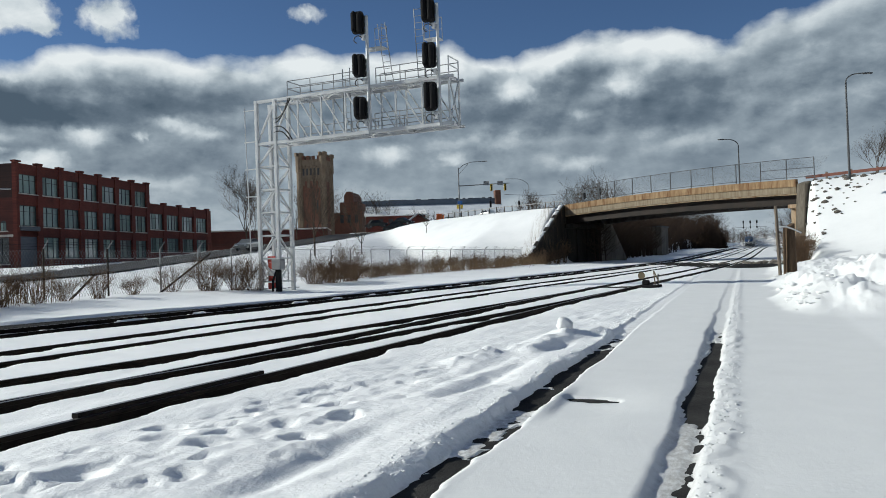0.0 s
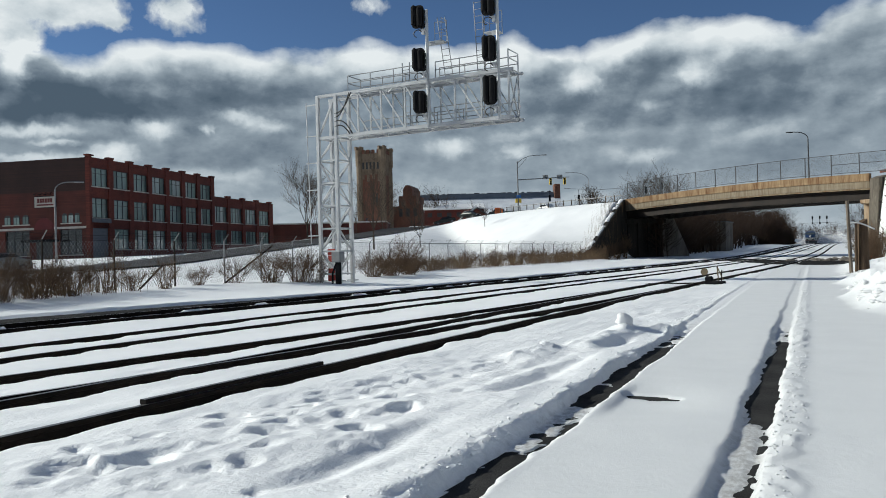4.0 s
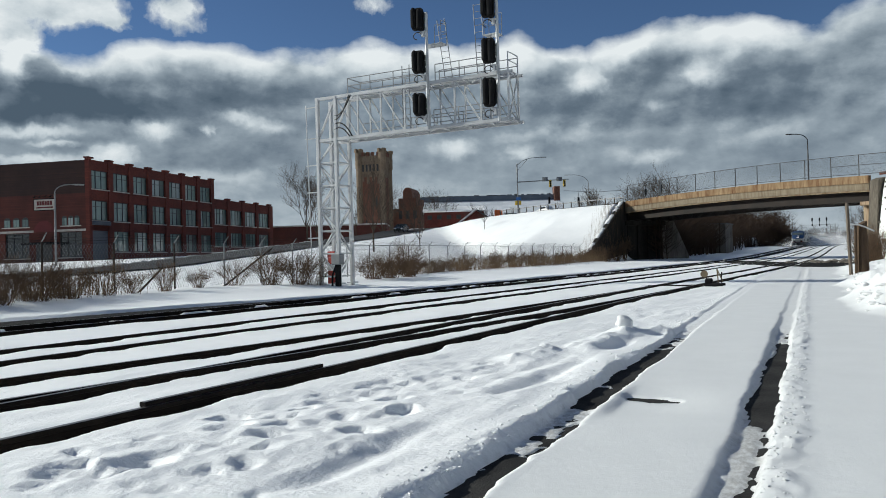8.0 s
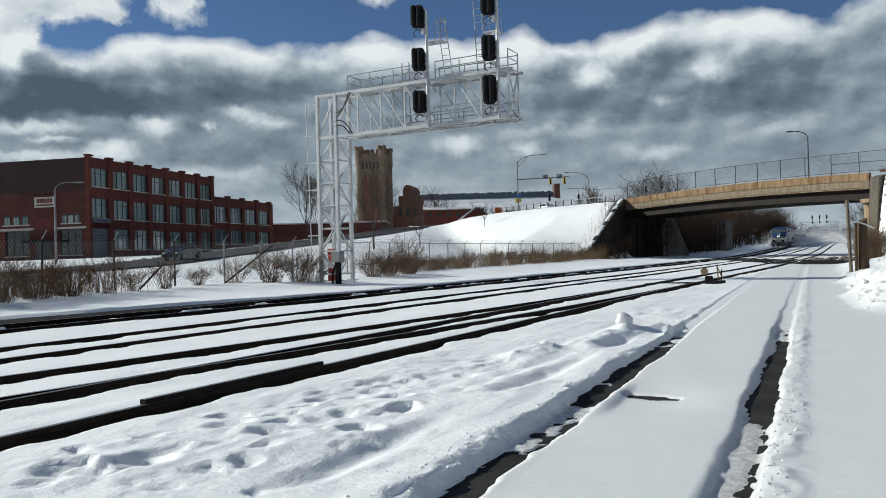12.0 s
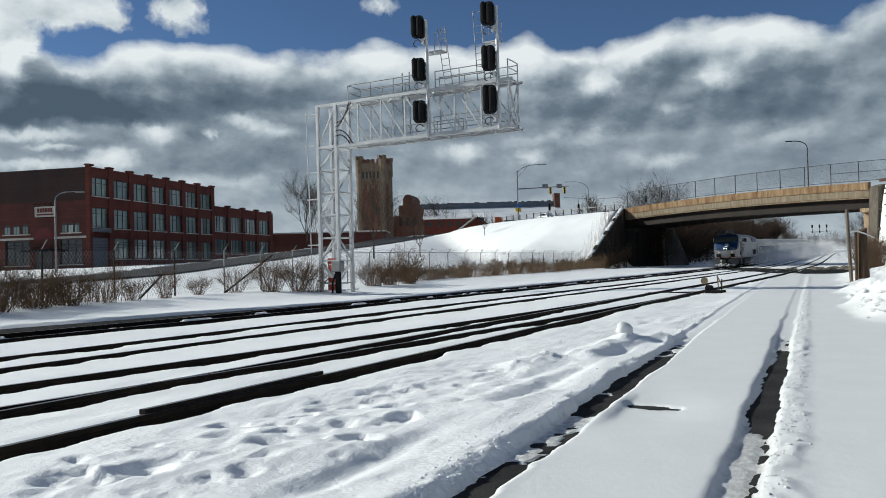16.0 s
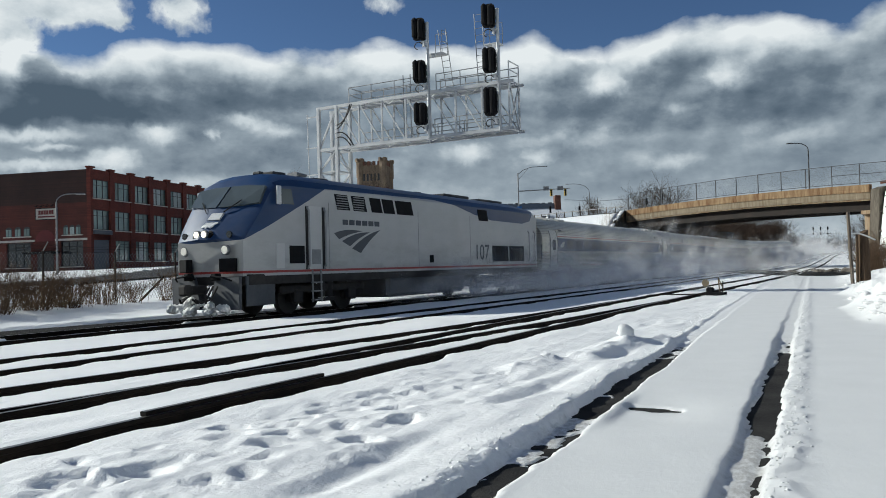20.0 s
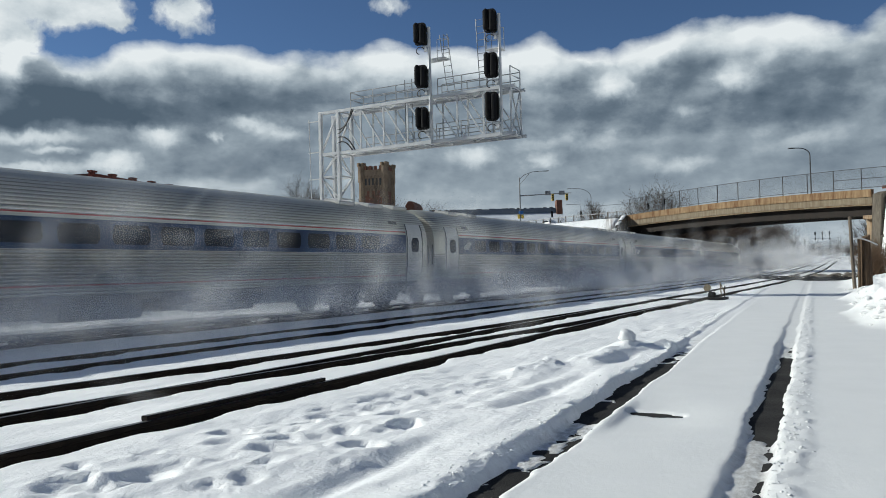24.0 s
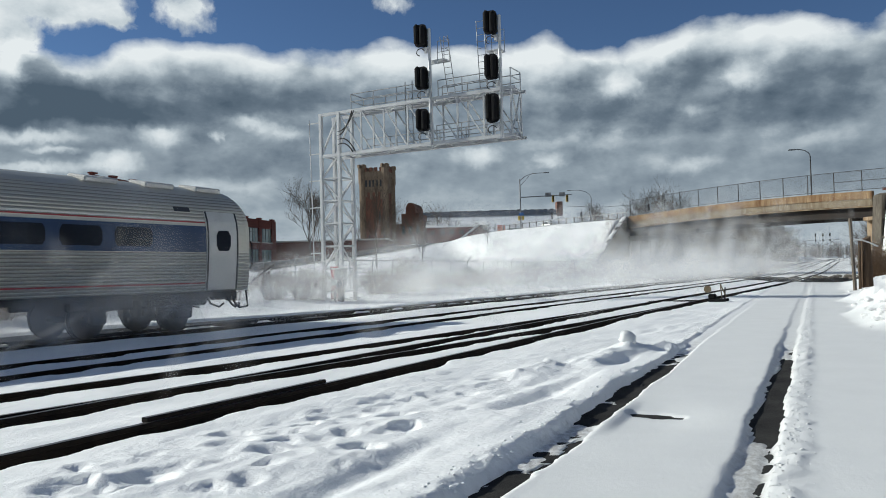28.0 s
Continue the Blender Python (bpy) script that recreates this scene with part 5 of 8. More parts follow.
def build_hall():
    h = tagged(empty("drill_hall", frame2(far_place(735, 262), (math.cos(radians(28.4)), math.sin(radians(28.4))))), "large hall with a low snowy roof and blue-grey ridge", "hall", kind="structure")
    L = 50.0
    bm = bmesh.new()
    m = Matrix(((0, 0, 1, 0), (1, 0, 0, 0), (0, 1, 0, 0), (0, 0, 0, 1)))
    prism(bm, [(-14, 0), (34, 0), (34, 11), (12, 20.4), (8, 20.4), (-14, 12.5)], L, m)
    part("body", bm, BRICK_TAN, h)
    bm = bmesh.new()
    a = math.atan2(7.9, 22)
    box(bm, (L + 0.6, 23.8, 0.3), (L / 2, -3.1, 16.6), Matrix.Rotation(a, 3, "X"))
    part("roof", bm, SNOWY_ROOF, h, "pale snow-dusted roof slope")
    bm = bmesh.new()
    box(bm, (L + 1.0, 4.5, 2.2), (L / 2, 10, 21.3))
    part("ridge_monitor", bm, SLATE_BLUE, h, "blue-grey ridge strip")
    r = random.Random(4)
    for k in range(22):
        bm = bmesh.new()
        box(bm, (r.uniform(0.8, 2.4), 1.0, r.uniform(0.2, 0.6)), (1 + 48 * k / 21, 9 + r.uniform(-1, 1), 22.5), bevel=0.05)
        part("roof_vent", bm, ROOF_DARK, h)
    bm = bmesh.new()
    box(bm, (2.0, 4.0, 26), (L - 0.8, 8, 12), bevel=0.1)
    part("stair_tower", bm, BRICK_TAN, h)
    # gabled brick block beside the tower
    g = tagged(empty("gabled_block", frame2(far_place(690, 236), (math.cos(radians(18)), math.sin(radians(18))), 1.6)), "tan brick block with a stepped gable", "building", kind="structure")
    bm = bmesh.new()
    m = Matrix(((1, 0, 0, 0), (0, 0, 1, 0), (0, 1, 0, 0), (0, 0, 0, 1)))
    prism(bm, [(-1, 0), (10, 0), (10, 15.5), (8.6, 15.5), (8.6, 18), (7.4, 18), (7.4, 20), (6.6, 21.2), (5.4, 21.2), (4.6, 20), (4.6, 18), (3.2, 18), (3.2, 15.0), (-1, 14.5)], 12, m)
    part("wall", bm, BRICK_TAN, g)
    for k in range(3):
        bm = bmesh.new()
        box(bm, (1.0, 0.15, 2.4), (3.8 + 2.2 * k, -0.04, 13), bevel=0.02)
        part("window", bm, FRAME_DARK, g)


SNOWY_ROOF = surface("snow_dusted_roof", (0.42, 0.45, 0.50), (0.66, 0.68, 0.71), 0.2, 0.8, bump=0.1, fine=2)
build_tower()
build_hall()

# ---------------------------------------------------------------- train
def livery_material():
    """Silver-white sides, blue cab and roof, thin red line at the sill; worn by road dirt."""
    n = Nodes("locomotive_paint")
    sep = n.tree.nodes.new("ShaderNodeSeparateXYZ")
    n.link(n.coords(), sep.inputs[0])
    y, z, ax = sep.outputs[1], sep.outputs[2], n.math("ABSOLUTE", sep.outputs[0])
    t = n.math("DIVIDE", n.math("ADD", y, 0.5), 21.0)
    edge = n.ramp(t, [(0.0, 0.420), (0.0286, 0.452), (0.152, 0.694), (0.195, 0.785), (0.52, 0.80), (0.60, 0.775), (0.68, 0.715), (0.76, 0.675), (0.92, 0.668), (0.965, 0.70), (0.985, 0.80)])
    line = n.math("MULTIPLY", edge, 5.0)
    blue = n.math("GREATER_THAN", z, line)
    red = n.math("MULTIPLY", n.math("GREATER_THAN", z, 1.30), n.math("LESS_THAN", z, 1.37))
    white = n.mix(n.noise(1.2, 5), (0.35, 0.355, 0.352), (0.44, 0.44, 0.432))
    bl = n.mix(n.noise(1.5, 5), (0.003, 0.024, 0.080), (0.006, 0.038, 0.118))
    col = n.mix(blue, white, bl)
    col = n.mix(red, col, (0.28, 0.025, 0.022))
    dirt = n.math("MULTIPLY", n.ramp(n.noise(1.4, 6, 0.65, stretch=(1, 0.5, 1.6)), [(0.45, 0.0), (0.75, 1.0)]), n.ramp(n.math("DIVIDE", z, 5.0), [(0.26, 0.55), (0.5, 0.12)]))
    col = n.mix(dirt, col, (0.16, 0.14, 0.12))
    n.link(col, n.bsdf.inputs["Base Color"])
    n.bsdf.inputs["Roughness"].default_value = 0.38
    n.bsdf.inputs["Specular IOR Level"].default_value = 0.35
    n.bump(n.noise(2.0, 3, stretch=(1, 0.6, 1)), 0.04, 0.02)
    return n.mat


def coach_material():
    """Fluted stainless steel grimed by the road, with the grooves' shade painted in."""
    n = Nodes("stainless_steel")
    a = n.noise(0.8, 5, 0.6, stretch=(1, 0.15, 2))
    b = n.noise(14, 4, 0.6, stretch=(1, 0.1, 1))
    col = n.mix(a, (0.45, 0.43, 0.37), (0.63, 0.61, 0.54))
    col = n.mix(n.math("MULTIPLY", b, 0.25), col, (0.25, 0.23, 0.2))
    # dark lines painted along the grooves stand in for the fluting's shade
    sep = n.tree.nodes.new("ShaderNodeSeparateXYZ")
    n.link(n.coords(), sep.inputs[0])
    z = sep.outputs[2]
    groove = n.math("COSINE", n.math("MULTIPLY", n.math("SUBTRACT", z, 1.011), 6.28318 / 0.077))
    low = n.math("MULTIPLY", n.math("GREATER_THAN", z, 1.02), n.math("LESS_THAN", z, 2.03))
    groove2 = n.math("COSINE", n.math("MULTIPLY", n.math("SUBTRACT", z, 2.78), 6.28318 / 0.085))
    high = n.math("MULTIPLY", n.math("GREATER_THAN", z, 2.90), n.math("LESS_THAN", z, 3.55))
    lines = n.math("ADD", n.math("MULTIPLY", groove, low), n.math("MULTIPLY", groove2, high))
    groove_shade = n.math("MULTIPLY", n.ramp(lines, [(0.1, 0.0), (0.9, 0.8)]), n.ramp(a, [(0.3, 0.6), (0.7, 1.0)]))
    col = n.mix(groove_shade, col, (0.13, 0.115, 0.095))
    n.link(col, n.bsdf.inputs["Base Color"])
    n.bsdf.inputs["Metallic"].default_value = 0.6
    n.link(n.math("ADD", n.math("MULTIPLY", b, 0.3), 0.30), n.bsdf.inputs["Roughness"])
    return n.mat


LIVERY = livery_material()
STAINLESS = coach_material()
DOOR_STEEL = surface("door_steel", (0.42, 0.41, 0.39), (0.60, 0.59, 0.57), 0.8, 0.45, 0.3, bump=0.04)
BAND_BLUE = surface("blue_window_band", (0.010, 0.032, 0.085), (0.017, 0.050, 0.125), 0.8, 0.55, bump=0.03)
UNDER = surface("underframe_grime", (0.018, 0.016, 0.015), (0.055, 0.05, 0.046), 2.0, 0.85, 0.2, bump=0.3, fine=12)
UNDER_BLUE = surface("skirt_paint", (0.035, 0.04, 0.048), (0.085, 0.09, 0.10), 1.2, 0.7, bump=0.1, fine=9)
TRAIN_GLASS = glass("train_window", (0.004, 0.007, 0.013), 0.45)
TRAIN_GLASS.node_tree.nodes["Principled BSDF"].inputs["Specular IOR Level"].default_value = 0.15
CAB_GLASS = glass("cab_window", (0.055, 0.065, 0.065), 0.08)
LOGO_BLUE = surface("logo_blue", (0.022, 0.030, 0.042), (0.034, 0.044, 0.058), 2.0, 0.5, bump=0.0)
RED_LINE = surface("red_line", (0.30, 0.03, 0.03), (0.42, 0.05, 0.045), 2.0, 0.5, bump=0.0)
HEADLIGHT = glow("headlight", (1.0, 0.93, 0.78), 2.2)
PACKED_SNOW = surface("packed_snow", (0.50, 0.50, 0.48), (0.82, 0.82, 0.82), 3.0, 0.7, bump=0.8, dist=0.05, fine=14)


def loco_sections():
    """(y, half width, shoulder height, top height) from the nose backwards."""
    return [(0.10, 1.32, 2.22, 2.28), (0.35, 1.40, 2.62, 2.72), (0.70, 1.46, 3.12, 3.24), (1.0, 1.49, 3.58, 3.72), (1.25, 1.5, 3.84, 4.10), (1.6, 1.5, 3.88, 4.30), (2.2, 1.5, 3.9, 4.36), (6.0, 1.5, 3.9, 4.36),
            (12.0, 1.5, 3.9, 4.35), (18.0, 1.5, 3.88, 4.32), (20.2, 1.5, 3.82, 4.2), (20.7, 1.44, 3.62, 3.95)]


def keel(y):
    """How far the middle of the nose stands before its corners."""
    return float(np.interp(y, [0.1, 0.35, 0.7, 1.0, 1.25], [0.45, 0.38, 0.25, 0.12, 0.0]))


def nose_y(x, z):
    """Place of the nose's surface at a height, from corner to keel."""
    y = float(np.interp(z, [2.28, 2.72, 3.24, 3.72, 4.10], [0.10, 0.35, 0.70, 1.0, 1.25]))
    return y - keel(y) * (1 - min(1.0, abs(x) / 1.45))


def side_text(parent, text, size, x, y, z, mat, name="road_number"):
    """Lettering on the side that faces +x; reads from the nose backwards."""
    cu = bpy.data.curves.new(name, "FONT")
    cu.body, cu.size, cu.extrude = text, size, 0.004
    tmp = bpy.data.objects.new(name, cu)
    scene.collection.objects.link(tmp)
    me = bpy.data.meshes.new_from_object(tmp.evaluated_get(bpy.context.evaluated_depsgraph_get()))
    bpy.data.objects.remove(tmp)
    ob = new(name, me)
    me.materials.clear()
    me.materials.append(mat)
    ob.parent = parent
    ob.matrix_basis = Matrix(((0, 0, 1, x), (1, 0, 0, y), (0, 1, 0, z), (0, 0, 0, 1)))
    return ob


def bogie(parent, y, axles, gap, r=0.5, name="bogie"):
    b = part(name, bmesh.new(), UNDER, parent)
    half = gap * (axles - 1) / 2
    for sx in (-1, 1):
        bm = bmesh.new()
        box(bm, (0.18, 2 * half + 1.5, 0.26), (sx * 1.12, y, 0.78), bevel=0.05)
        for k in range(axles):
            yy = y - half + gap * k
            box(bm, (0.24, 0.42, 0.42), (sx * 1.16, yy, 0.55), bevel=0.05)
        for k in range(axles - 1):
            yy = y - half + gap * (k + 0.5)
            cyl(bm, 0.13, 0.5, (sx * 1.16, yy - 0.2, 0.72), sides=10)
            cyl(bm, 0.13, 0.5, (sx * 1.16, yy + 0.2, 0.72), sides=10)
            box(bm, (0.1, 0.9, 0.12), (sx * 1.22, yy, 0.40))
        part("side_frame", bm, UNDER, b)
    for k in range(axles):
        yy = y - half + gap * k
        for sx in (-1, 1):
            bm = bmesh.new()
            turn = Matrix.Rotation(math.pi / 2, 3, "Y")
            cyl(bm, r, 0.13, (sx * 0.755, yy, r), turn, 24)
            cyl(bm, r + 0.03, 0.035, (sx * 0.67, yy, r), turn, 24)
            cyl(bm, 0.16, 0.2, (sx * 0.8, yy, r), turn, 12)
            part("wheel", bm, UNDER, b)
        bm = bmesh.new()
        bar(bm, (-0.7, yy, r), (0.7, yy, r), 0.09, 8)
        part("axle", bm, UNDER, b)
    return b


def coupler(parent, y, toward):
    bm = bmesh.new()
    box(bm, (0.22, 0.7, 0.26), (0, y + toward * 0.25, 0.86), bevel=0.04)
    box(bm, (0.34, 0.3, 0.32), (0, y + toward * 0.62, 0.86), bevel=0.06)
    for sx in (-0.42, 0.42, 0.6):
        tube(bm, [(sx, y, 0.95), (sx, y + toward * 0.25, 0.6), (sx * 0.8, y + toward * 0.5, 0.5), (sx * 0.6, y + toward * 0.62, 0.62)], 0.03, 6)
    part("coupler", bm, UNDER, parent)


def build_loco():
    t = tagged(empty("diesel_locomotive"), "silver and blue diesel passenger locomotive, snow on its pilot", "locomotive")
    bm = bmesh.new()
    rings = []
    for y, w, ze, zt in loco_sections():
        half = [(w * 0.985, 1.22), (w, 1.5), (w, 2.0), (w, (2.0 + ze) / 2 if ze > 2.3 else 2.1), (w, ze), (w * 0.93, ze + 0.45 * (zt - ze)), (w * 0.72, ze + 0.85 * (zt - ze)), (w * 0.35, zt), (0, zt + 0.01)]
        pts = half + [(-x, z) for x, z in half[-2::-1]]
        lean = [-keel(y) * (1 - min(1.0, abs(x) / w)) for x, z in pts]
        rings.append([bm.verts.new((x, y + d, z)) for (x, z), d in zip(pts, lean)])
    for a, b in zip(rings[:-1], rings[1:]):
        for k in range(len(a) - 1):
            bm.faces.new((a[k], a[k + 1], b[k + 1], b[k]))
        bm.faces.new((a[-1], a[0], b[0], b[-1]))
    bm.faces.new(rings[0])
    bm.faces.new(rings[-1][::-1])
    bmesh.ops.recalc_face_normals(bm, faces=bm.faces)
    body = smooth(part("body", bm, LIVERY, t))
    body.data.set_sharp_from_angle(angle=radians(24))
    # windscreen panes, number board and emblem lie on the slope of the nose
    def on_nose(name, corners, mat, out=0.03, label=""):
        """A thin plate on the nose's slope between (x, z) corners."""
        bm = bmesh.new()
        va = [bm.verts.new((x, nose_y(x, z) - out, z + 0.4 * out)) for x, z in corners]
        vb = [bm.verts.new((x, nose_y(x, z) + 0.03, z - 0.02)) for x, z in corners]
        bm.faces.new(va)
        bm.faces.new(vb[::-1])
        m = len(va)
        for k in range(m):
            bm.faces.new((va[k], va[(k + 1) % m], vb[(k + 1) % m], vb[k]))
        bmesh.ops.recalc_face_normals(bm, faces=bm.faces)
        return part(name, bm, mat, body, label)
    for sx in (-1, 1):
        on_nose("windscreen", [(sx * 0.04, 3.24), (sx * 0.62, 3.26), (sx * 1.38, 3.32), (sx * 1.34, 3.84), (sx * 0.7, 3.90), (sx * 0.04, 3.90)], CAB_GLASS, 0.05)
        bm = bmesh.new()
        tube(bm, [(sx * 0.35, nose_y(0.35, 3.1) - 0.06, 3.1), (sx * 0.8, nose_y(0.8, 3.4) - 0.1, 3.45)], 0.018, 4)
        part("wiper", bm, BLACK, body)
    on_nose("number_board", [(-0.05, 2.86), (0.36, 2.86), (0.36, 3.06), (-0.05, 3.06)], STEEL_PALE, 0.04)
    for k in range(3):
        x0 = -0.16 + 0.13 * k
        on_nose("nose_emblem", [(x0, 2.66), (x0 + 0.10, 2.62), (x0 + 0.26, 2.78), (x0 + 0.16, 2.78)], WHITE_PAINT, 0.035)
    # lamps: a recessed pair in the nose's blue, a round one low on each side
    on_nose("lamp_recess", [(-0.34, 2.34), (0.34, 2.34), (0.40, 2.44), (0.30, 2.54), (-0.30, 2.54), (-0.40, 2.44)], BLACK, 0.02)
    for sx in (-1, 1):
        for x, z, r, nm in ((0.15, 2.44, 0.085, "headlight"), (0.82, 1.98, 0.115, "ditch_light")):
            y = nose_y(x, max(z, 2.28)) - (0.04 if z > 2.2 else 0.0)
            bm = bmesh.new()
            cyl(bm, r, 0.06, (sx * x, y - 0.02, z), Matrix.Rotation(math.pi / 2, 3, "X"), 16)
            lamp = part(nm, bm, HEADLIGHT if nm == "headlight" else LAMP_SOFT, body)
            bm = bmesh.new()
            cyl(bm, r + 0.035, 0.09, (sx * x, y + 0.02, z), Matrix.Rotation(math.pi / 2, 3, "X"), 16)
            part("bezel", bm, STEEL_GREY, lamp)
        bm = bmesh.new()
        box(bm, (0.50, 0.2, 0.38), (sx * 0.86, nose_y(0.86, 2.28) + 0.06, 1.55), Matrix.Rotation(sx * 0.32, 3, "Z"), bevel=0.02)
        part("step_well", bm, BLACK, body)
        bm = bmesh.new()
        cyl(bm, 0.10, 0.05, (sx * 0.90, nose_y(0.9, 2.42) - 0.02, 2.42), Matrix.Rotation(math.pi / 2, 3, "X"), 12)
        part("marker_lamp", bm, GLASS_DARK, body)
    # pilot, coupler gear and packed snow
    bm = bmesh.new()
    for sx in (-1, 1):
        prism(bm, [(0.15 * sx, 0.28), (1.32 * sx, 0.28), (1.35 * sx, 1.2), (0.45 * sx, 1.2), (0.3 * sx, 0.8)], 0.12, Matrix(((1, 0, 0, 0), (0, 0, 1, -0.12), (0, 1, 0, 0), (0, 0, 0, 1))))
    bmesh.ops.recalc_face_normals(bm, faces=bm.faces)
    part("pilot", bm, UNDER_BLUE, t)
    coupler(t, -0.2, -1)
    bm = bmesh.new()
    r = random.Random(3)
    for k in range(46):
        x = r.uniform(-1.2, 1.2)
        v = bmesh.ops.create_icosphere(bm, subdivisions=1, radius=r.uniform(0.05, 0.15))["verts"]
        bmesh.ops.scale(bm, vec=(r.uniform(0.8, 1.6), 0.8, r.uniform(0.6, 1.1)), verts=v)
        bmesh.ops.translate(bm, vec=(x, -0.16 - r.uniform(0, 0.22), r.uniform(0.14, 0.42) + (0.5 * r.random() if abs(x) < 0.6 and k % 3 == 0 else 0)), verts=v)
    tagged(part("packed_snow", bm, PACKED_SNOW, t, "lumps of snow packed on the pilot"), kind="stuff")
    for sx in (-1, 1):
        bm = bmesh.new()
        tube(bm, [(sx * 0.35, -0.14, 1.15), (sx * 0.5, -0.35, 1.25), (sx * 0.95, -0.35, 1.2), (sx * 1.1, -0.14, 1.1)], 0.025, 5)
        part("uncoupling_rod", bm, BLACK, t)
        bm = bmesh.new()
        tube(bm, [(sx * 0.2, -0.14, 0.9), (sx * 0.3, -0.4, 0.7), (sx * 0.6, -0.42, 0.6)], 0.035, 5)
        part("air_hose", bm, CABLE, t)
        bm = bmesh.new()
        box(bm, (0.2, 0.25, 0.2), (sx * 0.55, -0.2, 1.22), bevel=0.03)
        part("junction_box", bm, BLACK, t)
    # sides
    for sx in (-1, 1):
        X = sx * 1.505

        def panel(name, y0, y1, z0, z1, mat, out=0.012, label="", slant=0.0):
            bm = bmesh.new()
            f = Matrix(((0, 0, sx, X - sx * 0.02), (1, 0, 0, 0), (0, 1, 0, 0), (0, 0, 0, 1)))
            prism(bm, [(y0 + slant, z0), (y1 + slant, z0), (y1, z1), (y0, z1)], 0.02 + out, f)
            bmesh.ops.recalc_face_normals(bm, faces=bm.faces)
            return part(name, bm, mat, body, label)
        panel("cab_window", 1.42, 1.95, 3.34, 3.80, CAB_GLASS, slant=0.12)
        for k, y0 in enumerate((4.05, 4.95, 6.0, 6.75, 7.6)):
            g = panel("grille", y0, y0 + (0.68, 0.75, 0.65, 0.7, 1.1)[k], 3.30, 3.80, BLACK, slant=0.16)
            if k > 1:
                continue
            bm = bmesh.new()
            for i in range(6):
                box(bm, (0.02, 0.62, 0.03), (X + sx * 0.012, y0 + 0.42, 3.35 + 0.08 * i))
            part("louvre", bm, STEEL_GREY, g)
        panel("rear_grille", 14.1, 15.0, 3.32, 3.80, BLACK, slant=0.14)
        panel("lower_grille", 1.84, 2.52, 1.56, 2.10, BLACK)
        panel("hatch", 1.26, 1.62, 1.42, 2.16, DOOR_SILVER, 0.006)
        for y0 in (15.5, 17.3):
            g = panel("vent_window", y0, y0 + 1.65, 1.52, 2.24, BLACK)
            bm = bmesh.new()
            for i in range(3):
                box(bm, (0.02, 0.03, 0.66), (X + sx * 0.013, y0 + 0.41 * (i + 1), 1.88))
            part("vent_bar", bm, UNDER, g)
        panel("fuel_gauge", 10.0, 10.28, 1.52, 1.82, BLACK)
        d = panel("cab_door", 2.75, 3.38, 1.38, 3.34, DOOR_SILVER, 0.006)
        bm = bmesh.new()
        box(bm, (0.02, 0.42, 0.46), (X + sx * 0.005, 3.08, 1.76))
        part("step_plate", bm, STEEL_GREY, d)
        for yy in (2.66, 3.47):
            bm = bmesh.new()
            tube(bm, [(X, yy, 1.4), (X + sx * 0.09, yy, 1.5), (X + sx * 0.09, yy, 3.2), (X, yy, 3.3)], 0.036, 6)
            part("grab_rail", bm, STEEL_RAIL, body)
            bm = bmesh.new()
            box(bm, (0.03, 0.13, 1.95), (X + sx * 0.004, yy, 2.35))
            part("rail_recess", bm, UNDER, body)
        d = panel("rear_door", 19.55, 20.05, 1.42, 3.1, DOOR_SILVER, 0.006)
        for yy in (19.45, 20.15):
            bm = bmesh.new()
            tube(bm, [(X, yy, 1.5), (X + sx * 0.08, yy, 1.6), (X + sx * 0.08, yy, 2.9), (X, yy, 3.0)], 0.02, 6)
            part("grab_rail", bm, STEEL_GREY, body)
        # cab ladder below the sill
        bm = bmesh.new()
        for yy in (2.88, 3.30):
            bar(bm, (X, yy, 0.35), (X, yy, 1.35), 0.03, 5)
        for i in range(4):
            box(bm, (0.14, 0.42, 0.04), (X, 3.09, 0.42 + 0.27 * i))
        part("ladder", bm, STEEL_GREY, t)
        # mirror
        bm = bmesh.new()
        box(bm, (0.08, 0.18, 0.55), (X + sx * 0.12, 1.28, 3.58), bevel=0.02)
        part("mirror", bm, STEEL_PALE, body)
        # swept emblem and lettering bars
        bm = bmesh.new()
        X2 = X + sx * 0.006
        for (ay, az_), (by, bz), (ty, tz) in (((4.0, 2.52), (4.26, 2.33), (5.55, 2.62)), ((4.42, 2.27), (4.85, 2.10), (6.0, 2.60)), ((4.95, 2.03), (5.45, 1.88), (6.65, 2.70))):
            def bow(p, q, lift):
                cy, cz = (p[0] + q[0]) / 2 - 0.1, (p[1] + q[1]) / 2 + lift
                return [((1 - s) ** 2 * p[0] + 2 * s * (1 - s) * cy + s * s * q[0], (1 - s) ** 2 * p[1] + 2 * s * (1 - s) * cz + s * s * q[1]) for s in (i / 8 for i in range(9))]
            up_edge, low_edge = bow((ay, az_), (ty, tz), 0.16), bow((by, bz), (ty, tz), 0.05)
            bm.faces.new([bm.verts.new((X2, y, z)) for y, z in up_edge + low_edge[-2::-1]])
        part("side_emblem", bm, LOGO_BLUE, body, "dark slate emblem of three swept stripes")
        bm = bmesh.new()
        for k in range(6):
            box(bm, (0.012, 0.28, 0.17), (X, 4.62 + 0.365 * k, 2.90))
        part("lettering_bars", bm, LOGO_BLUE, body)
        for y0 in (3.75, 9.2, 13.4):
            bm = bmesh.new()
            box(bm, (0.008, 0.015, 2.2), (X, y0, 2.4))
            part("panel_seam", bm, STEEL_GREY, body)
    side_text(body, "107", 0.95, 1.515, 13.75, 1.62, LOGO_BLUE)
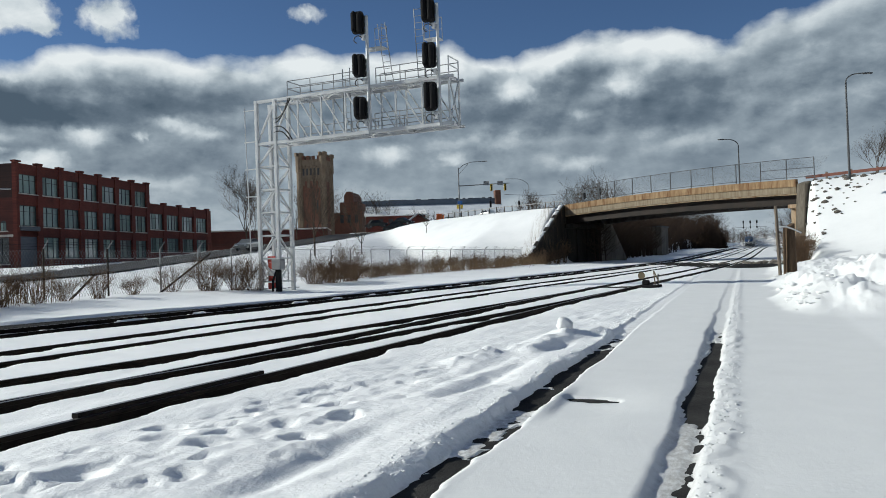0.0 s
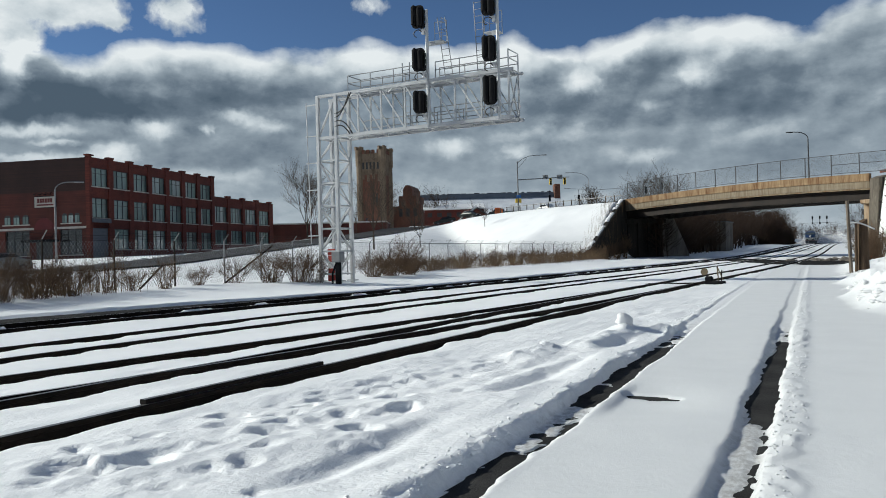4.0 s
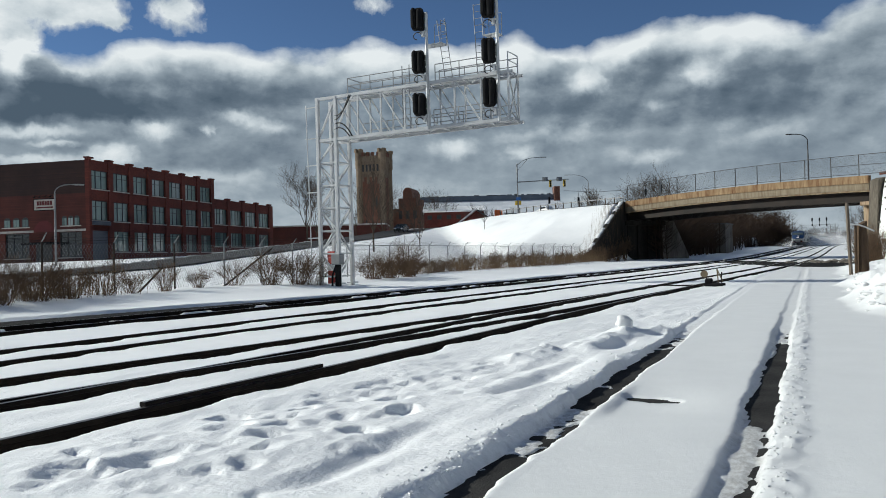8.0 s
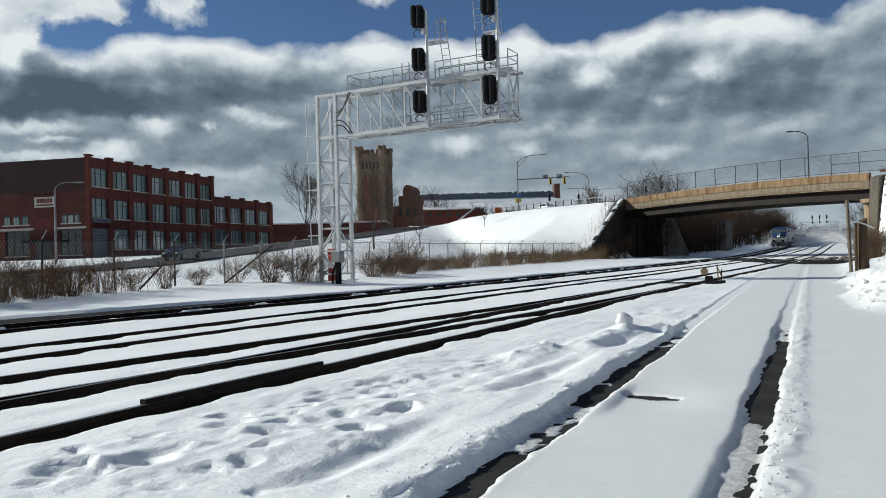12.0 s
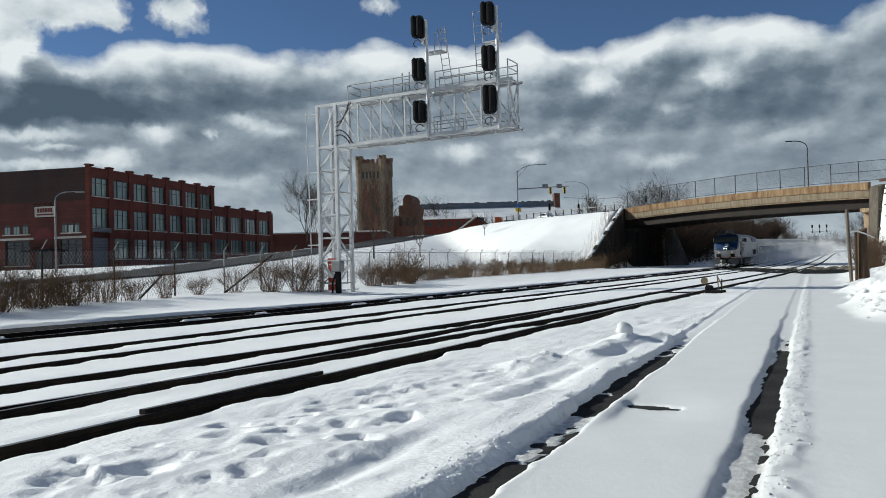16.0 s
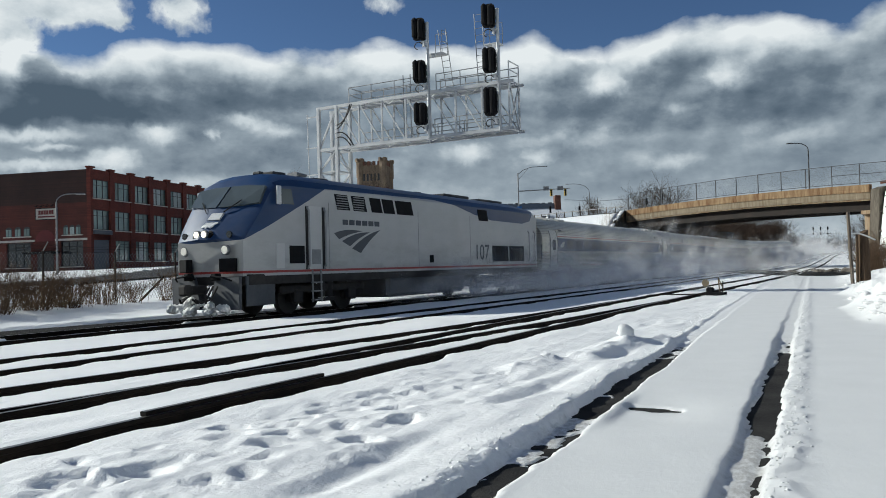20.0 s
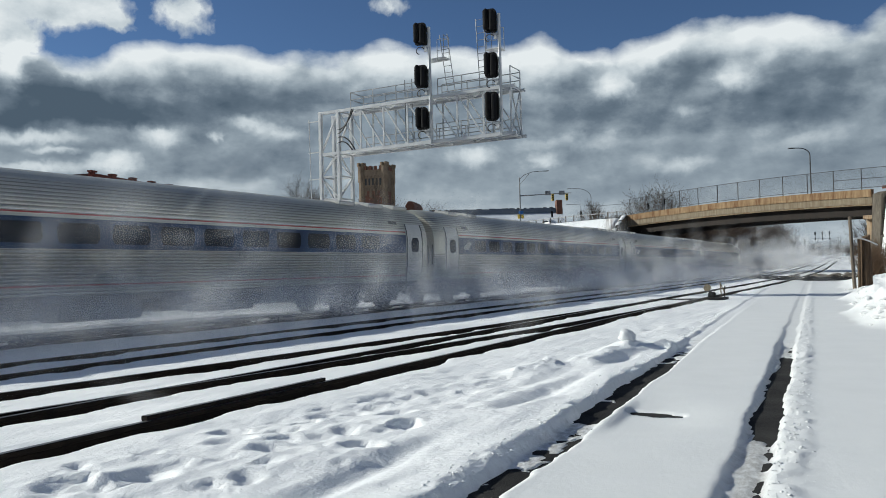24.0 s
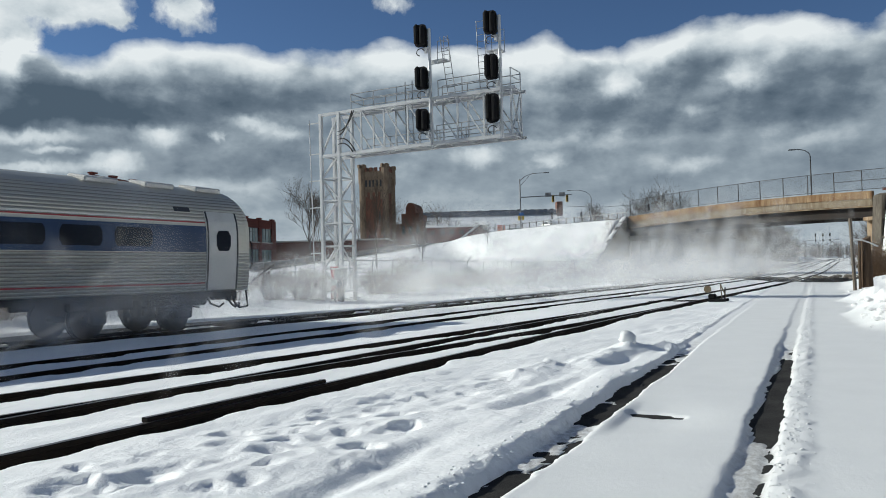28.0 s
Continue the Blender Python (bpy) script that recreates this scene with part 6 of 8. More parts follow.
    # roof gear
    for y, s in ((1.9, (0.3, 0.2, 0.10)), (2.6, (0.5, 0.6, 0.14)), (4.6, (0.6, 0.8, 0.10)), (11.0, (0.9, 0.5, 0.10)), (13.6, (1.6, 2.2, 0.12)), (17.0, (1.5, 2.4, 0.10))):
        bm = bmesh.new()
        box(bm, s, (0.25 if s[0] < 0.7 else 0, y, 4.36 + s[2] / 2 - 0.03), bevel=0.03)
        part("roof_box", bm, ROOF_DARK, body)
    bm = bmesh.new()
    for k, dx in enumerate((-0.12, 0.05, 0.2)):
        cyl(bm, 0.05, 0.4 + 0.06 * k, (dx + 0.3, 3.6, 4.46), Matrix.Rotation(math.pi / 2, 3, "X"), 8, r2=0.09)
    part("horn", bm, STEEL_GREY, body)
    # underframe
    bm = bmesh.new()
    box(bm, (2.9, 20.4, 0.3), (0, 10.4, 1.12))
    part("underframe", bm, UNDER, t)
    bm = bmesh.new()
    box(bm, (2.7, 5.8, 0.85), (0, 10.2, 0.72), bevel=0.12)
    part("fuel_tank", bm, UNDER_BLUE, t)
    for sx in (-1, 1):
        bm = bmesh.new()
        box(bm, (0.05, 1.15, 0.85), (sx * 1.40, 0.68, 0.80))
        part("front_skirt", bm, UNDER_BLUE, t, "dark grey skirt behind the pilot")
    bogie(t, 3.9, 2, 2.75)
    bogie(t, 16.6, 2, 2.75)
    coupler(t, 20.7, 1)
    return t


LAMP_SOFT = glow("ditch_lamp", (0.75, 0.72, 0.64), 0.12)
DOOR_SILVER = surface("silver_door", (0.41, 0.415, 0.41), (0.50, 0.50, 0.49), 1.5, 0.45, bump=0.04)


def coach_profile():
    """Right-hand half of the tubular shell from the sill to the ridge: (x, z, kind); ribs are part of the shape."""
    pts = []

    def shell(z):
        """Half width of the shell at a height."""
        if z < 2.4:
            return 1.58 - 0.10 * ((2.4 - z) / 1.35) ** 2
        return 1.58 * math.sqrt(max(0.0, 1 - ((z - 2.4) / 1.50) ** 2.6)) if z < 3.88 else 0.0
    z = 1.02
    while z < 2.02:
        pts.append((shell(z), z, 0))
        pts.append((shell(z + 0.03) + 0.022, z + 0.03, 0))
        pts.append((shell(z + 0.06), z + 0.06, 0))
        z += 0.077
    pts.append((shell(2.03), 2.03, 0))
    pts.append((shell(2.03) + 0.004, 2.04, 1))
    for z in (2.2, 2.4, 2.6, 2.72):
        pts.append((shell(z) + 0.004, z, 1))
    pts.append((shell(2.73), 2.73, 0))
    z = 2.78
    while z < 3.55:
        pts.append((shell(z), z, 0))
        pts.append((shell(z + 0.04) + 0.014, z + 0.04, 0))
        z += 0.085
    for z in (3.6, 3.7, 3.78, 3.84, 3.87):
        pts.append((shell(z), z, 0))
    pts.append((0.0, 3.9, 0))
    return pts, shell


def build_coach(last=False, cafe=False):
    L = 25.6
    c = tagged(empty("passenger_coach"), "fluted stainless passenger coach with a blue window band", "railway coach", "coaches of the train")
    prof, shell = coach_profile()
    ring_pts = [(x, z, k) for x, z, k in prof] + [(-x, z, k) for x, z, k in prof[-2::-1]]
    bm = bmesh.new()
    ends = []
    for y, s, drop in ((0.0, 0.90, 0.16), (0.22, 0.965, 0.05), (0.6, 1.0, 0.0), (L - 0.6, 1.0, 0.0), (L - 0.22, 0.965, 0.05), (L, 0.90, 0.16)):
        ends.append([bm.verts.new((x * s, y, z - drop * max(0.0, (z - 2.4) / 1.5))) for x, z, k in ring_pts])
    n = len(ring_pts)
    for a, b in zip(ends[:-1], ends[1:]):
        for k in range(n - 1):
            f = bm.faces.new((a[k], a[k + 1], b[k + 1], b[k]))
            if ring_pts[k][2] and ring_pts[k + 1][2] and a is ends[2]:
                f.material_index = 1
        bm.faces.new((a[-1], a[0], b[0], b[-1]))
    bm.faces.new(ends[0])
    bm.faces.new(ends[-1][::-1])
    bmesh.ops.recalc_face_normals(bm, faces=bm.faces)
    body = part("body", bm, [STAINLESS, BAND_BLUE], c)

    def skin(y0, y1, z0, z1, out, sx, steps=3, cut=0.0):
        """A thin panel that follows the curved side."""
        bm = bmesh.new()
        lo, hi = [], []
        for i in range(steps + 1):
            z = z0 + (z1 - z0) * i / steps
            e = cut if i in (0, steps) else 0.0
            x = sx * (shell(z) + out)
            lo.append((bm.verts.new((x, y0 + e, z)), bm.verts.new((x, y1 - e, z))))
            hi.append((bm.verts.new((x - sx * 0.03, y0 + e, z)), bm.verts.new((x - sx * 0.03, y1 - e, z))))
        for i in range(steps):
            bm.faces.new((lo[i][0], lo[i][1], lo[i + 1][1], lo[i + 1][0]))
            bm.faces.new((lo[i][0], lo[i + 1][0], hi[i + 1][0], hi[i][0]))
            bm.faces.new((lo[i][1], hi[i][1], hi[i + 1][1], lo[i + 1][1]))
        bm.faces.new((lo[0][0], hi[0][0], hi[0][1], lo[0][1]))
        bm.faces.new((lo[-1][0], lo[-1][1], hi[-1][1], hi[-1][0]))
        bmesh.ops.recalc_face_normals(bm, faces=bm.faces)
        return bm

    for sx in (-1, 1):
        for z, h, mat in ((2.80, 0.035, RED_LINE), (2.86, 0.02, WHITE_PAINT), (1.22, 0.035, RED_LINE)):
            part("stripe", skin(1.75, L - 1.75, z, z + h, 0.02, sx, 1), mat, body)
        for k in range(14 if not cafe else 9):
            if k in (6,) and cafe:
                continue
            y0 = 3.2 + k * (19.3 / (14 if not cafe else 9))
            win = part("window", skin(y0 - 0.05, y0 + 1.10, 2.12, 2.66, 0.008, sx, 4, 0.08), BAND_BLUE, body)
            part("pane", skin(y0, y0 + 1.05, 2.16, 2.62, 0.017, sx, 4, 0.07), TRAIN_GLASS, win)
        for y0 in (0.62, L - 1.72):
            door = part("vestibule_door", skin(y0, y0 + 1.1, 1.06, 3.12, 0.03, sx, 8), DOOR_STEEL, body, "plain steel vestibule door")
            part("door_window", skin(y0 + 0.33, y0 + 0.83, 2.08, 2.62, 0.04, sx, 4, 0.08), TRAIN_GLASS, door)
            for yy in (y0 + 0.02, y0 + 1.06):
                part("door_seal", skin(yy, yy + 0.05, 1.06, 3.12, 0.04, sx, 8), FRAME_DARK, door)
            part("vent_panel", skin(y0 + (1.6 if y0 < 5 else -0.95), y0 + (2.1 if y0 < 5 else -0.45), 3.08, 3.2, 0.02, sx, 1), FRAME_DARK, body)
        bm = bmesh.new()
        for k in range(3):
            f = Matrix(((0, 0, sx, sx * 1.588), (1, 0, 0, 2.15 + 0.15 * k), (0, 1, 0, 2.2), (0, 0, 0, 1)))
            prism(bm, [(0.0, 0.1), (0.12, 0.0), (0.62 - 0.1 * k, 0.33), (0.4 - 0.1 * k, 0.33)], 0.012, f)
        bmesh.ops.recalc_face_normals(bm, faces=bm.faces)
        part("emblem", bm, WHITE_PAINT, body, "small pale emblem of swept stripes")
    # ends: diaphragm and buffer beams
    for y, d in ((0.0, -1), (L, 1)):
        bm = bmesh.new()
        for sx in (-1, 1):
            box(bm, (0.14, 0.3, 2.3), (sx * 0.58, y + d * 0.14, 2.25), bevel=0.03)
        box(bm, (1.3, 0.3, 0.16), (0, y + d * 0.14, 3.42), bevel=0.03)
        box(bm, (1.04, 0.06, 2.1), (0, y + d * 0.04, 2.2))
        part("diaphragm", bm, CABLE, body, "black rubber gangway diaphragm")
        coupler(c, y, d)
        for sx in (-1, 1):
            bm = bmesh.new()
            tube(bm, [(sx * 1.2, y + d * 0.05, 1.0), (sx * 1.2, y + d * 0.12, 0.55), (sx * 0.8, y + d * 0.15, 0.5)], 0.025, 5)
            part("end_step", bm, BLACK, body)
            bm = bmesh.new()
            tube(bm, [(sx * 1.38, y + d * 0.03, 2.4), (sx * 1.4, y + d * 0.12, 2.3), (sx * 1.4, y + d * 0.12, 1.7), (sx * 1.38, y + d * 0.03, 1.6)], 0.02, 5)
            part("end_rail", bm, BLACK, body)
    # roof hatches
    for y in (2.6, 4.3, L - 4.3, L - 2.6, L - 1.0):
        bm = bmesh.new()
        box(bm, (0.7, 0.9, 0.14), (0.55, y, 3.83), Matrix.Rotation(0.18, 3, "Y"), bevel=0.03)
        part("roof_hatch", bm, DOOR_STEEL, body)
    # underframe boxes
    bm = bmesh.new()
    box(bm, (2.6, L - 1.2, 0.25), (0, L / 2, 0.98))
    part("underframe", bm, UNDER, c)
    r = random.Random(11)
    for y0, ln, h in ((6.8, 1.6, 0.5), (8.8, 1.1, 0.42), (10.3, 2.2, 0.52), (13.0, 0.9, 0.35), (14.4, 1.9, 0.5), (16.8, 1.2, 0.4)):
        for sx in (-1, 1):
            bm = bmesh.new()
            box(bm, (0.8, ln, h), (sx * 0.9, y0 + ln / 2, 0.88 - h / 2 + 0.05), bevel=0.04)
            part("equipment_box", bm, UNDER, c)
    bogie(c, 3.4, 2, 2.55, 0.46)
    bogie(c, L - 3.4, 2, 2.55, 0.46)
    return c


LOCO = build_loco()
COACHES = [build_coach()]
for _ in range(5):
    COACHES.append(copy_thing(COACHES[0], Matrix.Identity(4)))

# Place of the locomotive's nose along the line over time.
FRONT = [(0, 336.0), (4, 285.0), (8, 232.0), (10, 205.0), (12, 177.0), (14, 144.0), (16, 105.8), (17, 84.6), (18, 62.6), (19, 39.8), (20, 16.6), (21, -6.4), (22, -28.9),
         (23, -51.0), (24, -72.9), (25, -94.6), (26, -116.5), (27, -138.6), (28, -160.8)]


def nose_at(t):
    """Smooth place of the nose at t seconds."""
    f = FRONT
    i = max(k for k in range(len(f) - 1) if f[k][0] <= t)
    (t0, a), (t1, b) = f[i], f[i + 1]
    ma = (f[i + 1][1] - f[i - 1][1]) / (f[i + 1][0] - f[i - 1][0]) if i else (b - a) / (t1 - t0)
    mb = (f[i + 2][1] - a) / (f[i + 2][0] - t0) if i + 2 < len(f) else (b - a) / (t1 - t0)
    h = t1 - t0
    s = (t - t0) / h
    return (2 * s ** 3 - 3 * s * s + 1) * a + (s ** 3 - 2 * s * s + s) * h * ma + (3 * s * s - 2 * s ** 3) * b + (s ** 3 - s * s) * h * mb


def on_line(y0, y1):
    """Pose of a vehicle whose pivots stand on the far track at y0 and y1."""
    a = Vector((float(far_track(y0)), y0, 0.06 + float(far_rise(np.float64(y0)))))
    b = Vector((float(far_track(y1)), y1, 0.06 + float(far_rise(np.float64(y1)))))
    d = (b - a).normalized()
    x = d.cross(Vector((0, 0, 1))).normalized()
    m = Matrix((x, d, x.cross(d))).transposed().to_4x4()
    return a, d, m


def vehicle_pose(y, pivot, spread):
    a, d, m = on_line(y + pivot, y + pivot + spread)
    m.translation = a - d * pivot
    return m

# ---------------------------------------------------------------- street
def build_street():
    bm = bmesh.new()
    rows = []
    for i, (x, y, z) in enumerate(STREET_LINE):
        a = STREET_LINE[max(i - 1, 0)][:2]
        b = STREET_LINE[min(i + 1, len(STREET_LINE) - 1)][:2]
        d = (b - a) / np.linalg.norm(b - a)
        n = np.array([-d[1], d[0]])                     # to the far side
        rows.append([bm.verts.new((x + n[0] * o, y + n[1] * o, max(float(terrain(np.array([x + n[0] * o]), np.array([y + n[1] * o]))[0]), z) + 0.24)) for o in (0.6, 3.2, 6.0, 8.6)])
    for p, q in zip(rows[:-1], rows[1:]):
        for k in range(3):
            bm.faces.new((p[k], q[k], q[k + 1], p[k + 1]))
    bmesh.ops.recalc_face_normals(bm, faces=bm.faces)
    tagged(smooth(mesh_object("street", bm, WET_ROAD)), "grey salted asphalt street climbing to the bridge", "road", kind="structure")
    # ploughed snow along its far kerb
    bm = bmesh.new()
    r = random.Random(5)
    for i in range(10, 46):
        x, y, z = STREET_LINE[i]
        a, b = STREET_LINE[i - 1][:2], STREET_LINE[i + 1][:2]
        d = (b - a) / np.linalg.norm(b - a)
        for j in range(9):
            o = r.uniform(8.5, 10.2)
            s = r.uniform(-1.5, 1.5)
            px_, py_ = x - d[1] * o + d[0] * s, y + d[0] * o + d[1] * s
            zz = float(terrain(np.array([px_]), np.array([py_]))[0])
            v = bmesh.ops.create_icosphere(bm, subdivisions=2, radius=r.uniform(0.12, 0.30))["verts"]
            bmesh.ops.scale(bm, vec=(1.5, 1.5, r.uniform(0.4, 0.8)), verts=v)
            for q in v:
                q.co += Vector((0.12 * math.sin(9 * q.co.y + i), 0.12 * math.sin(8 * q.co.x + j), 0.1 * math.sin(11 * q.co.x * q.co.y)))
            bmesh.ops.translate(bm, vec=(px_, py_, zz + 0.12), verts=v)
    tagged(smooth(mesh_object("snow_bank", bm, DIRTY_SNOW)), "ploughed grey snow heaped along the kerb", "snow bank", kind="stuff")


DIRTY_SNOW = surface("dirty_snow", (0.13, 0.13, 0.135), (0.45, 0.455, 0.46), 0.7, 0.8, bump=0.5, dist=0.05, fine=5)
build_street()


def land(x, y):
    return float(terrain(np.array([float(x)]), np.array([float(y)]))[0] + relief(np.array([float(x)]), np.array([float(y)]))[0])

# ---------------------------------------------------------------- chain-link fence by the track
def build_fence():
    ys = [24.5 + 3.13 * k for k in range(-10, 22)]
    line = np.array([(float(np.interp(y, FENCE_LINE[:, 1], FENCE_LINE[:, 0])), y, 0.0) for y in ys])
    f = tagged(empty("chain_link_fence"), "rusty chain-link fence with slanted barbed-wire arms beside the track", "fence")
    tops = []
    for i, (x, y, _) in enumerate(line):
        z = land(x, y)
        tops.append(Vector((x, y, z + 2.0)))
        bm = bmesh.new()
        bar(bm, (x, y, z - 0.3), (x, y, z + 2.0), 0.04, 6)
        post = part("post", bm, STEEL_GREY if i > 10 else RUST_STEEL, f)
        bm = bmesh.new()
        bar(bm, (x, y, z + 1.98), (x + 0.3, y, z + 2.32), 0.022, 5)
        part("arm", bm, STEEL_GREY, post)
    wires = bmesh.new()
    for k, (a, b) in enumerate(zip(tops[:-1], tops[1:])):
        if k > 13:
            bm = bmesh.new()
            bar(bm, a, b, 0.026, 5)
            part("top_rail", bm, STEEL_GREY, f)
        for h, dx in ((0.1, 0.06), (0.2, 0.17), (0.3, 0.28)):
            sag = Vector((dx, 0, h - 0.05 * ((k * 7) % 3)))
            mid = (a + b) / 2 + sag - Vector((0, 0, 0.06))
            tube(wires, [a + sag, mid, b + sag], 0.006, 3)
    tagged(part("barbed_wire", wires, RUST_STEEL, f), kind="stuff")
    bm = bmesh.new()
    for a, b in zip(tops[:-1], tops[1:]):
        d = b - a
        n = max(1, int(d.length / 0.14))
        for i in range(n):
            p = a + d * (i / n)
            for s in (-1, 1):
                q = p + d.normalized() * (s * 1.1)
                bar(bm, p - Vector((0, 0, 0.05)), (q.x, q.y, p.z - 1.95), 0.0045, 3)
    tagged(part("wire_mesh", bm, STEEL_GREY, f), kind="stuff")
    # fallen braces that lean on the fence
    for name, a, b in (("fallen_rail", (-26.2, 26.5, 0.05), (-26.55, 30.85, 2.1)), ("fallen_rail", (-26.2, 21.9, 0.05), (-26.5, 23.7, 1.25))):
        bm = bmesh.new()
        bar(bm, a, b, 0.045, 6)
        tagged(mesh_object(name, bm, RUST_STEEL), "dark steel rail leaning against the fence", "rail")


build_fence()

# ---------------------------------------------------------------- plants
def twig(bm, a, d, length, r, rg, depth, bend=0.25, spread=0.7, kids=3):
    """A tapering branch of a few bent pieces that forks."""
    p = Vector(a)
    d = Vector(d).normalized()
    n = 3 if depth > 1 else 2
    for i in range(n):
        q = p + d * (length / n)
        bar(bm, p, q, r * (1 - 0.55 * i / n), 5 if depth > 2 else (4 if depth > 1 else 3), r * (1 - 0.55 * (i + 1) / n))
        if depth > 0 and (i > 0 or depth < 3):
            for _ in range(kids if i == n - 1 else max(1, kids - 1)):
                e = (d + Vector((rg.uniform(-1, 1), rg.uniform(-1, 1), rg.uniform(-0.35, 0.75))) * spread).normalized()
                twig(bm, q, e, length * rg.uniform(0.5, 0.78), r * 0.48, rg, depth - 1, bend, spread, kids)
        d = (d + Vector((rg.uniform(-bend, bend), rg.uniform(-bend, bend), rg.uniform(-0.05, bend)))).normalized()
        p = q


def bare_tree(x, y, z, height, seed, label, depth=4, kids=3, spread=0.75, lean=0.0):
    rg = random.Random(seed)
    t = tagged(empty("bare_tree", pose(x, y, z)), label, "tree", "leafless trees")
    bm = bmesh.new()
    h0 = height * 0.28
    bar(bm, (0, 0, -0.3), (lean * h0, 0, h0), height * 0.013, 7, height * 0.010)
    part("trunk", bm, BARK, t)
    bm = bmesh.new()
    for k in range(4):
        a = 2 * math.pi * k / 4 + rg.uniform(-0.5, 0.5)
        twig(bm, (lean * h0, 0, h0 * rg.uniform(0.8, 1.0)), (math.cos(a) * 0.7, math.sin(a) * 0.7, 1.0), height * 0.32, height * 0.0065, rg, depth - 1, 0.22, spread, kids)
    twig(bm, (lean * h0, 0, h0), (0, 0, 1), height * 0.36, height * 0.008, rg, depth - 1, 0.2, spread, kids)
    part("crown", bm, BARK, t, "bare branching crown")
    return t


def shrub(x, y, h, w, seed, stems=70):
    """A dry bush of thin arching stems that fork into finer twigs."""
    rg = random.Random(seed)
    bm = bmesh.new()
    thick = 0.005 + 0.0010 * h + 0.00008 * max(y - 30, 0)
    for _ in range(stems):
        a, s = rg.uniform(0, 6.283), rg.random() ** 0.8
        base = Vector((0.22 * w * s * math.cos(a), 0.22 * w * s * math.sin(a), -0.12))
        a += rg.uniform(-0.9, 0.9)
        tilt = 1.15 * rg.random() ** 0.6
        long_ = rg.uniform(0.55, 1.0)
        top = base + Vector((0.62 * w * long_ * math.sin(tilt) * math.cos(a), 0.62 * w * long_ * math.sin(tilt) * math.sin(a), h * long_ * (0.25 + 0.75 * math.cos(tilt))))
        mid = base.lerp(top, 0.5) + Vector((rg.uniform(-0.05, 0.05), rg.uniform(-0.05, 0.05), 0.10 * h))
        bar(bm, base, mid, thick, 3, thick * 0.75)
        bar(bm, mid, top, thick * 0.75, 3, thick * 0.35)
        for _ in range(6):
            p = mid.lerp(top, rg.uniform(0.0, 0.9))
            d = (top - mid).normalized() + Vector((rg.uniform(-1, 1), rg.uniform(-1, 1), rg.uniform(-0.4, 0.5)))
            q = p + d * rg.uniform(0.10, 0.24) * (0.5 + 0.35 * h)
            bar(bm, p, q, thick * 0.45, 3, thick * 0.3)
            e = q + Vector((rg.uniform(-0.12, 0.12), rg.uniform(-0.12, 0.12), rg.uniform(0.02, 0.16)))
            bar(bm, p.lerp(q, 0.6), e, thick * 0.4, 3, thick * 0.25)
    ob = mesh_object("dry_shrub", bm, TWIG)
    ob.matrix_world = pose(x, y, land(x, y))
    return tagged(ob, "dry brown shrub standing in snow by the fence" if h < 2.5 else "tall dry brown shrub by the fence", "shrub", "shrubs along the fence")


SHRUBS = [(-24.3, 13.4, 1.7, 1.9), (-23.6, 14.6, 1.8, 2.0), (-24.0, 16.2, 1.7, 2.0), (-24.4, 17.6, 1.5, 1.7), (-24.2, 11.8, 1.8, 2.0), (-24.0, 10.0, 1.8, 2.0), (-24.6, 19.4, 1.9, 1.5),
          (-24.9, 20.8, 1.1, 1.0), (-25.3, 22.8, 1.6, 1.1), (-25.9, 25.2, 1.0, 1.0), (-26.0, 27.6, 1.5, 1.4), (-24.4, 28.3, 1.9, 1.9), (-23.6, 29.3, 1.9, 1.9), (-22.9, 29.6, 1.6, 1.5),
          (-24.2, 36.6, 1.7, 1.9), (-24.0, 38.0, 1.8, 2.0), (-23.9, 39.9, 1.7, 1.9), (-25.0, 42.0, 1.3, 1.4)]
for i, (x, y, h, w) in enumerate(SHRUBS):
    shrub(x, y, h, w, 100 + i, 150 if w > 1.6 else 70)
rg = random.Random(77)
for i in range(34):
    y = 43 + 48 * (i / 33) + rg.uniform(-0.6, 0.6)
    shrub(-27.2 - 1.6 * step(45, 60, np.float64(y)) + rg.uniform(-0.9, 0.9), y, rg.uniform(0.9, 1.9), rg.uniform(1.3, 2.2), 300 + i, 65)
shrub(-28.5, 47.5, 3.0, 2.2, 401, 80)
for i, (x, y, h) in enumerate(((-29.2, 106, 4.0), (-29.0, 102, 3.2), (-28.8, 97, 2.6), (-28.7, 93, 2.4), (-28.9, 89.5, 2.2))):
    shrub(x, y, h, 2.4, 420 + i, 90)
for i in range(9):
    shrub(0.4 + rg.uniform(-1.2, 1.0), 66 + 2.2 * i, rg.uniform(1.2, 3.4), 2.0, 440 + i, 80)



def dry_grass(name, places, seed, label):
    """Standing dead grass: single bent blades."""
    g = np.random.default_rng(seed)
    bm = bmesh.new()
    for x, y, w, h, count in places:
        for _ in range(count):
            px_, py_ = x + g.normal(0, w), y + g.normal(0, w * 1.6)
            z = land(px_, py_) if _ % 6 == 0 else z
            p = Vector((px_, py_, z - 0.05))
            q = p + Vector((g.normal(0, 0.10), g.normal(0, 0.10), h * g.uniform(0.4, 1.0)))
            m = p.lerp(q, 0.6) + Vector((g.normal(0, 0.02), g.normal(0, 0.02), 0.05))
            bar(bm, p, m, 0.007, 3, 0.006)
            bar(bm, m, q, 0.006, 3, 0.003)
    return tagged(mesh_object(name, bm, STRAW), label, "dry grass", kind="stuff")


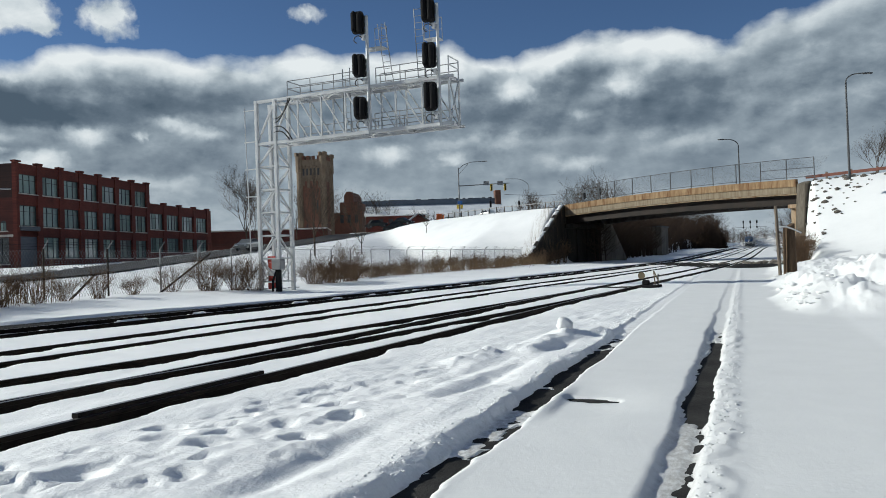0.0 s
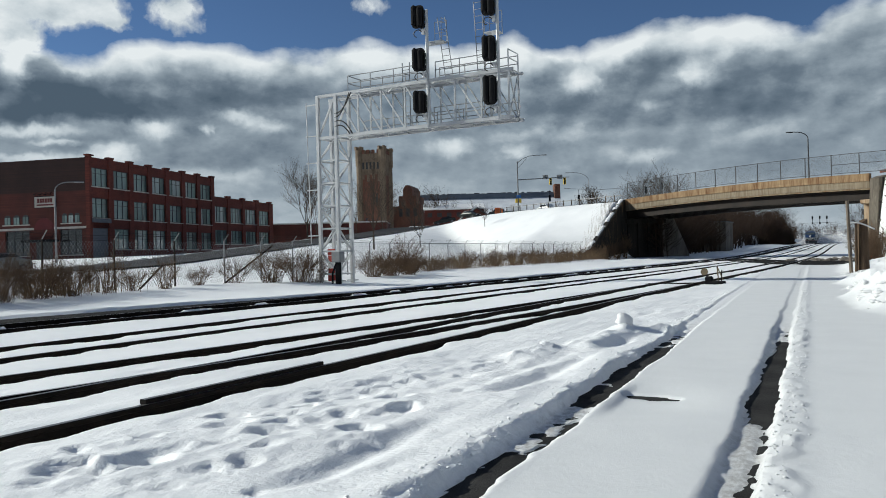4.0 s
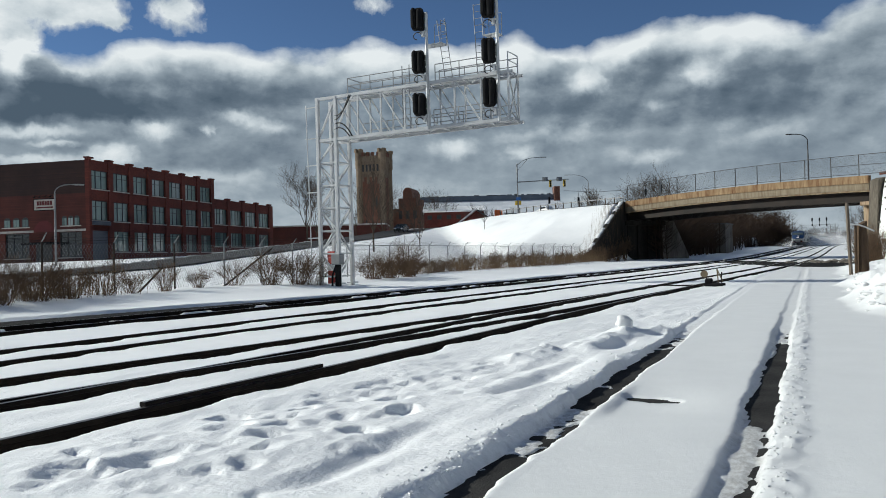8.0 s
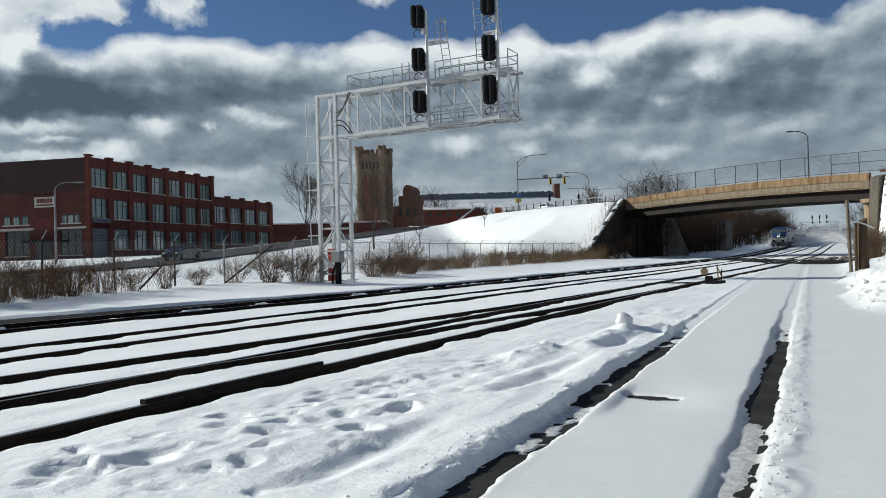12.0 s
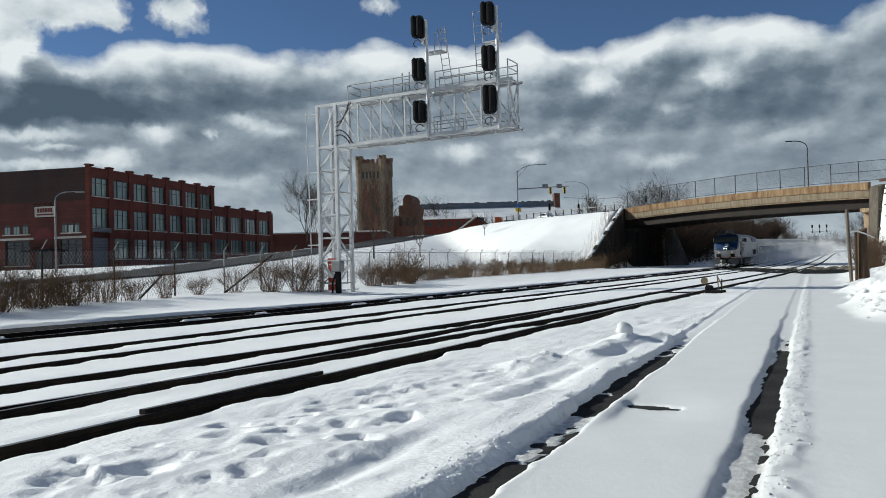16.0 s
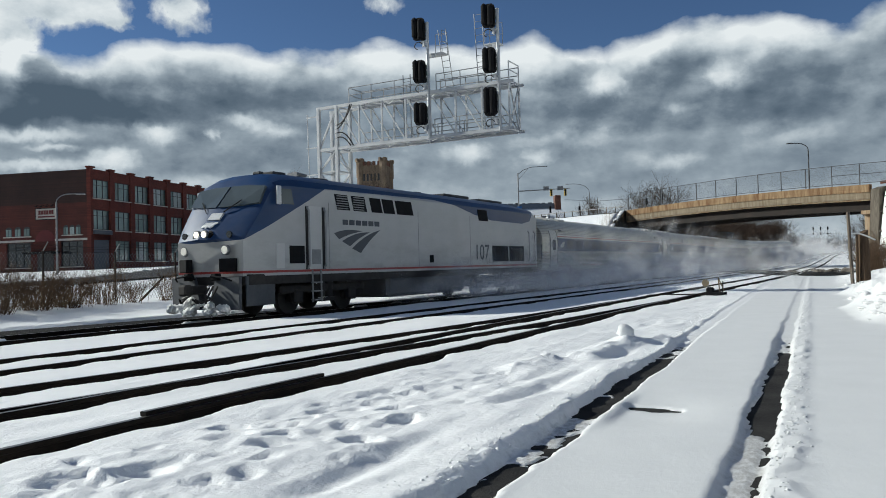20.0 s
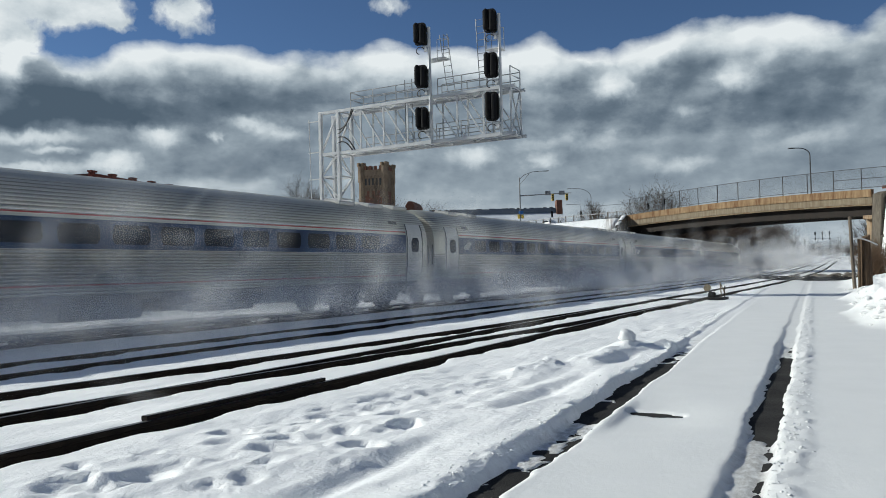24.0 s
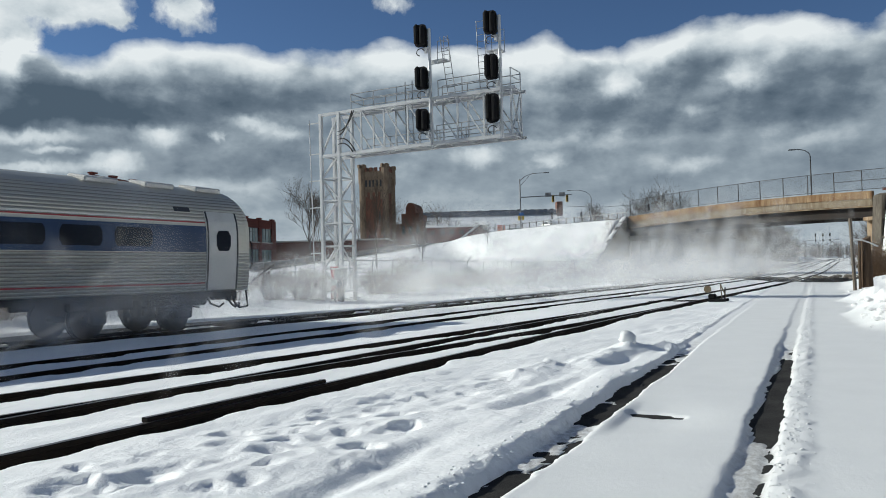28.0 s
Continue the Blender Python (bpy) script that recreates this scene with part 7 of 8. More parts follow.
STRAW = surface("dead_grass", (0.10, 0.062, 0.035), (0.26, 0.18, 0.105), 0.8, 0.9, bump=0.0, fine=6)
dry_grass("dry_grass", [(-25.4, 8.5 + 1.3 * k, 0.7, 1.15, 190) for k in range(9)], 5, "tangled dead grass along the fence")
dry_grass("dry_grass", [(-26.6 - 0.05 * k, 42 + 3.2 * k, 0.9, 1.2, 120) for k in range(16)] + [(-30.2, 96 + 3 * k, 0.8, 2.2, 120) for k in range(4)], 6, "brown dead grass along the far fence")

bare_tree(-94, 119.5, 4.0, 15.0, 1, "large leafless tree behind the gantry", 5, 3, 0.85)
bare_tree(-86, 112.0, 4.4, 9.0, 2, "small leafless street tree beside the factory", 4)
for i, (x, y, h, s) in enumerate(((-50.8, 77.0, 9.5, 3), (-50.0, 86.5, 5.5, 4), (-54.0, 114.5, 3.9, 5), (-88, 150, 12, 6), (-82.0, 152, 12, 7), (-72.5, 150, 8, 8), (-70.0, 152, 7.5, 9), (-74, 107, 6.5, 16), (-90, 140, 11, 17))):
    bare_tree(x, y, land(x, y), h, s, "slender leafless tree on the snowy embankment", 3 if h < 7 else 4, 3, 0.6)
for i, (x, y, h) in enumerate(((-37.5, 150, 11.5), (-34.0, 153, 12.5), (-31.5, 149, 11.0), (-40, 156, 10.0))):
    bare_tree(x, y, 5.0, h, 20 + i, "broad leafless tree behind the bridge", 4, 3, 0.9)
bare_tree(-52, 165, 6.5, 9.0, 31, "dense leafless tree beside the crossing", 4, 4, 0.5)
for i, (x, y, h) in enumerate(((9.4, 102.5, 7.0), (13.5, 96.0, 7.5))):
    bare_tree(x, y, 8.0, h, 40 + i, "leafless tree behind the guard rail", 4, 3, 0.9)
for i in range(5):
    bare_tree(0.5 + 0.6 * i, 98 + 7 * i, 0.2, 6.5, 50 + i, "leafless tree beside the line", 4, 3, 0.6)


def woods(name, x0, x1, y0, y1, count, height, seed, label):
    """A far belt of bare woodland: stems with fans of twigs."""
    rg = random.Random(seed)
    bm = bmesh.new()
    for _ in range(count):
        x, y = rg.uniform(x0, x1), rg.uniform(y0, y1)
        z = float(far_rise(np.float64(y))) + 0.2
        h = height * rg.uniform(0.55, 1.05)
        bar(bm, (x, y, z), (x + rg.uniform(-0.3, 0.3), y, z + h * 0.8), 0.12, 3, 0.03)
        for _ in range(26):
            f = rg.uniform(0.12, 0.85)
            a = rg.uniform(0, 6.283)
            l = h * 0.30 * (1.15 - f) + 0.6
            p = Vector((x, y, z + h * f))
            bar(bm, p, p + Vector((l * math.cos(a), l * math.sin(a), l * rg.uniform(0.3, 1.1))), 0.05, 3, 0.012)
    return tagged(mesh_object(name, bm, WOODS), label, "woods", kind="stuff")


def thicket(name, domes, count, seed, label):
    """Rounded clumps of fine bare twigs: (x, y, z, half width, height) each."""
    g = np.random.default_rng(seed)
    starts, ends, thick = [], [], []
    for x, y, z, w, h in domes:
        a, c = g.uniform(0, 6.283, count), g.uniform(0, 1, count)
        rad = w * np.sqrt(1 - c * c) * g.uniform(0.35, 1.0, count) ** 0.5
        p = np.stack([x + rad * np.cos(a), y + rad * np.sin(a), z + h * c * g.uniform(0.5, 1.0, count) * (1 + 0.12 * np.sin(3 * a))], -1)
        d = np.stack([np.cos(a) * 0.5, np.sin(a) * 0.5, np.full(count, 0.9)], -1) + g.normal(0, 0.45, (count, 3))
        ends.append(p)
        starts.append(p - d * (h * g.uniform(0.08, 0.24, count))[:, None])
        thick.append(np.full(count, 0.012 + 0.0045 * h))
    p, q, r = np.concatenate(starts), np.concatenate(ends), np.concatenate(thick)
    p[:, 2] = np.maximum(p[:, 2], np.repeat([d[2] for d in domes], count) - 0.3)
    side = np.cross(q - p, g.normal(size=p.shape))
    side /= np.linalg.norm(side, axis=1)[:, None] + 1e-9
    up = np.cross(q - p, side)
    up /= np.linalg.norm(up, axis=1)[:, None] + 1e-9
    ring = [np.cos(t) * side + np.sin(t) * up for t in (0, 2.094, 4.189)]
    v = np.stack([p + k * r[:, None] for k in ring] + [q + k * r[:, None] * 0.4 for k in ring], 1).reshape(-1, 3)
    base = 6 * np.arange(len(p))[:, None]
    quads = np.concatenate([base + np.array(f) for f in ((0, 1, 4, 3), (1, 2, 5, 4), (2, 0, 3, 5))]).astype(np.int32)
    me = bpy.data.meshes.new(name)
    me.vertices.add(len(v))
    me.vertices.foreach_set("co", v.astype(np.float32).ravel())
    me.loops.add(quads.size)
    me.loops.foreach_set("vertex_index", quads.ravel())
    me.polygons.add(len(quads))
    me.polygons.foreach_set("loop_start", np.arange(0, quads.size, 4, dtype=np.int32))
    me.update(calc_edges=True)
    me.materials.append(WOODS)
    return tagged(new(name, me), label, "woods", kind="stuff")


thicket("far_thicket", [(-24.5, 262, 2.0, 4.6, 9.6), (-29.5, 268, 2.0, 4.2, 8.2), (-34, 272, 2.0, 4.4, 7.8), (-39, 266, 2.0, 4.5, 8.6), (-21.5, 270, 2.0, 2.6, 6.5), (-31, 235, 1.9, 4.5, 6.0), (-36, 228, 1.9, 4.5, 6.8)], 2600, 71,
        "rounded brown clumps of bare trees beside the line")
thicket("trackside_thicket", [(-27.5, 118, 0.8, 2.4, 4.2), (-29.5, 124, 1.0, 2.8, 5.2), (-27.8, 131, 1.0, 2.6, 4.0), (-30.5, 138, 1.2, 3.2, 5.5), (-28.8, 146, 1.2, 3.0, 4.6), (-33, 130, 1.2, 3.4, 6.2), (-35, 145, 1.2, 3.6, 6.6), (-31, 154, 1.4, 3.0, 5.0)], 1700, 72,
        "tangled bare brushwood beside the line")
woods("far_woods", -44, -25, 113, 140, 330, 9.5, 59, "dense bare thicket beside the bridge")
woods("far_woods", -46, -24, 138, 185, 420, 8.5, 60, "bare brown thicket behind the abutment")
woods("far_woods", -60, -27, 180, 330, 700, 13.5, 61, "bare brown woodland beside the line")
woods("far_woods", -62, -30, 330, 430, 500, 18, 62, "tall brown woodland in the distance")
woods("far_woods", -60, 20, 620, 760, 260, 16, 63, "distant bare woodland across the line")
woods("far_woods", 4, 40, 130, 420, 200, 9.0, 64, "bare trees on the other side of the line")

# ---------------------------------------------------------------- lamps, signals and small things
def street_lamp(base, height, arm, direction, label, mat=None):
    """A tapered pole with a curved arm and a flat lamp head."""
    mat = mat or STEEL_GREY
    t = tagged(empty("street_lamp", pose(*base, 0, 0, direction)), label, "street lamp", "street lamps")
    bm = bmesh.new()
    bar(bm, (0, 0, -0.2), (0, 0, height - arm * 0.45), 0.11, 8, 0.075)
    box(bm, (0.4, 0.4, 0.12), (0, 0, 0.04))
    part("pole", bm, mat, t)
    bm = bmesh.new()
    pts = [(0, 0, height - arm * 0.45)]
    for k in range(1, 8):
        a = math.pi / 2 * k / 7
        pts.append((arm * 0.72 * (1 - math.cos(a)), 0, height - arm * 0.45 + arm * 0.45 * math.sin(a)))
    pts.append((arm, 0, height + 0.02))
    tube(bm, pts, 0.055, 6)
    part("arm", bm, mat, t)
    bm = bmesh.new()
    box(bm, (0.85, 0.3, 0.13), (arm + 0.35, 0, height), bevel=0.05)
    part("lamp_head", bm, mat, t)
    return t


street_lamp((-65.6, 46.4, 1.0), 8.1, 1.7, 52, "grey street lamp before the factory")
street_lamp((-52.4, 164.7, 6.5), 12.2, 4.4, 208, "grey street lamp beyond the crossing")
street_lamp((-5.8, 106.9, 8.2), 7.4, 1.9, 208, "dark street lamp on the bridge", STEEL_DARK)
street_lamp((4.8, 76.3, 7.4), 9.0, 1.6, 25, "tall dark street lamp on the embankment", STEEL_DARK)


def signal_pole():
    t = tagged(empty("traffic_signal_pole", pose(-51.7, 123.2, 8.2, 0, 0, 28.4)), "grey pole with a lamp arm and yellow traffic signals", "traffic signal")
    bm = bmesh.new()
    bar(bm, (0, 0, -0.3), (0, 0, 8.9), 0.14, 8, 0.10)
    part("pole", bm, STEEL_GREY, t)
    bm = bmesh.new()
    tube(bm, [(0, 0, 8.6), (0.8, 0, 9.3), (2.2, 0, 9.8), (4.2, 0, 9.9)], 0.06, 6)
    tube(bm, [(0, 0, 7.7), (0.9, 0, 8.6), (1.7, 0, 9.5)], 0.04, 6)
    box(bm, (0.9, 0.3, 0.14), (4.6, 0, 9.9), bevel=0.04)
    part("lamp_arm", bm, STEEL_GREY, t)
    bm = bmesh.new()
    bar(bm, (0, 0, 5.75), (8.8, 0, 6.05), 0.10, 8, 0.06)
    arm = part("mast_arm", bm, STEEL_GREY, t)
    for x in (5.6, 8.0):
        bm = bmesh.new()
        box(bm, (0.42, 0.35, 1.15), (x, 0.0, 5.35), bevel=0.05)
        s = part("signal_box", bm, YELLOW, arm, "yellow traffic signal")
        bm = bmesh.new()
        for k in range(3):
            cyl(bm, 0.14, 0.12, (x, -0.2, 5.0 + 0.35 * k), Matrix.Rotation(math.pi / 2, 3, "X"), 12)
        part("visor", bm, BLACK, s)
        bm = bmesh.new()
        box(bm, (0.95, 0.06, 0.7), (x - 0.85, -0.1, 6.1))
        part("sign_plate", bm, STEEL_GREY, arm)
    bm = bmesh.new()
    box(bm, (0.8, 0.06, 0.5), (0.1, -0.16, 2.9), bevel=0.01)
    part("blue_sign", bm, SIGN_BLUE, t, "small blue sign")
    bm = bmesh.new()
    for x in (-0.3, 0.35):
        box(bm, (0.4, 0.3, 0.7), (x, -0.14, 2.2), bevel=0.04)
    part("pedestrian_signal", bm, YELLOW, t)
    # span wire with hanging signals beyond the crossing
    w = tagged(empty("span_wire_signals", pose(-44, 127.5, 8.2, 0, 0, 28.4)), "dark traffic signals hung on a span wire", "traffic signal")
    bm = bmesh.new()
    tube(bm, [(0.0, 6, 4.6), (6, 6, 4.2), (12, 6, 4.5), (17, 5, 5.2)], 0.035, 4)
    bar(bm, (17, 5, -0.5), (17, 5, 6.4), 0.13, 8)
    part("wire", bm, STEEL_GREY, w)
    for x, z in ((-2.6, 2.9), (2.6, 2.8), (14.6, 3.9), (17.4, 4.6)):
        bm = bmesh.new()
        box(bm, (0.34, 0.34, 1.15), (x, 5.9, z), bevel=0.04)
        bar(bm, (x, 5.9, z + 0.5), (x, 6, z + 1.4), 0.03, 4)
        part("signal_box", bm, BLACK, w)
    return t


SIGN_BLUE = surface("sign_blue", (0.02, 0.10, 0.32), (0.03, 0.14, 0.40), 2.0, 0.5, bump=0.0)
signal_pole()


def ramp_rail():
    """Low guard rail along the street's edge by the bridge."""
    t = tagged(empty("guard_rail"), "thin grey guard rail along the embankment's edge", "guard rail")
    pts = [Vector((x, y, z)) for x, y, z in STREET_LINE[61:]]
    up = Vector((0, 0, 0.95))
    for a, b in zip(pts[:-1], pts[1:]):
        bm = bmesh.new()
        beam(bm, a + up, b + up, 0.06, 0.13)
        part("rail_beam", bm, STEEL_GREY, t)
        for f in (0.0, 0.5):
            p = a.lerp(b, f)
            bm = bmesh.new()
            box(bm, (0.13, 0.13, 1.25), (p.x, p.y, p.z + 0.45))
            part("post", bm, WOOD_DARK, t)


WOOD_DARK = surface("dark_post_wood", (0.03, 0.024, 0.018), (0.08, 0.062, 0.048), 2.0, 0.85, bump=0.2)
ramp_rail()


def low_buildings():
    """The red brick sheds and what stands round them beyond the ramp."""
    b = tagged(empty("brick_shed", frame2((-84.0, 147.5), (math.cos(radians(28.4)), math.sin(radians(28.4))), 7.9)), "low red brick shed with snow on its roofs", "shed", kind="structure")
    m = Matrix(((0, 0, 1, 0), (1, 0, 0, 0), (0, 1, 0, 0), (0, 0, 0, 1)))
    bm = bmesh.new()
    prism(bm, [(0, -4), (9, -4), (9, 3.4), (4.5, 4.6), (0, 3.4)], 13.0, m)
    part("wall", bm, BRICK, b)
    for s in (0, 1):
        bm = bmesh.new()
        a = math.atan2(1.2, 4.5) * (1 if s == 0 else -1)
        box(bm, (13.6, 5.0, 0.25), (6.5, 2.15 if s == 0 else 6.85, 4.15), Matrix.Rotation(a, 3, "X"))
        part("roof", bm, SNOW, b)
    bm = bmesh.new()
    for k in range(6):
        box(bm, (1.0, 0.1, 0.9), (1.2 + 2.1 * k, -0.02, 2.3))
    part("window_band", bm, FRAME_DARK, b)
    g = tagged(empty("gabled_shed", frame2((-75.5, 146.0), (math.cos(radians(22)), math.sin(radians(22))), 6.9)), "dark red gabled shed under snow", "shed", kind="structure")
    bm = bmesh.new()
    m2 = Matrix(((1, 0, 0, 0), (0, 0, 1, 0), (0, 1, 0, 0), (0, 0, 0, 1)))
    prism(bm, [(0, -4), (7.4, -4), (7.4, 2.0), (4.4, 4.2), (0, 1.0)], 8, m2)
    part("wall", bm, BRICK, g)
    bm = bmesh.new()
    box(bm, (6.0, 9, 0.25), (1.9, 4, 2.72), Matrix.Rotation(-0.63, 3, "Y"))
    part("roof", bm, SNOW, g)
    bm = bmesh.new()
    box(bm, (4.2, 9, 0.25), (6.2, 4, 3.15), Matrix.Rotation(0.62, 3, "Y"))
    part("roof", bm, ROOF_DARK, g)
    bm = bmesh.new()
    box(bm, (1.5, 0.12, 1.5), (0, 0, 1.45), bevel=0.05)
    for x in (-0.5, 0.5):
        box(bm, (0.12, 0.12, 1.6), (x, 0, 0.1))
    s = tagged(mesh_object("road_sign", bm, ORANGE), "orange roadworks sign on two posts", "road sign")
    s.matrix_world = frame2((-61.6, 137.1), (math.cos(radians(28.4)), math.sin(radians(28.4))), 8.1)
    k = tagged(empty("kiosk", frame2((-59.2, 138.4), (math.cos(radians(28.4)), math.sin(radians(28.4))), 8.0)), "small pale kiosk with a snowy roof", "kiosk", kind="structure")
    bm = bmesh.new()
    box(bm, (3.0, 3.0, 1.6), (0, 0, 0.8), bevel=0.05)
    part("wall", bm, GLASS, k)
    bm = bmesh.new()
    cyl(bm, 2.6, 1.3, (0, 0, 2.2), Matrix.Rotation(math.pi / 4, 3, "Z"), 4, r2=0.5)
    part("roof", bm, SNOW, k)
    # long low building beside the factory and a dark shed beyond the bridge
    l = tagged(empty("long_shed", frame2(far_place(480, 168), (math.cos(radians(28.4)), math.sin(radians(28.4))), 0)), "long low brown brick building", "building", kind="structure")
    bm = bmesh.new()
    box(bm, (26, 10, 12.3), (12, 5, 2.7))
    part("wall", bm, BRICK_DARK, l)
    bm = bmesh.new()
    box(bm, (26.4, 10.4, 0.2), (12, 5, 8.95))
    part("coping", bm, STONE_TRIM, l)
    bm = bmesh.new()
    box(bm, (26.0, 10, 0.16), (12, 5, 9.1))
    part("roof_snow", bm, SNOW, l)
    d = tagged(empty("trackside_shed", pose(-25.5, 160, 1.0)), "dark trackside shed among bare bushes", "shed", kind="structure")
    bm = bmesh.new()
    box(bm, (5.0, 9.0, 5.6), (0, 0, 2.6), bevel=0.05)
    part("wall", bm, CONCRETE, d)
    bm = bmesh.new()
    box(bm, (5.4, 9.4, 0.2), (0, 0, 5.5))
    part("roof", bm, ROOF_DARK, d)


low_buildings()


def switch_stand():
    t = tagged(empty("switch_stand", pose(-4.85, 29.6, 0.12)), "low switch stand with a pale yellow target and lever", "switch stand")
    bm = bmesh.new()
    box(bm, (0.62, 0.32, 0.12), (0.02, 0, 0.04), bevel=0.03)
    box(bm, (0.26, 0.3, 0.20), (-0.15, 0, 0.18), bevel=0.05)
    part("base", bm, BLACK, t)
    bm = bmesh.new()
    cyl(bm, 0.13, 0.03, (-0.3, -0.05, 0.44), Matrix.Rotation(1.3, 3, "X"), 18)
    part("target", bm, TAN_PAINT, t, "faded yellow round target")
    for a, b in (((0.18, 0, 0.1), (0.14, 0, 0.62)), ((0.28, 0, 0.1), (0.3, 0, 0.5)), ((0.14, 0, 0.62), (0.34, 0, 0.14))):
        bm = bmesh.new()
        bar(bm, a, b, 0.022, 6)
        part("lever", bm, TAN_PAINT if a[0] < 0.2 else BLACK, t)
    bm = bmesh.new()
    bar(bm, (0.31, 0, 0.06), (0.42, 0, 0.06), 0.05, 8)
    part("latch", bm, BLACK, t)
    bm = bmesh.new()
    for dy in (-0.25, 0.2):
        bar(bm, (-2.4, dy, 0.0), (-0.3, dy, 0.02), 0.03, 5)
    part("throw_rod", bm, RAIL, t)


TAN_PAINT = surface("faded_yellow", (0.09, 0.065, 0.035), (0.17, 0.13, 0.075), 4.0, 0.7, bump=0.1)
switch_stand()


WOOD_BROWN = surface("brown_pole_wood", (0.045, 0.028, 0.018), (0.14, 0.095, 0.062), 2.0, 0.9, bump=0.6, dist=0.012, fine=22, stretch=(5, 5, 0.3))


def posts_by_road():
    t = tagged(empty("wooden_post", pose(-0.52, 36.6, 0.3)), "slim grey wooden post in the snow bank", "post")
    bm = bmesh.new()
    bar(bm, (0.04, 0, -0.6), (-0.06, 0, 2.95), 0.075, 8, 0.065)
    part("shaft", bm, WOOD_GREY, t)
    s = tagged(empty("broken_pole", pose(-0.12, 37.2, 0.2)), "thick weathered pole stump with a pale bracket", "pole")
    bm = bmesh.new()
    v = cyl(bm, 0.25, 2.9, (0.08, 0, 0.72), None, 14, 0.19)
    for q in v:
        if q.co.z > 1.5:
            q.co.z += 0.12 * math.sin(5 * q.co.x + 3 * q.co.y)
    part("trunk", bm, WOOD_BROWN, s)
    bm = bmesh.new()
    bar(bm, (-0.20, -0.22, -0.3), (-0.16, -0.22, 2.1), 0.055, 7)
    part("side_pole", bm, WOOD_BROWN, s)
    bm = bmesh.new()
    tube(bm, [(-0.50, -0.3, 2.12), (-0.1, -0.3, 2.14), (0.2, -0.3, 2.02), (0.52, -0.3, 1.84)], 0.035, 6)
    part("bracket", bm, STEEL_PALE, s)
    for x, y in ((0.4, 80.5), (1.1, 82.0)):
        b = tagged(empty("traffic_barrel", pose(x, y, land(x, y) - 0.05)), "orange traffic barrel beside the bridge pier", "barrel", "traffic barrels")
        bm = bmesh.new()
        cyl(bm, 0.30, 0.95, (0, 0, 0.5), None, 16, 0.24)
        part("drum", bm, ORANGE, b)
        for z in (0.38, 0.68):
            bm = bmesh.new()
            cyl(bm, 0.285 - 0.06 * z, 0.11, (0, 0, z + 0.02), None, 16)
            part("band", bm, WHITE_PAINT, b)
        bm = bmesh.new()
        cyl(bm, 0.42, 0.08, (0, 0, 0.03), None, 16)
        part("base", bm, BLACK, b)
    # equipment at the gantry's foot
    e = tagged(empty("control_box", pose(-21.75, 29.9, 0.2)), "grey relay box on a post by the gantry", "control box")
    bm = bmesh.new()
    box(bm, (0.5, 0.4, 0.5), (0, 0, 1.25), bevel=0.03)
    part("cabinet", bm, STEEL_GREY, e)
    bm = bmesh.new()
    box(bm, (0.2, 0.2, 1.1), (0, 0, 0.5))
    tube(bm, [(-0.1, 0, 1.0), (-0.25, -0.1, 0.5), (-0.2, -0.2, 0.0)], 0.05, 6)
    part("stand", bm, BLACK, e)
    r = tagged(empty("barrier_board", pose(-22.35, 30.2, 0.25)), "red and white striped board at the mast's foot", "barrier")
    for k in range(5):
        bm = bmesh.new()
        box(bm, (0.42 - 0.05 * (k % 2), 0.05, 0.3), (0, 0, 0.2 + 0.31 * k), bevel=0.01)
        part("board", bm, RED_PAINT if k != 2 else WHITE_PAINT, r)
    # rubble with snow on the right slope
    rg = random.Random(9)
    for i in range(190):
        k = rg.uniform(0.3, 17)
        p = BR + NM * k - AX * rg.uniform(1.6, 11.0)
        x, y = p.x, p.y
        bm = bmesh.new()
        v = bmesh.ops.create_icosphere(bm, subdivisions=1, radius=0.10 + 0.26 * rg.random() ** 2)["verts"]
        bmesh.ops.scale(bm, vec=(1.2, 0.9, 0.6), verts=v)
        for q in v:
            q.co *= rg.uniform(0.8, 1.2)
        ob = tagged(mesh_object("stone", bm, CONCRETE), "grey rubble stone half buried in snow", "stone", "stones on the slope")
        ob.matrix_world = pose(x, y, land(x, y) + 0.02, 0, 0, rg.uniform(0, 360))


posts_by_road()


def far_gantry():
    t = tagged(empty("signal_bridge", pose(-16.2, 366, 3.2)), "distant signal bridge with three black heads", "signal bridge")
    bm = bmesh.new()
    beam(bm, (-7, 0, 8.0), (6, 0, 8.0), 0.12, 0.12)
    for x in (-7, 6):
        bar(bm, (x, 0, -2), (x, 0, 8.2), 0.09, 6)
    part("frame", bm, STEEL_GREY, t)
    for x in (-2.8, 0, 2.7):
        bm = bmesh.new()
        box(bm, (0.62, 0.4, 1.3), (x, -0.4, 10.2), bevel=0.1)
        box(bm, (0.55, 0.4, 0.9), (x, -0.4, 7.9), bevel=0.1)
        bar(bm, (x, 0, 8), (x, 0, 11), 0.1, 5)
        part("signal_head", bm, BLACK, t)


far_gantry()

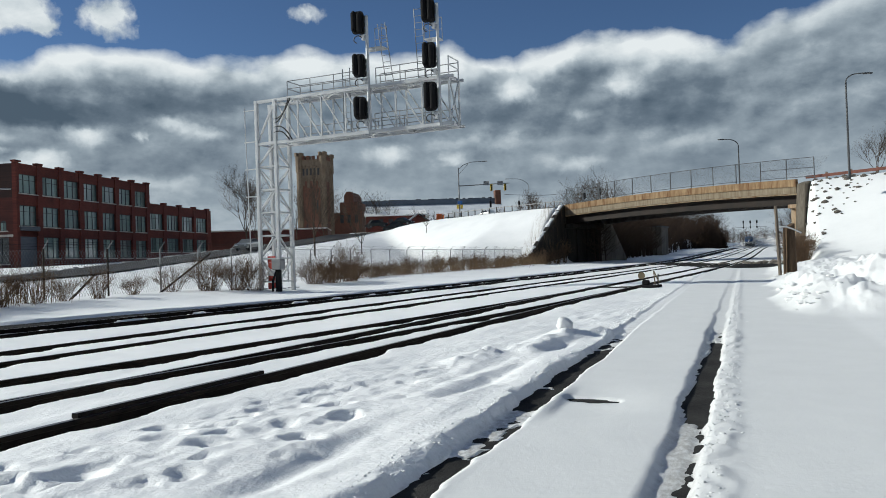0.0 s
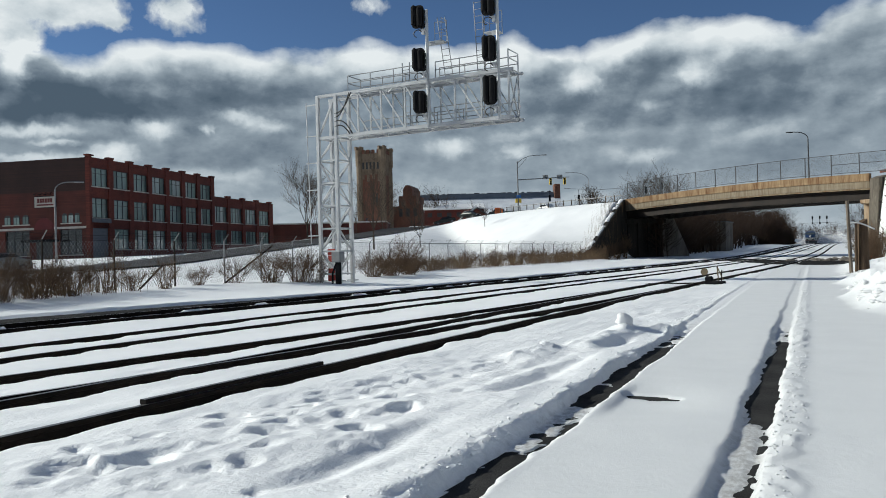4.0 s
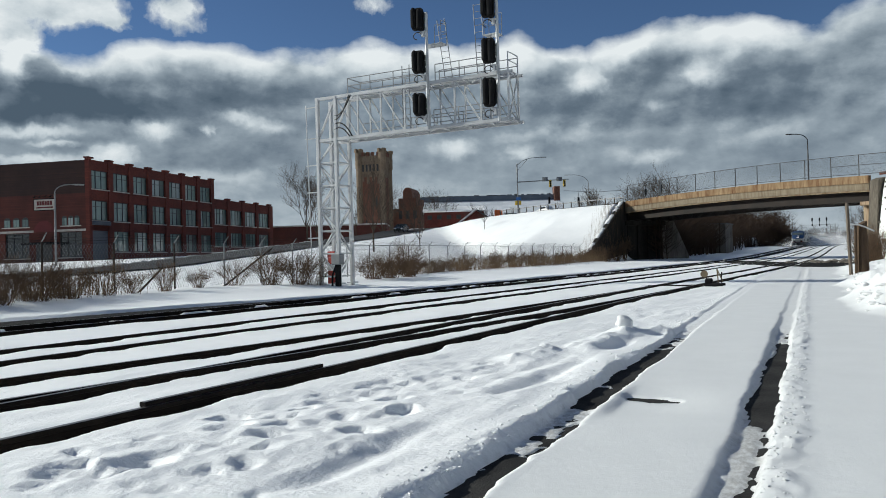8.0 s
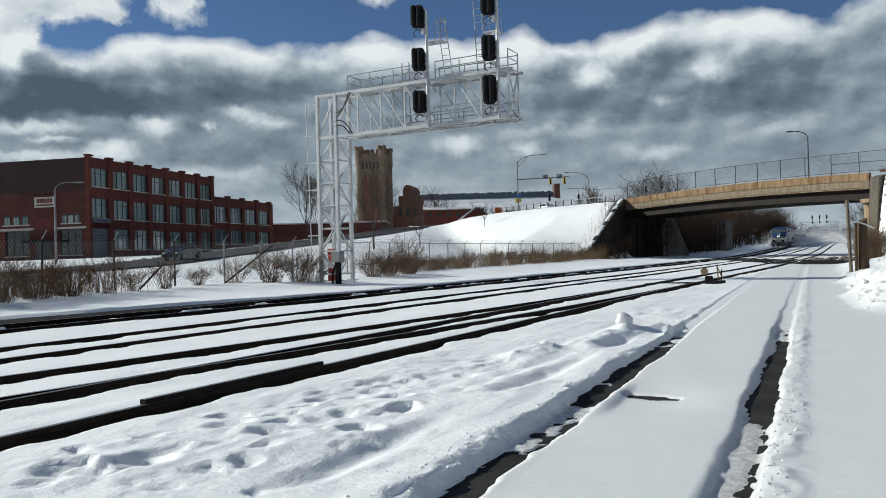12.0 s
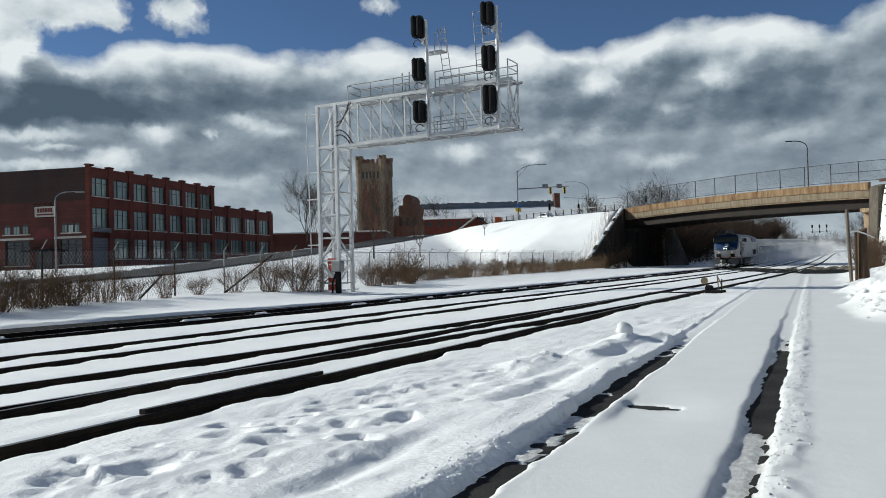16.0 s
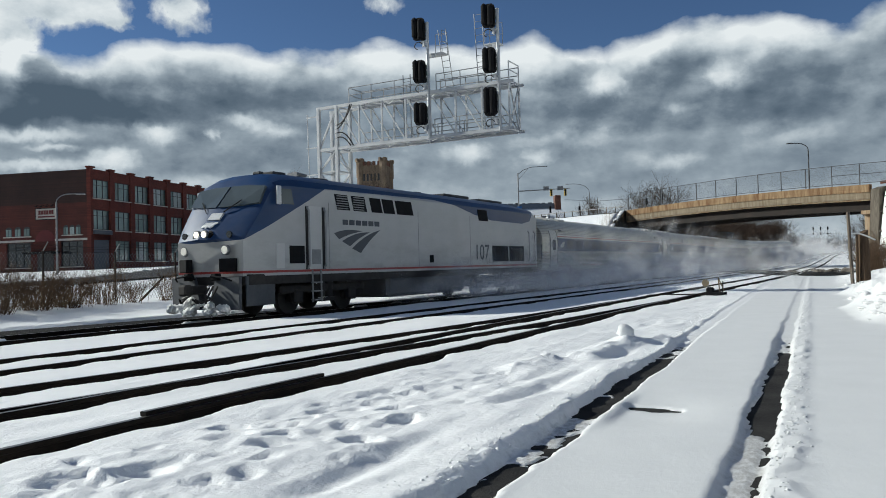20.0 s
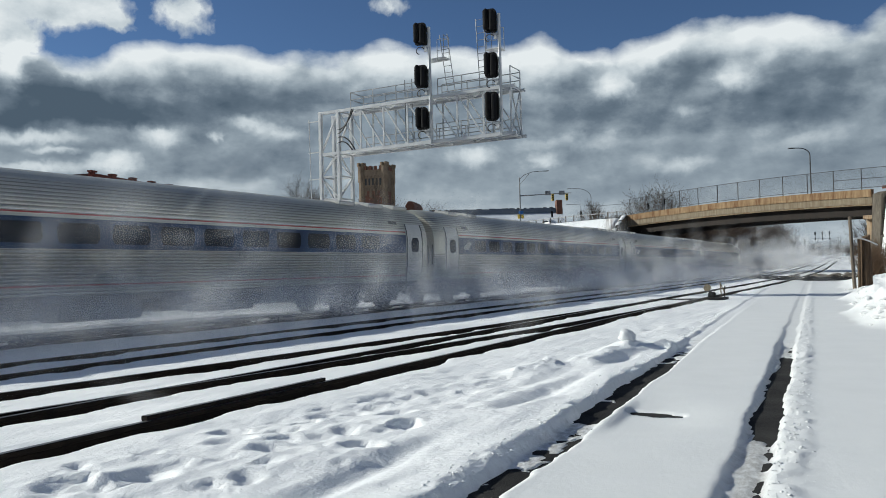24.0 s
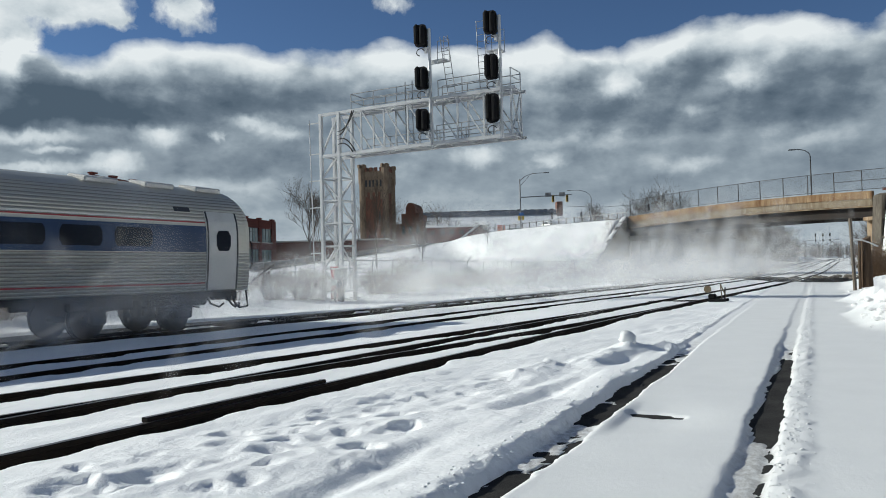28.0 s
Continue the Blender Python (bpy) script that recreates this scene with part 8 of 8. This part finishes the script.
# ---------------------------------------------------------------- cars on the street
def build_car(paint, label, tall=0.0):
    """A plain saloon; local x is forwards."""
    c = tagged(empty("car"), label, "car", "cars on the street")
    side = [(-2.2, 0.35), (-2.25, 0.75), (-2.1, 0.95), (-1.5, 1.02), (-0.95, 1.40 + tall), (0.35, 1.44 + tall), (1.05, 1.0), (1.95, 0.85), (2.2, 0.65), (2.2, 0.35)]
    bm = bmesh.new()
    rings = []
    for y, s in ((-0.88, 0.93), (-0.84, 1.0), (0.84, 1.0), (0.88, 0.93)):
        rings.append([bm.verts.new((x * (0.98 if abs(y) > 0.86 else 1), y * (0.8 if z > 1.05 else 1), 0.35 + (z - 0.35) * s)) for x, z in side])
    n = len(side)
    for a, b in zip(rings[:-1], rings[1:]):
        for k in range(n):
            bm.faces.new((a[k], a[(k + 1) % n], b[(k + 1) % n], b[k]))
    bm.faces.new(rings[0])
    bm.faces.new(rings[-1][::-1])
    bmesh.ops.recalc_face_normals(bm, faces=bm.faces)
    body = part("body", bm, paint, c)
    for y in (-0.79, 0.79):
        bm = bmesh.new()
        m = Matrix(((1, 0, 0, 0), (0, 0, 1, y - 0.02), (0, 1, 0, 0), (0, 0, 0, 1)))
        prism(bm, [(-1.35, 1.06), (-0.88, 1.36 + tall), (0.3, 1.39 + tall), (0.9, 1.05)], 0.04, m)
        part("side_window", bm, TRAIN_GLASS, body)
    for x in (-1.4, 1.4):
        for y in (-0.8, 0.8):
            bm = bmesh.new()
            cyl(bm, 0.33, 0.22, (x, y, 0.33), Matrix.Rotation(math.pi / 2, 3, "X"), 18)
            wheel = part("wheel", bm, CABLE, c)
            bm = bmesh.new()
            cyl(bm, 0.19, 0.24, (x, y, 0.33), Matrix.Rotation(math.pi / 2, 3, "X"), 12)
            part("rim", bm, STEEL_GREY, wheel)
    for y in (-0.6, 0.6):
        bm = bmesh.new()
        box(bm, (0.08, 0.35, 0.14), (2.15, y, 0.70), bevel=0.02)
        part("headlight", bm, WHITE_PAINT, body)
        bm = bmesh.new()
        box(bm, (0.08, 0.35, 0.14), (-2.2, y, 0.82), bevel=0.02)
        part("tail_light", bm, RED_PAINT, body)
    return c


CAR_SILVER = surface("silver_car_paint", (0.16, 0.165, 0.16), (0.21, 0.215, 0.21), 1.0, 0.3, 0.5, bump=0.0)
CAR_DARK = surface("dark_car_paint", (0.012, 0.016, 0.016), (0.025, 0.03, 0.03), 1.0, 0.25, 0.3, bump=0.0)
CARS = [(build_car(CAR_SILVER, "silver saloon car on the wet street"), [(0, 83), (2, 57.8), (3.4, 40), (6, 7), (10, -44), (12, -66), (28, -72)]),
        (build_car(CAR_DARK, "black saloon car driving down the street"), [(0, 139), (6, 138), (8, 124), (9.5, 92), (11, 66.5), (12.4, 50), (14.5, 25), (18, -18), (23, -66), (28, -70)])]
# two cars that climb the ramp, cross the bridge road and go down behind it
RAMP = np.array([(-77.8, 135.0, 7.9), (-74.8, 138.0, 8.2), (-71.2, 139.8, 8.4), (-66.5, 138.6, 8.5), (-61.0, 138.0, 8.4), (-56.0, 144.0, 7.9), (-51.0, 153.0, 7.6), (-44.0, 166.0, 7.0), (-36.0, 181.0, 6.0), (-28, 196, 5.0)])
RAMP_S = np.r_[0, np.cumsum(np.linalg.norm(np.diff(RAMP[:, :2], axis=0), axis=1))]
RAMP_CARS = [(build_car(CAR_DARK, "dark car climbing the ramp", 0.12), [(0, 3.0), (2, 4.0), (3.4, 7.0), (5.5, 20), (8, 46), (11, 68), (28, 75)]),
             (build_car(CAR_DARK, "dark estate car climbing the ramp", 0.2), [(0, 8.6), (2, 9.4), (3.4, 13.5), (5.5, 29), (8, 54), (11, 74), (28, 80)])]
PARKED = build_car(WHITE_PAINT, "white car waiting at the crossing", 0.1)
PARKED.matrix_world = pose(-48.6, 129.0, 8.35, 0, 0, -32)
STREET_S = np.r_[0, np.cumsum(np.linalg.norm(np.diff(STREET_LINE[:, :2], axis=0), axis=1))] - 80.0


def on_street(s, offset):
    """Pose of a car that drives down the street, s metres from the yard's end."""
    def place(q):
        x, y, z = (float(np.interp(q, STREET_S, STREET_LINE[:, k])) for k in range(3))
        return Vector((x, y, z))
    a, b = place(s + 1.5), place(s - 1.5)
    d = (b - a).normalized()
    n = Vector((d.y, -d.x, 0)).normalized()
    p = (a + b) / 2 + n * offset
    p.z = max(float(terrain(np.array([p.x]), np.array([p.y]))[0]), (a.z + b.z) / 2) + 0.25
    y = Vector((0, 0, 1)).cross(d).normalized()
    m = Matrix((d, y, d.cross(y))).transposed().to_4x4()
    m.translation = p
    return m


def on_ramp(s):
    """Pose of a car s metres up the ramp's way over the crossing."""
    def place(q):
        p = Vector([float(np.interp(q, RAMP_S, RAMP[:, k])) for k in range(3)])
        p.z = max(p.z, float(terrain(np.array([p.x]), np.array([p.y]))[0]) + 0.05)
        return p
    a, b = place(s - 1.4), place(s + 1.4)
    d = (b - a).normalized()
    y = Vector((0, 0, 1)).cross(d).normalized()
    m = Matrix((d, y, d.cross(y))).transposed().to_4x4()
    m.translation = (a + b) / 2 + Vector((0, 0, 0.12))
    return m

# ---------------------------------------------------------------- blown snow
def powder_material():
    """A wisp of powder snow: lit through from both sides, dense in its middle and thin at its rim."""
    n = Nodes("blown_snow")
    d = n.tree.nodes.new("ShaderNodeBsdfDiffuse")
    t = n.tree.nodes.new("ShaderNodeBsdfTranslucent")
    for s in (d, t):
        s.inputs["Color"].default_value = (0.98, 0.98, 0.98, 1)
    m = n.tree.nodes.new("ShaderNodeMixShader")
    m.inputs[0].default_value = 0.5
    n.link(d.outputs[0], m.inputs[1])
    n.link(t.outputs[0], m.inputs[2])
    uv = n.coords("UV")
    off = n.tree.nodes.new("ShaderNodeVectorMath")
    off.operation = "DISTANCE"
    off.inputs[1].default_value = (0.5, 0.5, 0.0)
    n.link(uv, off.inputs[0])
    fall = n.ramp(n.math("MULTIPLY", off.outputs["Value"], 2.0), [(0.0, 1.0), (0.35, 0.66), (0.7, 0.18), (1.0, 0.0)])
    grain = n.ramp(n.noise(2.2, 3, 0.6), [(0.30, 0.7), (0.70, 1.0)])
    clear = n.tree.nodes.new("ShaderNodeBsdfTransparent")
    thin = n.tree.nodes.new("ShaderNodeMixShader")
    n.link(n.math("MULTIPLY", n.math("MULTIPLY", fall, grain), 0.085), thin.inputs[0])
    n.link(clear.outputs[0], thin.inputs[1])
    n.link(m.outputs[0], thin.inputs[2])
    n.link(thin.outputs[0], n.out.inputs["Surface"])
    return n.mat


POWDER = powder_material()


def snow_cloud(name, length, count, reach, size, seed, label):
    """A cloud of small wisps; reach(y) gives the cloud's spread beside the track, its height and density at y."""
    g = np.random.default_rng(seed)
    y = g.uniform(0, length, count * 4)
    spread, high, dens = reach(y)
    side = np.where(g.uniform(0, 1, count * 4) < 0.68, 1.0, -1.0)
    x = np.where(g.uniform(0, 1, count * 4) < 0.90, side * (1.75 + g.exponential(1.0, count * 4) * spread), g.uniform(-1.7, 1.7, count * 4))
    z = g.gamma(1.4, 0.36, count * 4) * high
    low = g.uniform(0, 1, count * 4) < 0.36                     # what creeps over the ground beside the train
    x = np.where(low, side * (1.4 + g.exponential(2.1, count * 4)), x)
    z = np.where(low, g.exponential(0.22, count * 4), z)
    under = (np.abs(x) < 1.75) & (length < 60)
    z = np.where(under, g.uniform(0.0, 0.9, count * 4), z)
    clump = 0.68 + 0.55 * fbm(y * 0.22 + x * 0.2, z * 0.7 + x * 0.4, 3, seed) + 0.2 * fbm(y * 0.9, z * 1.4, 3, seed + 5)
    keep = (g.uniform(0, 1, count * 4) < np.clip(clump, 0.08, 1) * dens) & (z < high * 1.6)
    x, y, z = x[keep][:count], y[keep][:count], z[keep][:count]
    n = len(x)
    a = g.normal(size=(n, 3))
    b = g.normal(size=(n, 3))
    a /= np.linalg.norm(a, axis=1)[:, None]
    b = np.cross(a, b)
    b /= np.linalg.norm(b, axis=1)[:, None]
    s = (size * g.uniform(0.55, 1.4, n))[:, None]
    s = np.where(under[keep][:count][:, None], np.minimum(s, 0.4), s)
    c = np.stack([x, y, z + 0.25 * s[:, 0]], -1)
    v = np.stack([c + (a + b) * s, c + (a - b) * s, c - (a + b) * s, c - (a - b) * s], 1).reshape(-1, 3)
    v[:, 2] = np.maximum(v[:, 2], 0.03)
    me = bpy.data.meshes.new(name)
    me.vertices.add(4 * n)
    me.vertices.foreach_set("co", v.astype(np.float32).ravel())
    me.loops.add(4 * n)
    me.loops.foreach_set("vertex_index", np.arange(4 * n, dtype=np.int32))
    me.polygons.add(n)
    me.polygons.foreach_set("loop_start", np.arange(0, 4 * n, 4, dtype=np.int32))
    me.update(calc_edges=True)
    uv = me.uv_layers.new(name="wisp")
    uv.data.foreach_set("uv", np.tile(np.array([1, 1, 1, 0, 0, 0, 0, 1], np.float32), n))
    me.materials.append(POWDER)
    return tagged(new(name, me), label, "blown snow", "snow blown up by the train", "stuff")


DUST = [(snow_cloud("snow_dust", 20, 2300, lambda y: (0.5 + 0.05 * y, 0.45 + 0.085 * y, step(2, 13, y)), 0.55, 1, "powder snow whirled up beside the locomotive"), 3.5),
        (snow_cloud("snow_dust", 26.1, 3000, lambda y: (1.5 + 0.02 * y, 1.7 + 0.035 * y, 0.8 + 0.008 * y), 0.75, 2, "powder snow whirled up beside the first coach"), 21.5)]
coach_dust = snow_cloud("snow_dust", 26.1, 2200, lambda y: (1.7 + 0 * y, 2.0 + 0 * y, 0.78 + 0 * y), 0.85, 4, "dense powder snow whirled up round a coach")
for k in range(1, 5):
    DUST.append((coach_dust if k == 1 else copy_thing(coach_dust, Matrix.Identity(4)), 21.5 + 26.1 * k))
DUST.append((snow_cloud("snow_dust", 26.1, 1500, lambda y: (1.6 + 0 * y, 1.6 + 0 * y, 0.95 - 0.028 * y), 0.8, 6, "powder snow whirled up beside the last coach"), 21.5 + 26.1 * 5))
DUST.append((snow_cloud("snow_dust", 95, 3800, lambda y: (1.6 + 0.035 * y, 1.5 + 0.05 * y, 0.3 + 0.4 * step(0, 45, y) - 0.2 * step(60, 95, y)), 1.3, 3, "trailing cloud of powder snow behind the train"), 178.5))

# ---------------------------------------------------------------- clods thrown up along the ruts
def snow_clods():
    """Crumbs of snow along the ruts' edges: small rough tetrahedra and octahedra."""
    g = np.random.default_rng(21)
    n = 2200
    y = 3.2 + 22 * g.uniform(0, 1, n) ** 1.5
    right = g.uniform(0, 1, n) < 0.55
    x = np.where(right, right_rut(y) + 0.13 + np.abs(g.normal(0, 0.10, n)), left_rut(y) - 0.17 - np.abs(g.normal(0, 0.13, n)))
    z = relief(x, y)
    r = 0.003 + 0.011 * g.uniform(0, 1, n) ** 3
    tips = np.array([(1, 0, 0), (-1, 0, 0), (0, 1, 0), (0, -1, 0), (0, 0, 1), (0, 0, -0.6)], float)
    sides = [(0, 2, 4), (2, 1, 4), (1, 3, 4), (3, 0, 4), (2, 0, 5), (1, 2, 5), (3, 1, 5), (0, 3, 5)]
    verts, faces = [], []
    for k in range(n):
        for q in tips * (1.3, 1.3, 0.65) * r[k] * g.uniform(0.85, 1.2, (6, 1)):
            verts.append((x[k] + q[0], y[k] + q[1], z[k] + r[k] * 0.3 + q[2]))
        faces += [tuple(6 * k + i for i in f) for f in sides]
    me = bpy.data.meshes.new("snow_clods")
    me.from_pydata(verts, [], faces)
    me.materials.append(SNOW)
    tagged(smooth(new("snow_clods", me)), "crumbs of snow thrown up along the wheel ruts", "snow clods", kind="stuff")


snow_clods()


def snow_block():
    """A lump of ploughed snow that stands on its end."""
    bm = bmesh.new()
    box(bm, (0.25, 0.22, 0.30), (0, 0, 0.12), bevel=0.05)
    bmesh.ops.subdivide_edges(bm, edges=bm.edges[:], cuts=3, use_grid_fill=True)
    for v in bm.verts:
        k = 0.010 * math.sin(23 * v.co.x + 9 * v.co.z) + 0.009 * math.sin(31 * v.co.y - 17 * v.co.z)
        v.co += Vector((v.co.x, v.co.y, 0.3 * v.co.z)).normalized() * k
        if v.co.z > 0.2:
            v.co.z -= 0.35 * max(0.0, v.co.x)
        v.co.x *= 1.15 - 0.5 * max(v.co.z, 0)
    ob = smooth(mesh_object("snow_block", bm, SNOW))
    ob.matrix_world = pose(-3.44, 12.45, land(-3.44, 12.45) - 0.03, 0, 0, 20) @ Matrix.Rotation(0.12, 4, "Y") @ Matrix.Diagonal((0.95, 0.95, 0.66, 1))
    tagged(ob, "upright lump of ploughed snow beside the road", "snow lump")


snow_block()


def snow_lumps():
    """Broken lumps of ploughed snow along the foot of the bank."""
    g = random.Random(31)
    verts, faces = [], []
    for _ in range(230):
        y = g.uniform(17.5, 40)
        x = -0.35 - 0.036 * (y - 18) + 0.25 + abs(g.gauss(0, 0.7))
        r = 0.02 + 0.075 * g.random() ** 2.2
        z = land(x, y)
        bm = bmesh.new()
        bmesh.ops.create_icosphere(bm, subdivisions=2, radius=r)
        sx, sy, sz, ph = g.uniform(0.9, 1.9), g.uniform(0.9, 1.6), g.uniform(0.4, 0.75), g.uniform(0, 6)
        base = len(verts)
        for v in bm.verts:
            q = v.co * (1 + 0.24 * math.sin(5 * v.co.x / r + ph) * math.sin(4 * v.co.y / r + ph) + 0.1 * math.sin(7 * v.co.z / r + 2 * ph))
            verts.append((x + q.x * sx, y + q.y * sy, z + 0.05 * r + q.z * sz))
        bm.verts.index_update()
        faces += [tuple(base + v.index for v in f.verts) for f in bm.faces]
        bm.free()
    me = bpy.data.meshes.new("snow_lumps")
    me.from_pydata(verts, [], faces)
    me.materials.append(SNOW)
    tagged(smooth(new("snow_lumps", me)), "broken lumps of snow along the ploughed bank", "snow lumps", kind="stuff")


snow_lumps()

# ---------------------------------------------------------------- what moves
def motions():
    times = [0.5 * k for k in range(57)]
    walk(LOCO, [(t, vehicle_pose(nose_at(t), 3.9, 12.7)) for t in times])
    for k, coach in enumerate(COACHES):
        walk(coach, [(t, vehicle_pose(nose_at(t) + 21.5 + 26.1 * k, 3.4, 18.8)) for t in times])
    for cloud, behind in DUST:
        walk(cloud, [(t, vehicle_pose(nose_at(t) + behind, 3.4, 18.8)) for t in times])
    for n, (car, rows) in enumerate(CARS):
        ts, ss = zip(*rows)
        walk(car, [(t, on_street(float(np.interp(t, ts, ss)), 3.2)) for t in times])
    for car, rows in RAMP_CARS:
        ts, ss = zip(*rows)
        walk(car, [(t, on_ramp(float(np.interp(t, ts, ss)))) for t in times])
    # the clouds come slowly nearer
    way = Vector((math.sin(radians(-50)), math.cos(radians(-50)), 0))
    walk(CLOUDS, [(t, Matrix.Translation(way * (95 - 10.5 * t))) for t in (0, 7, 14, 21, 28)])


motions()
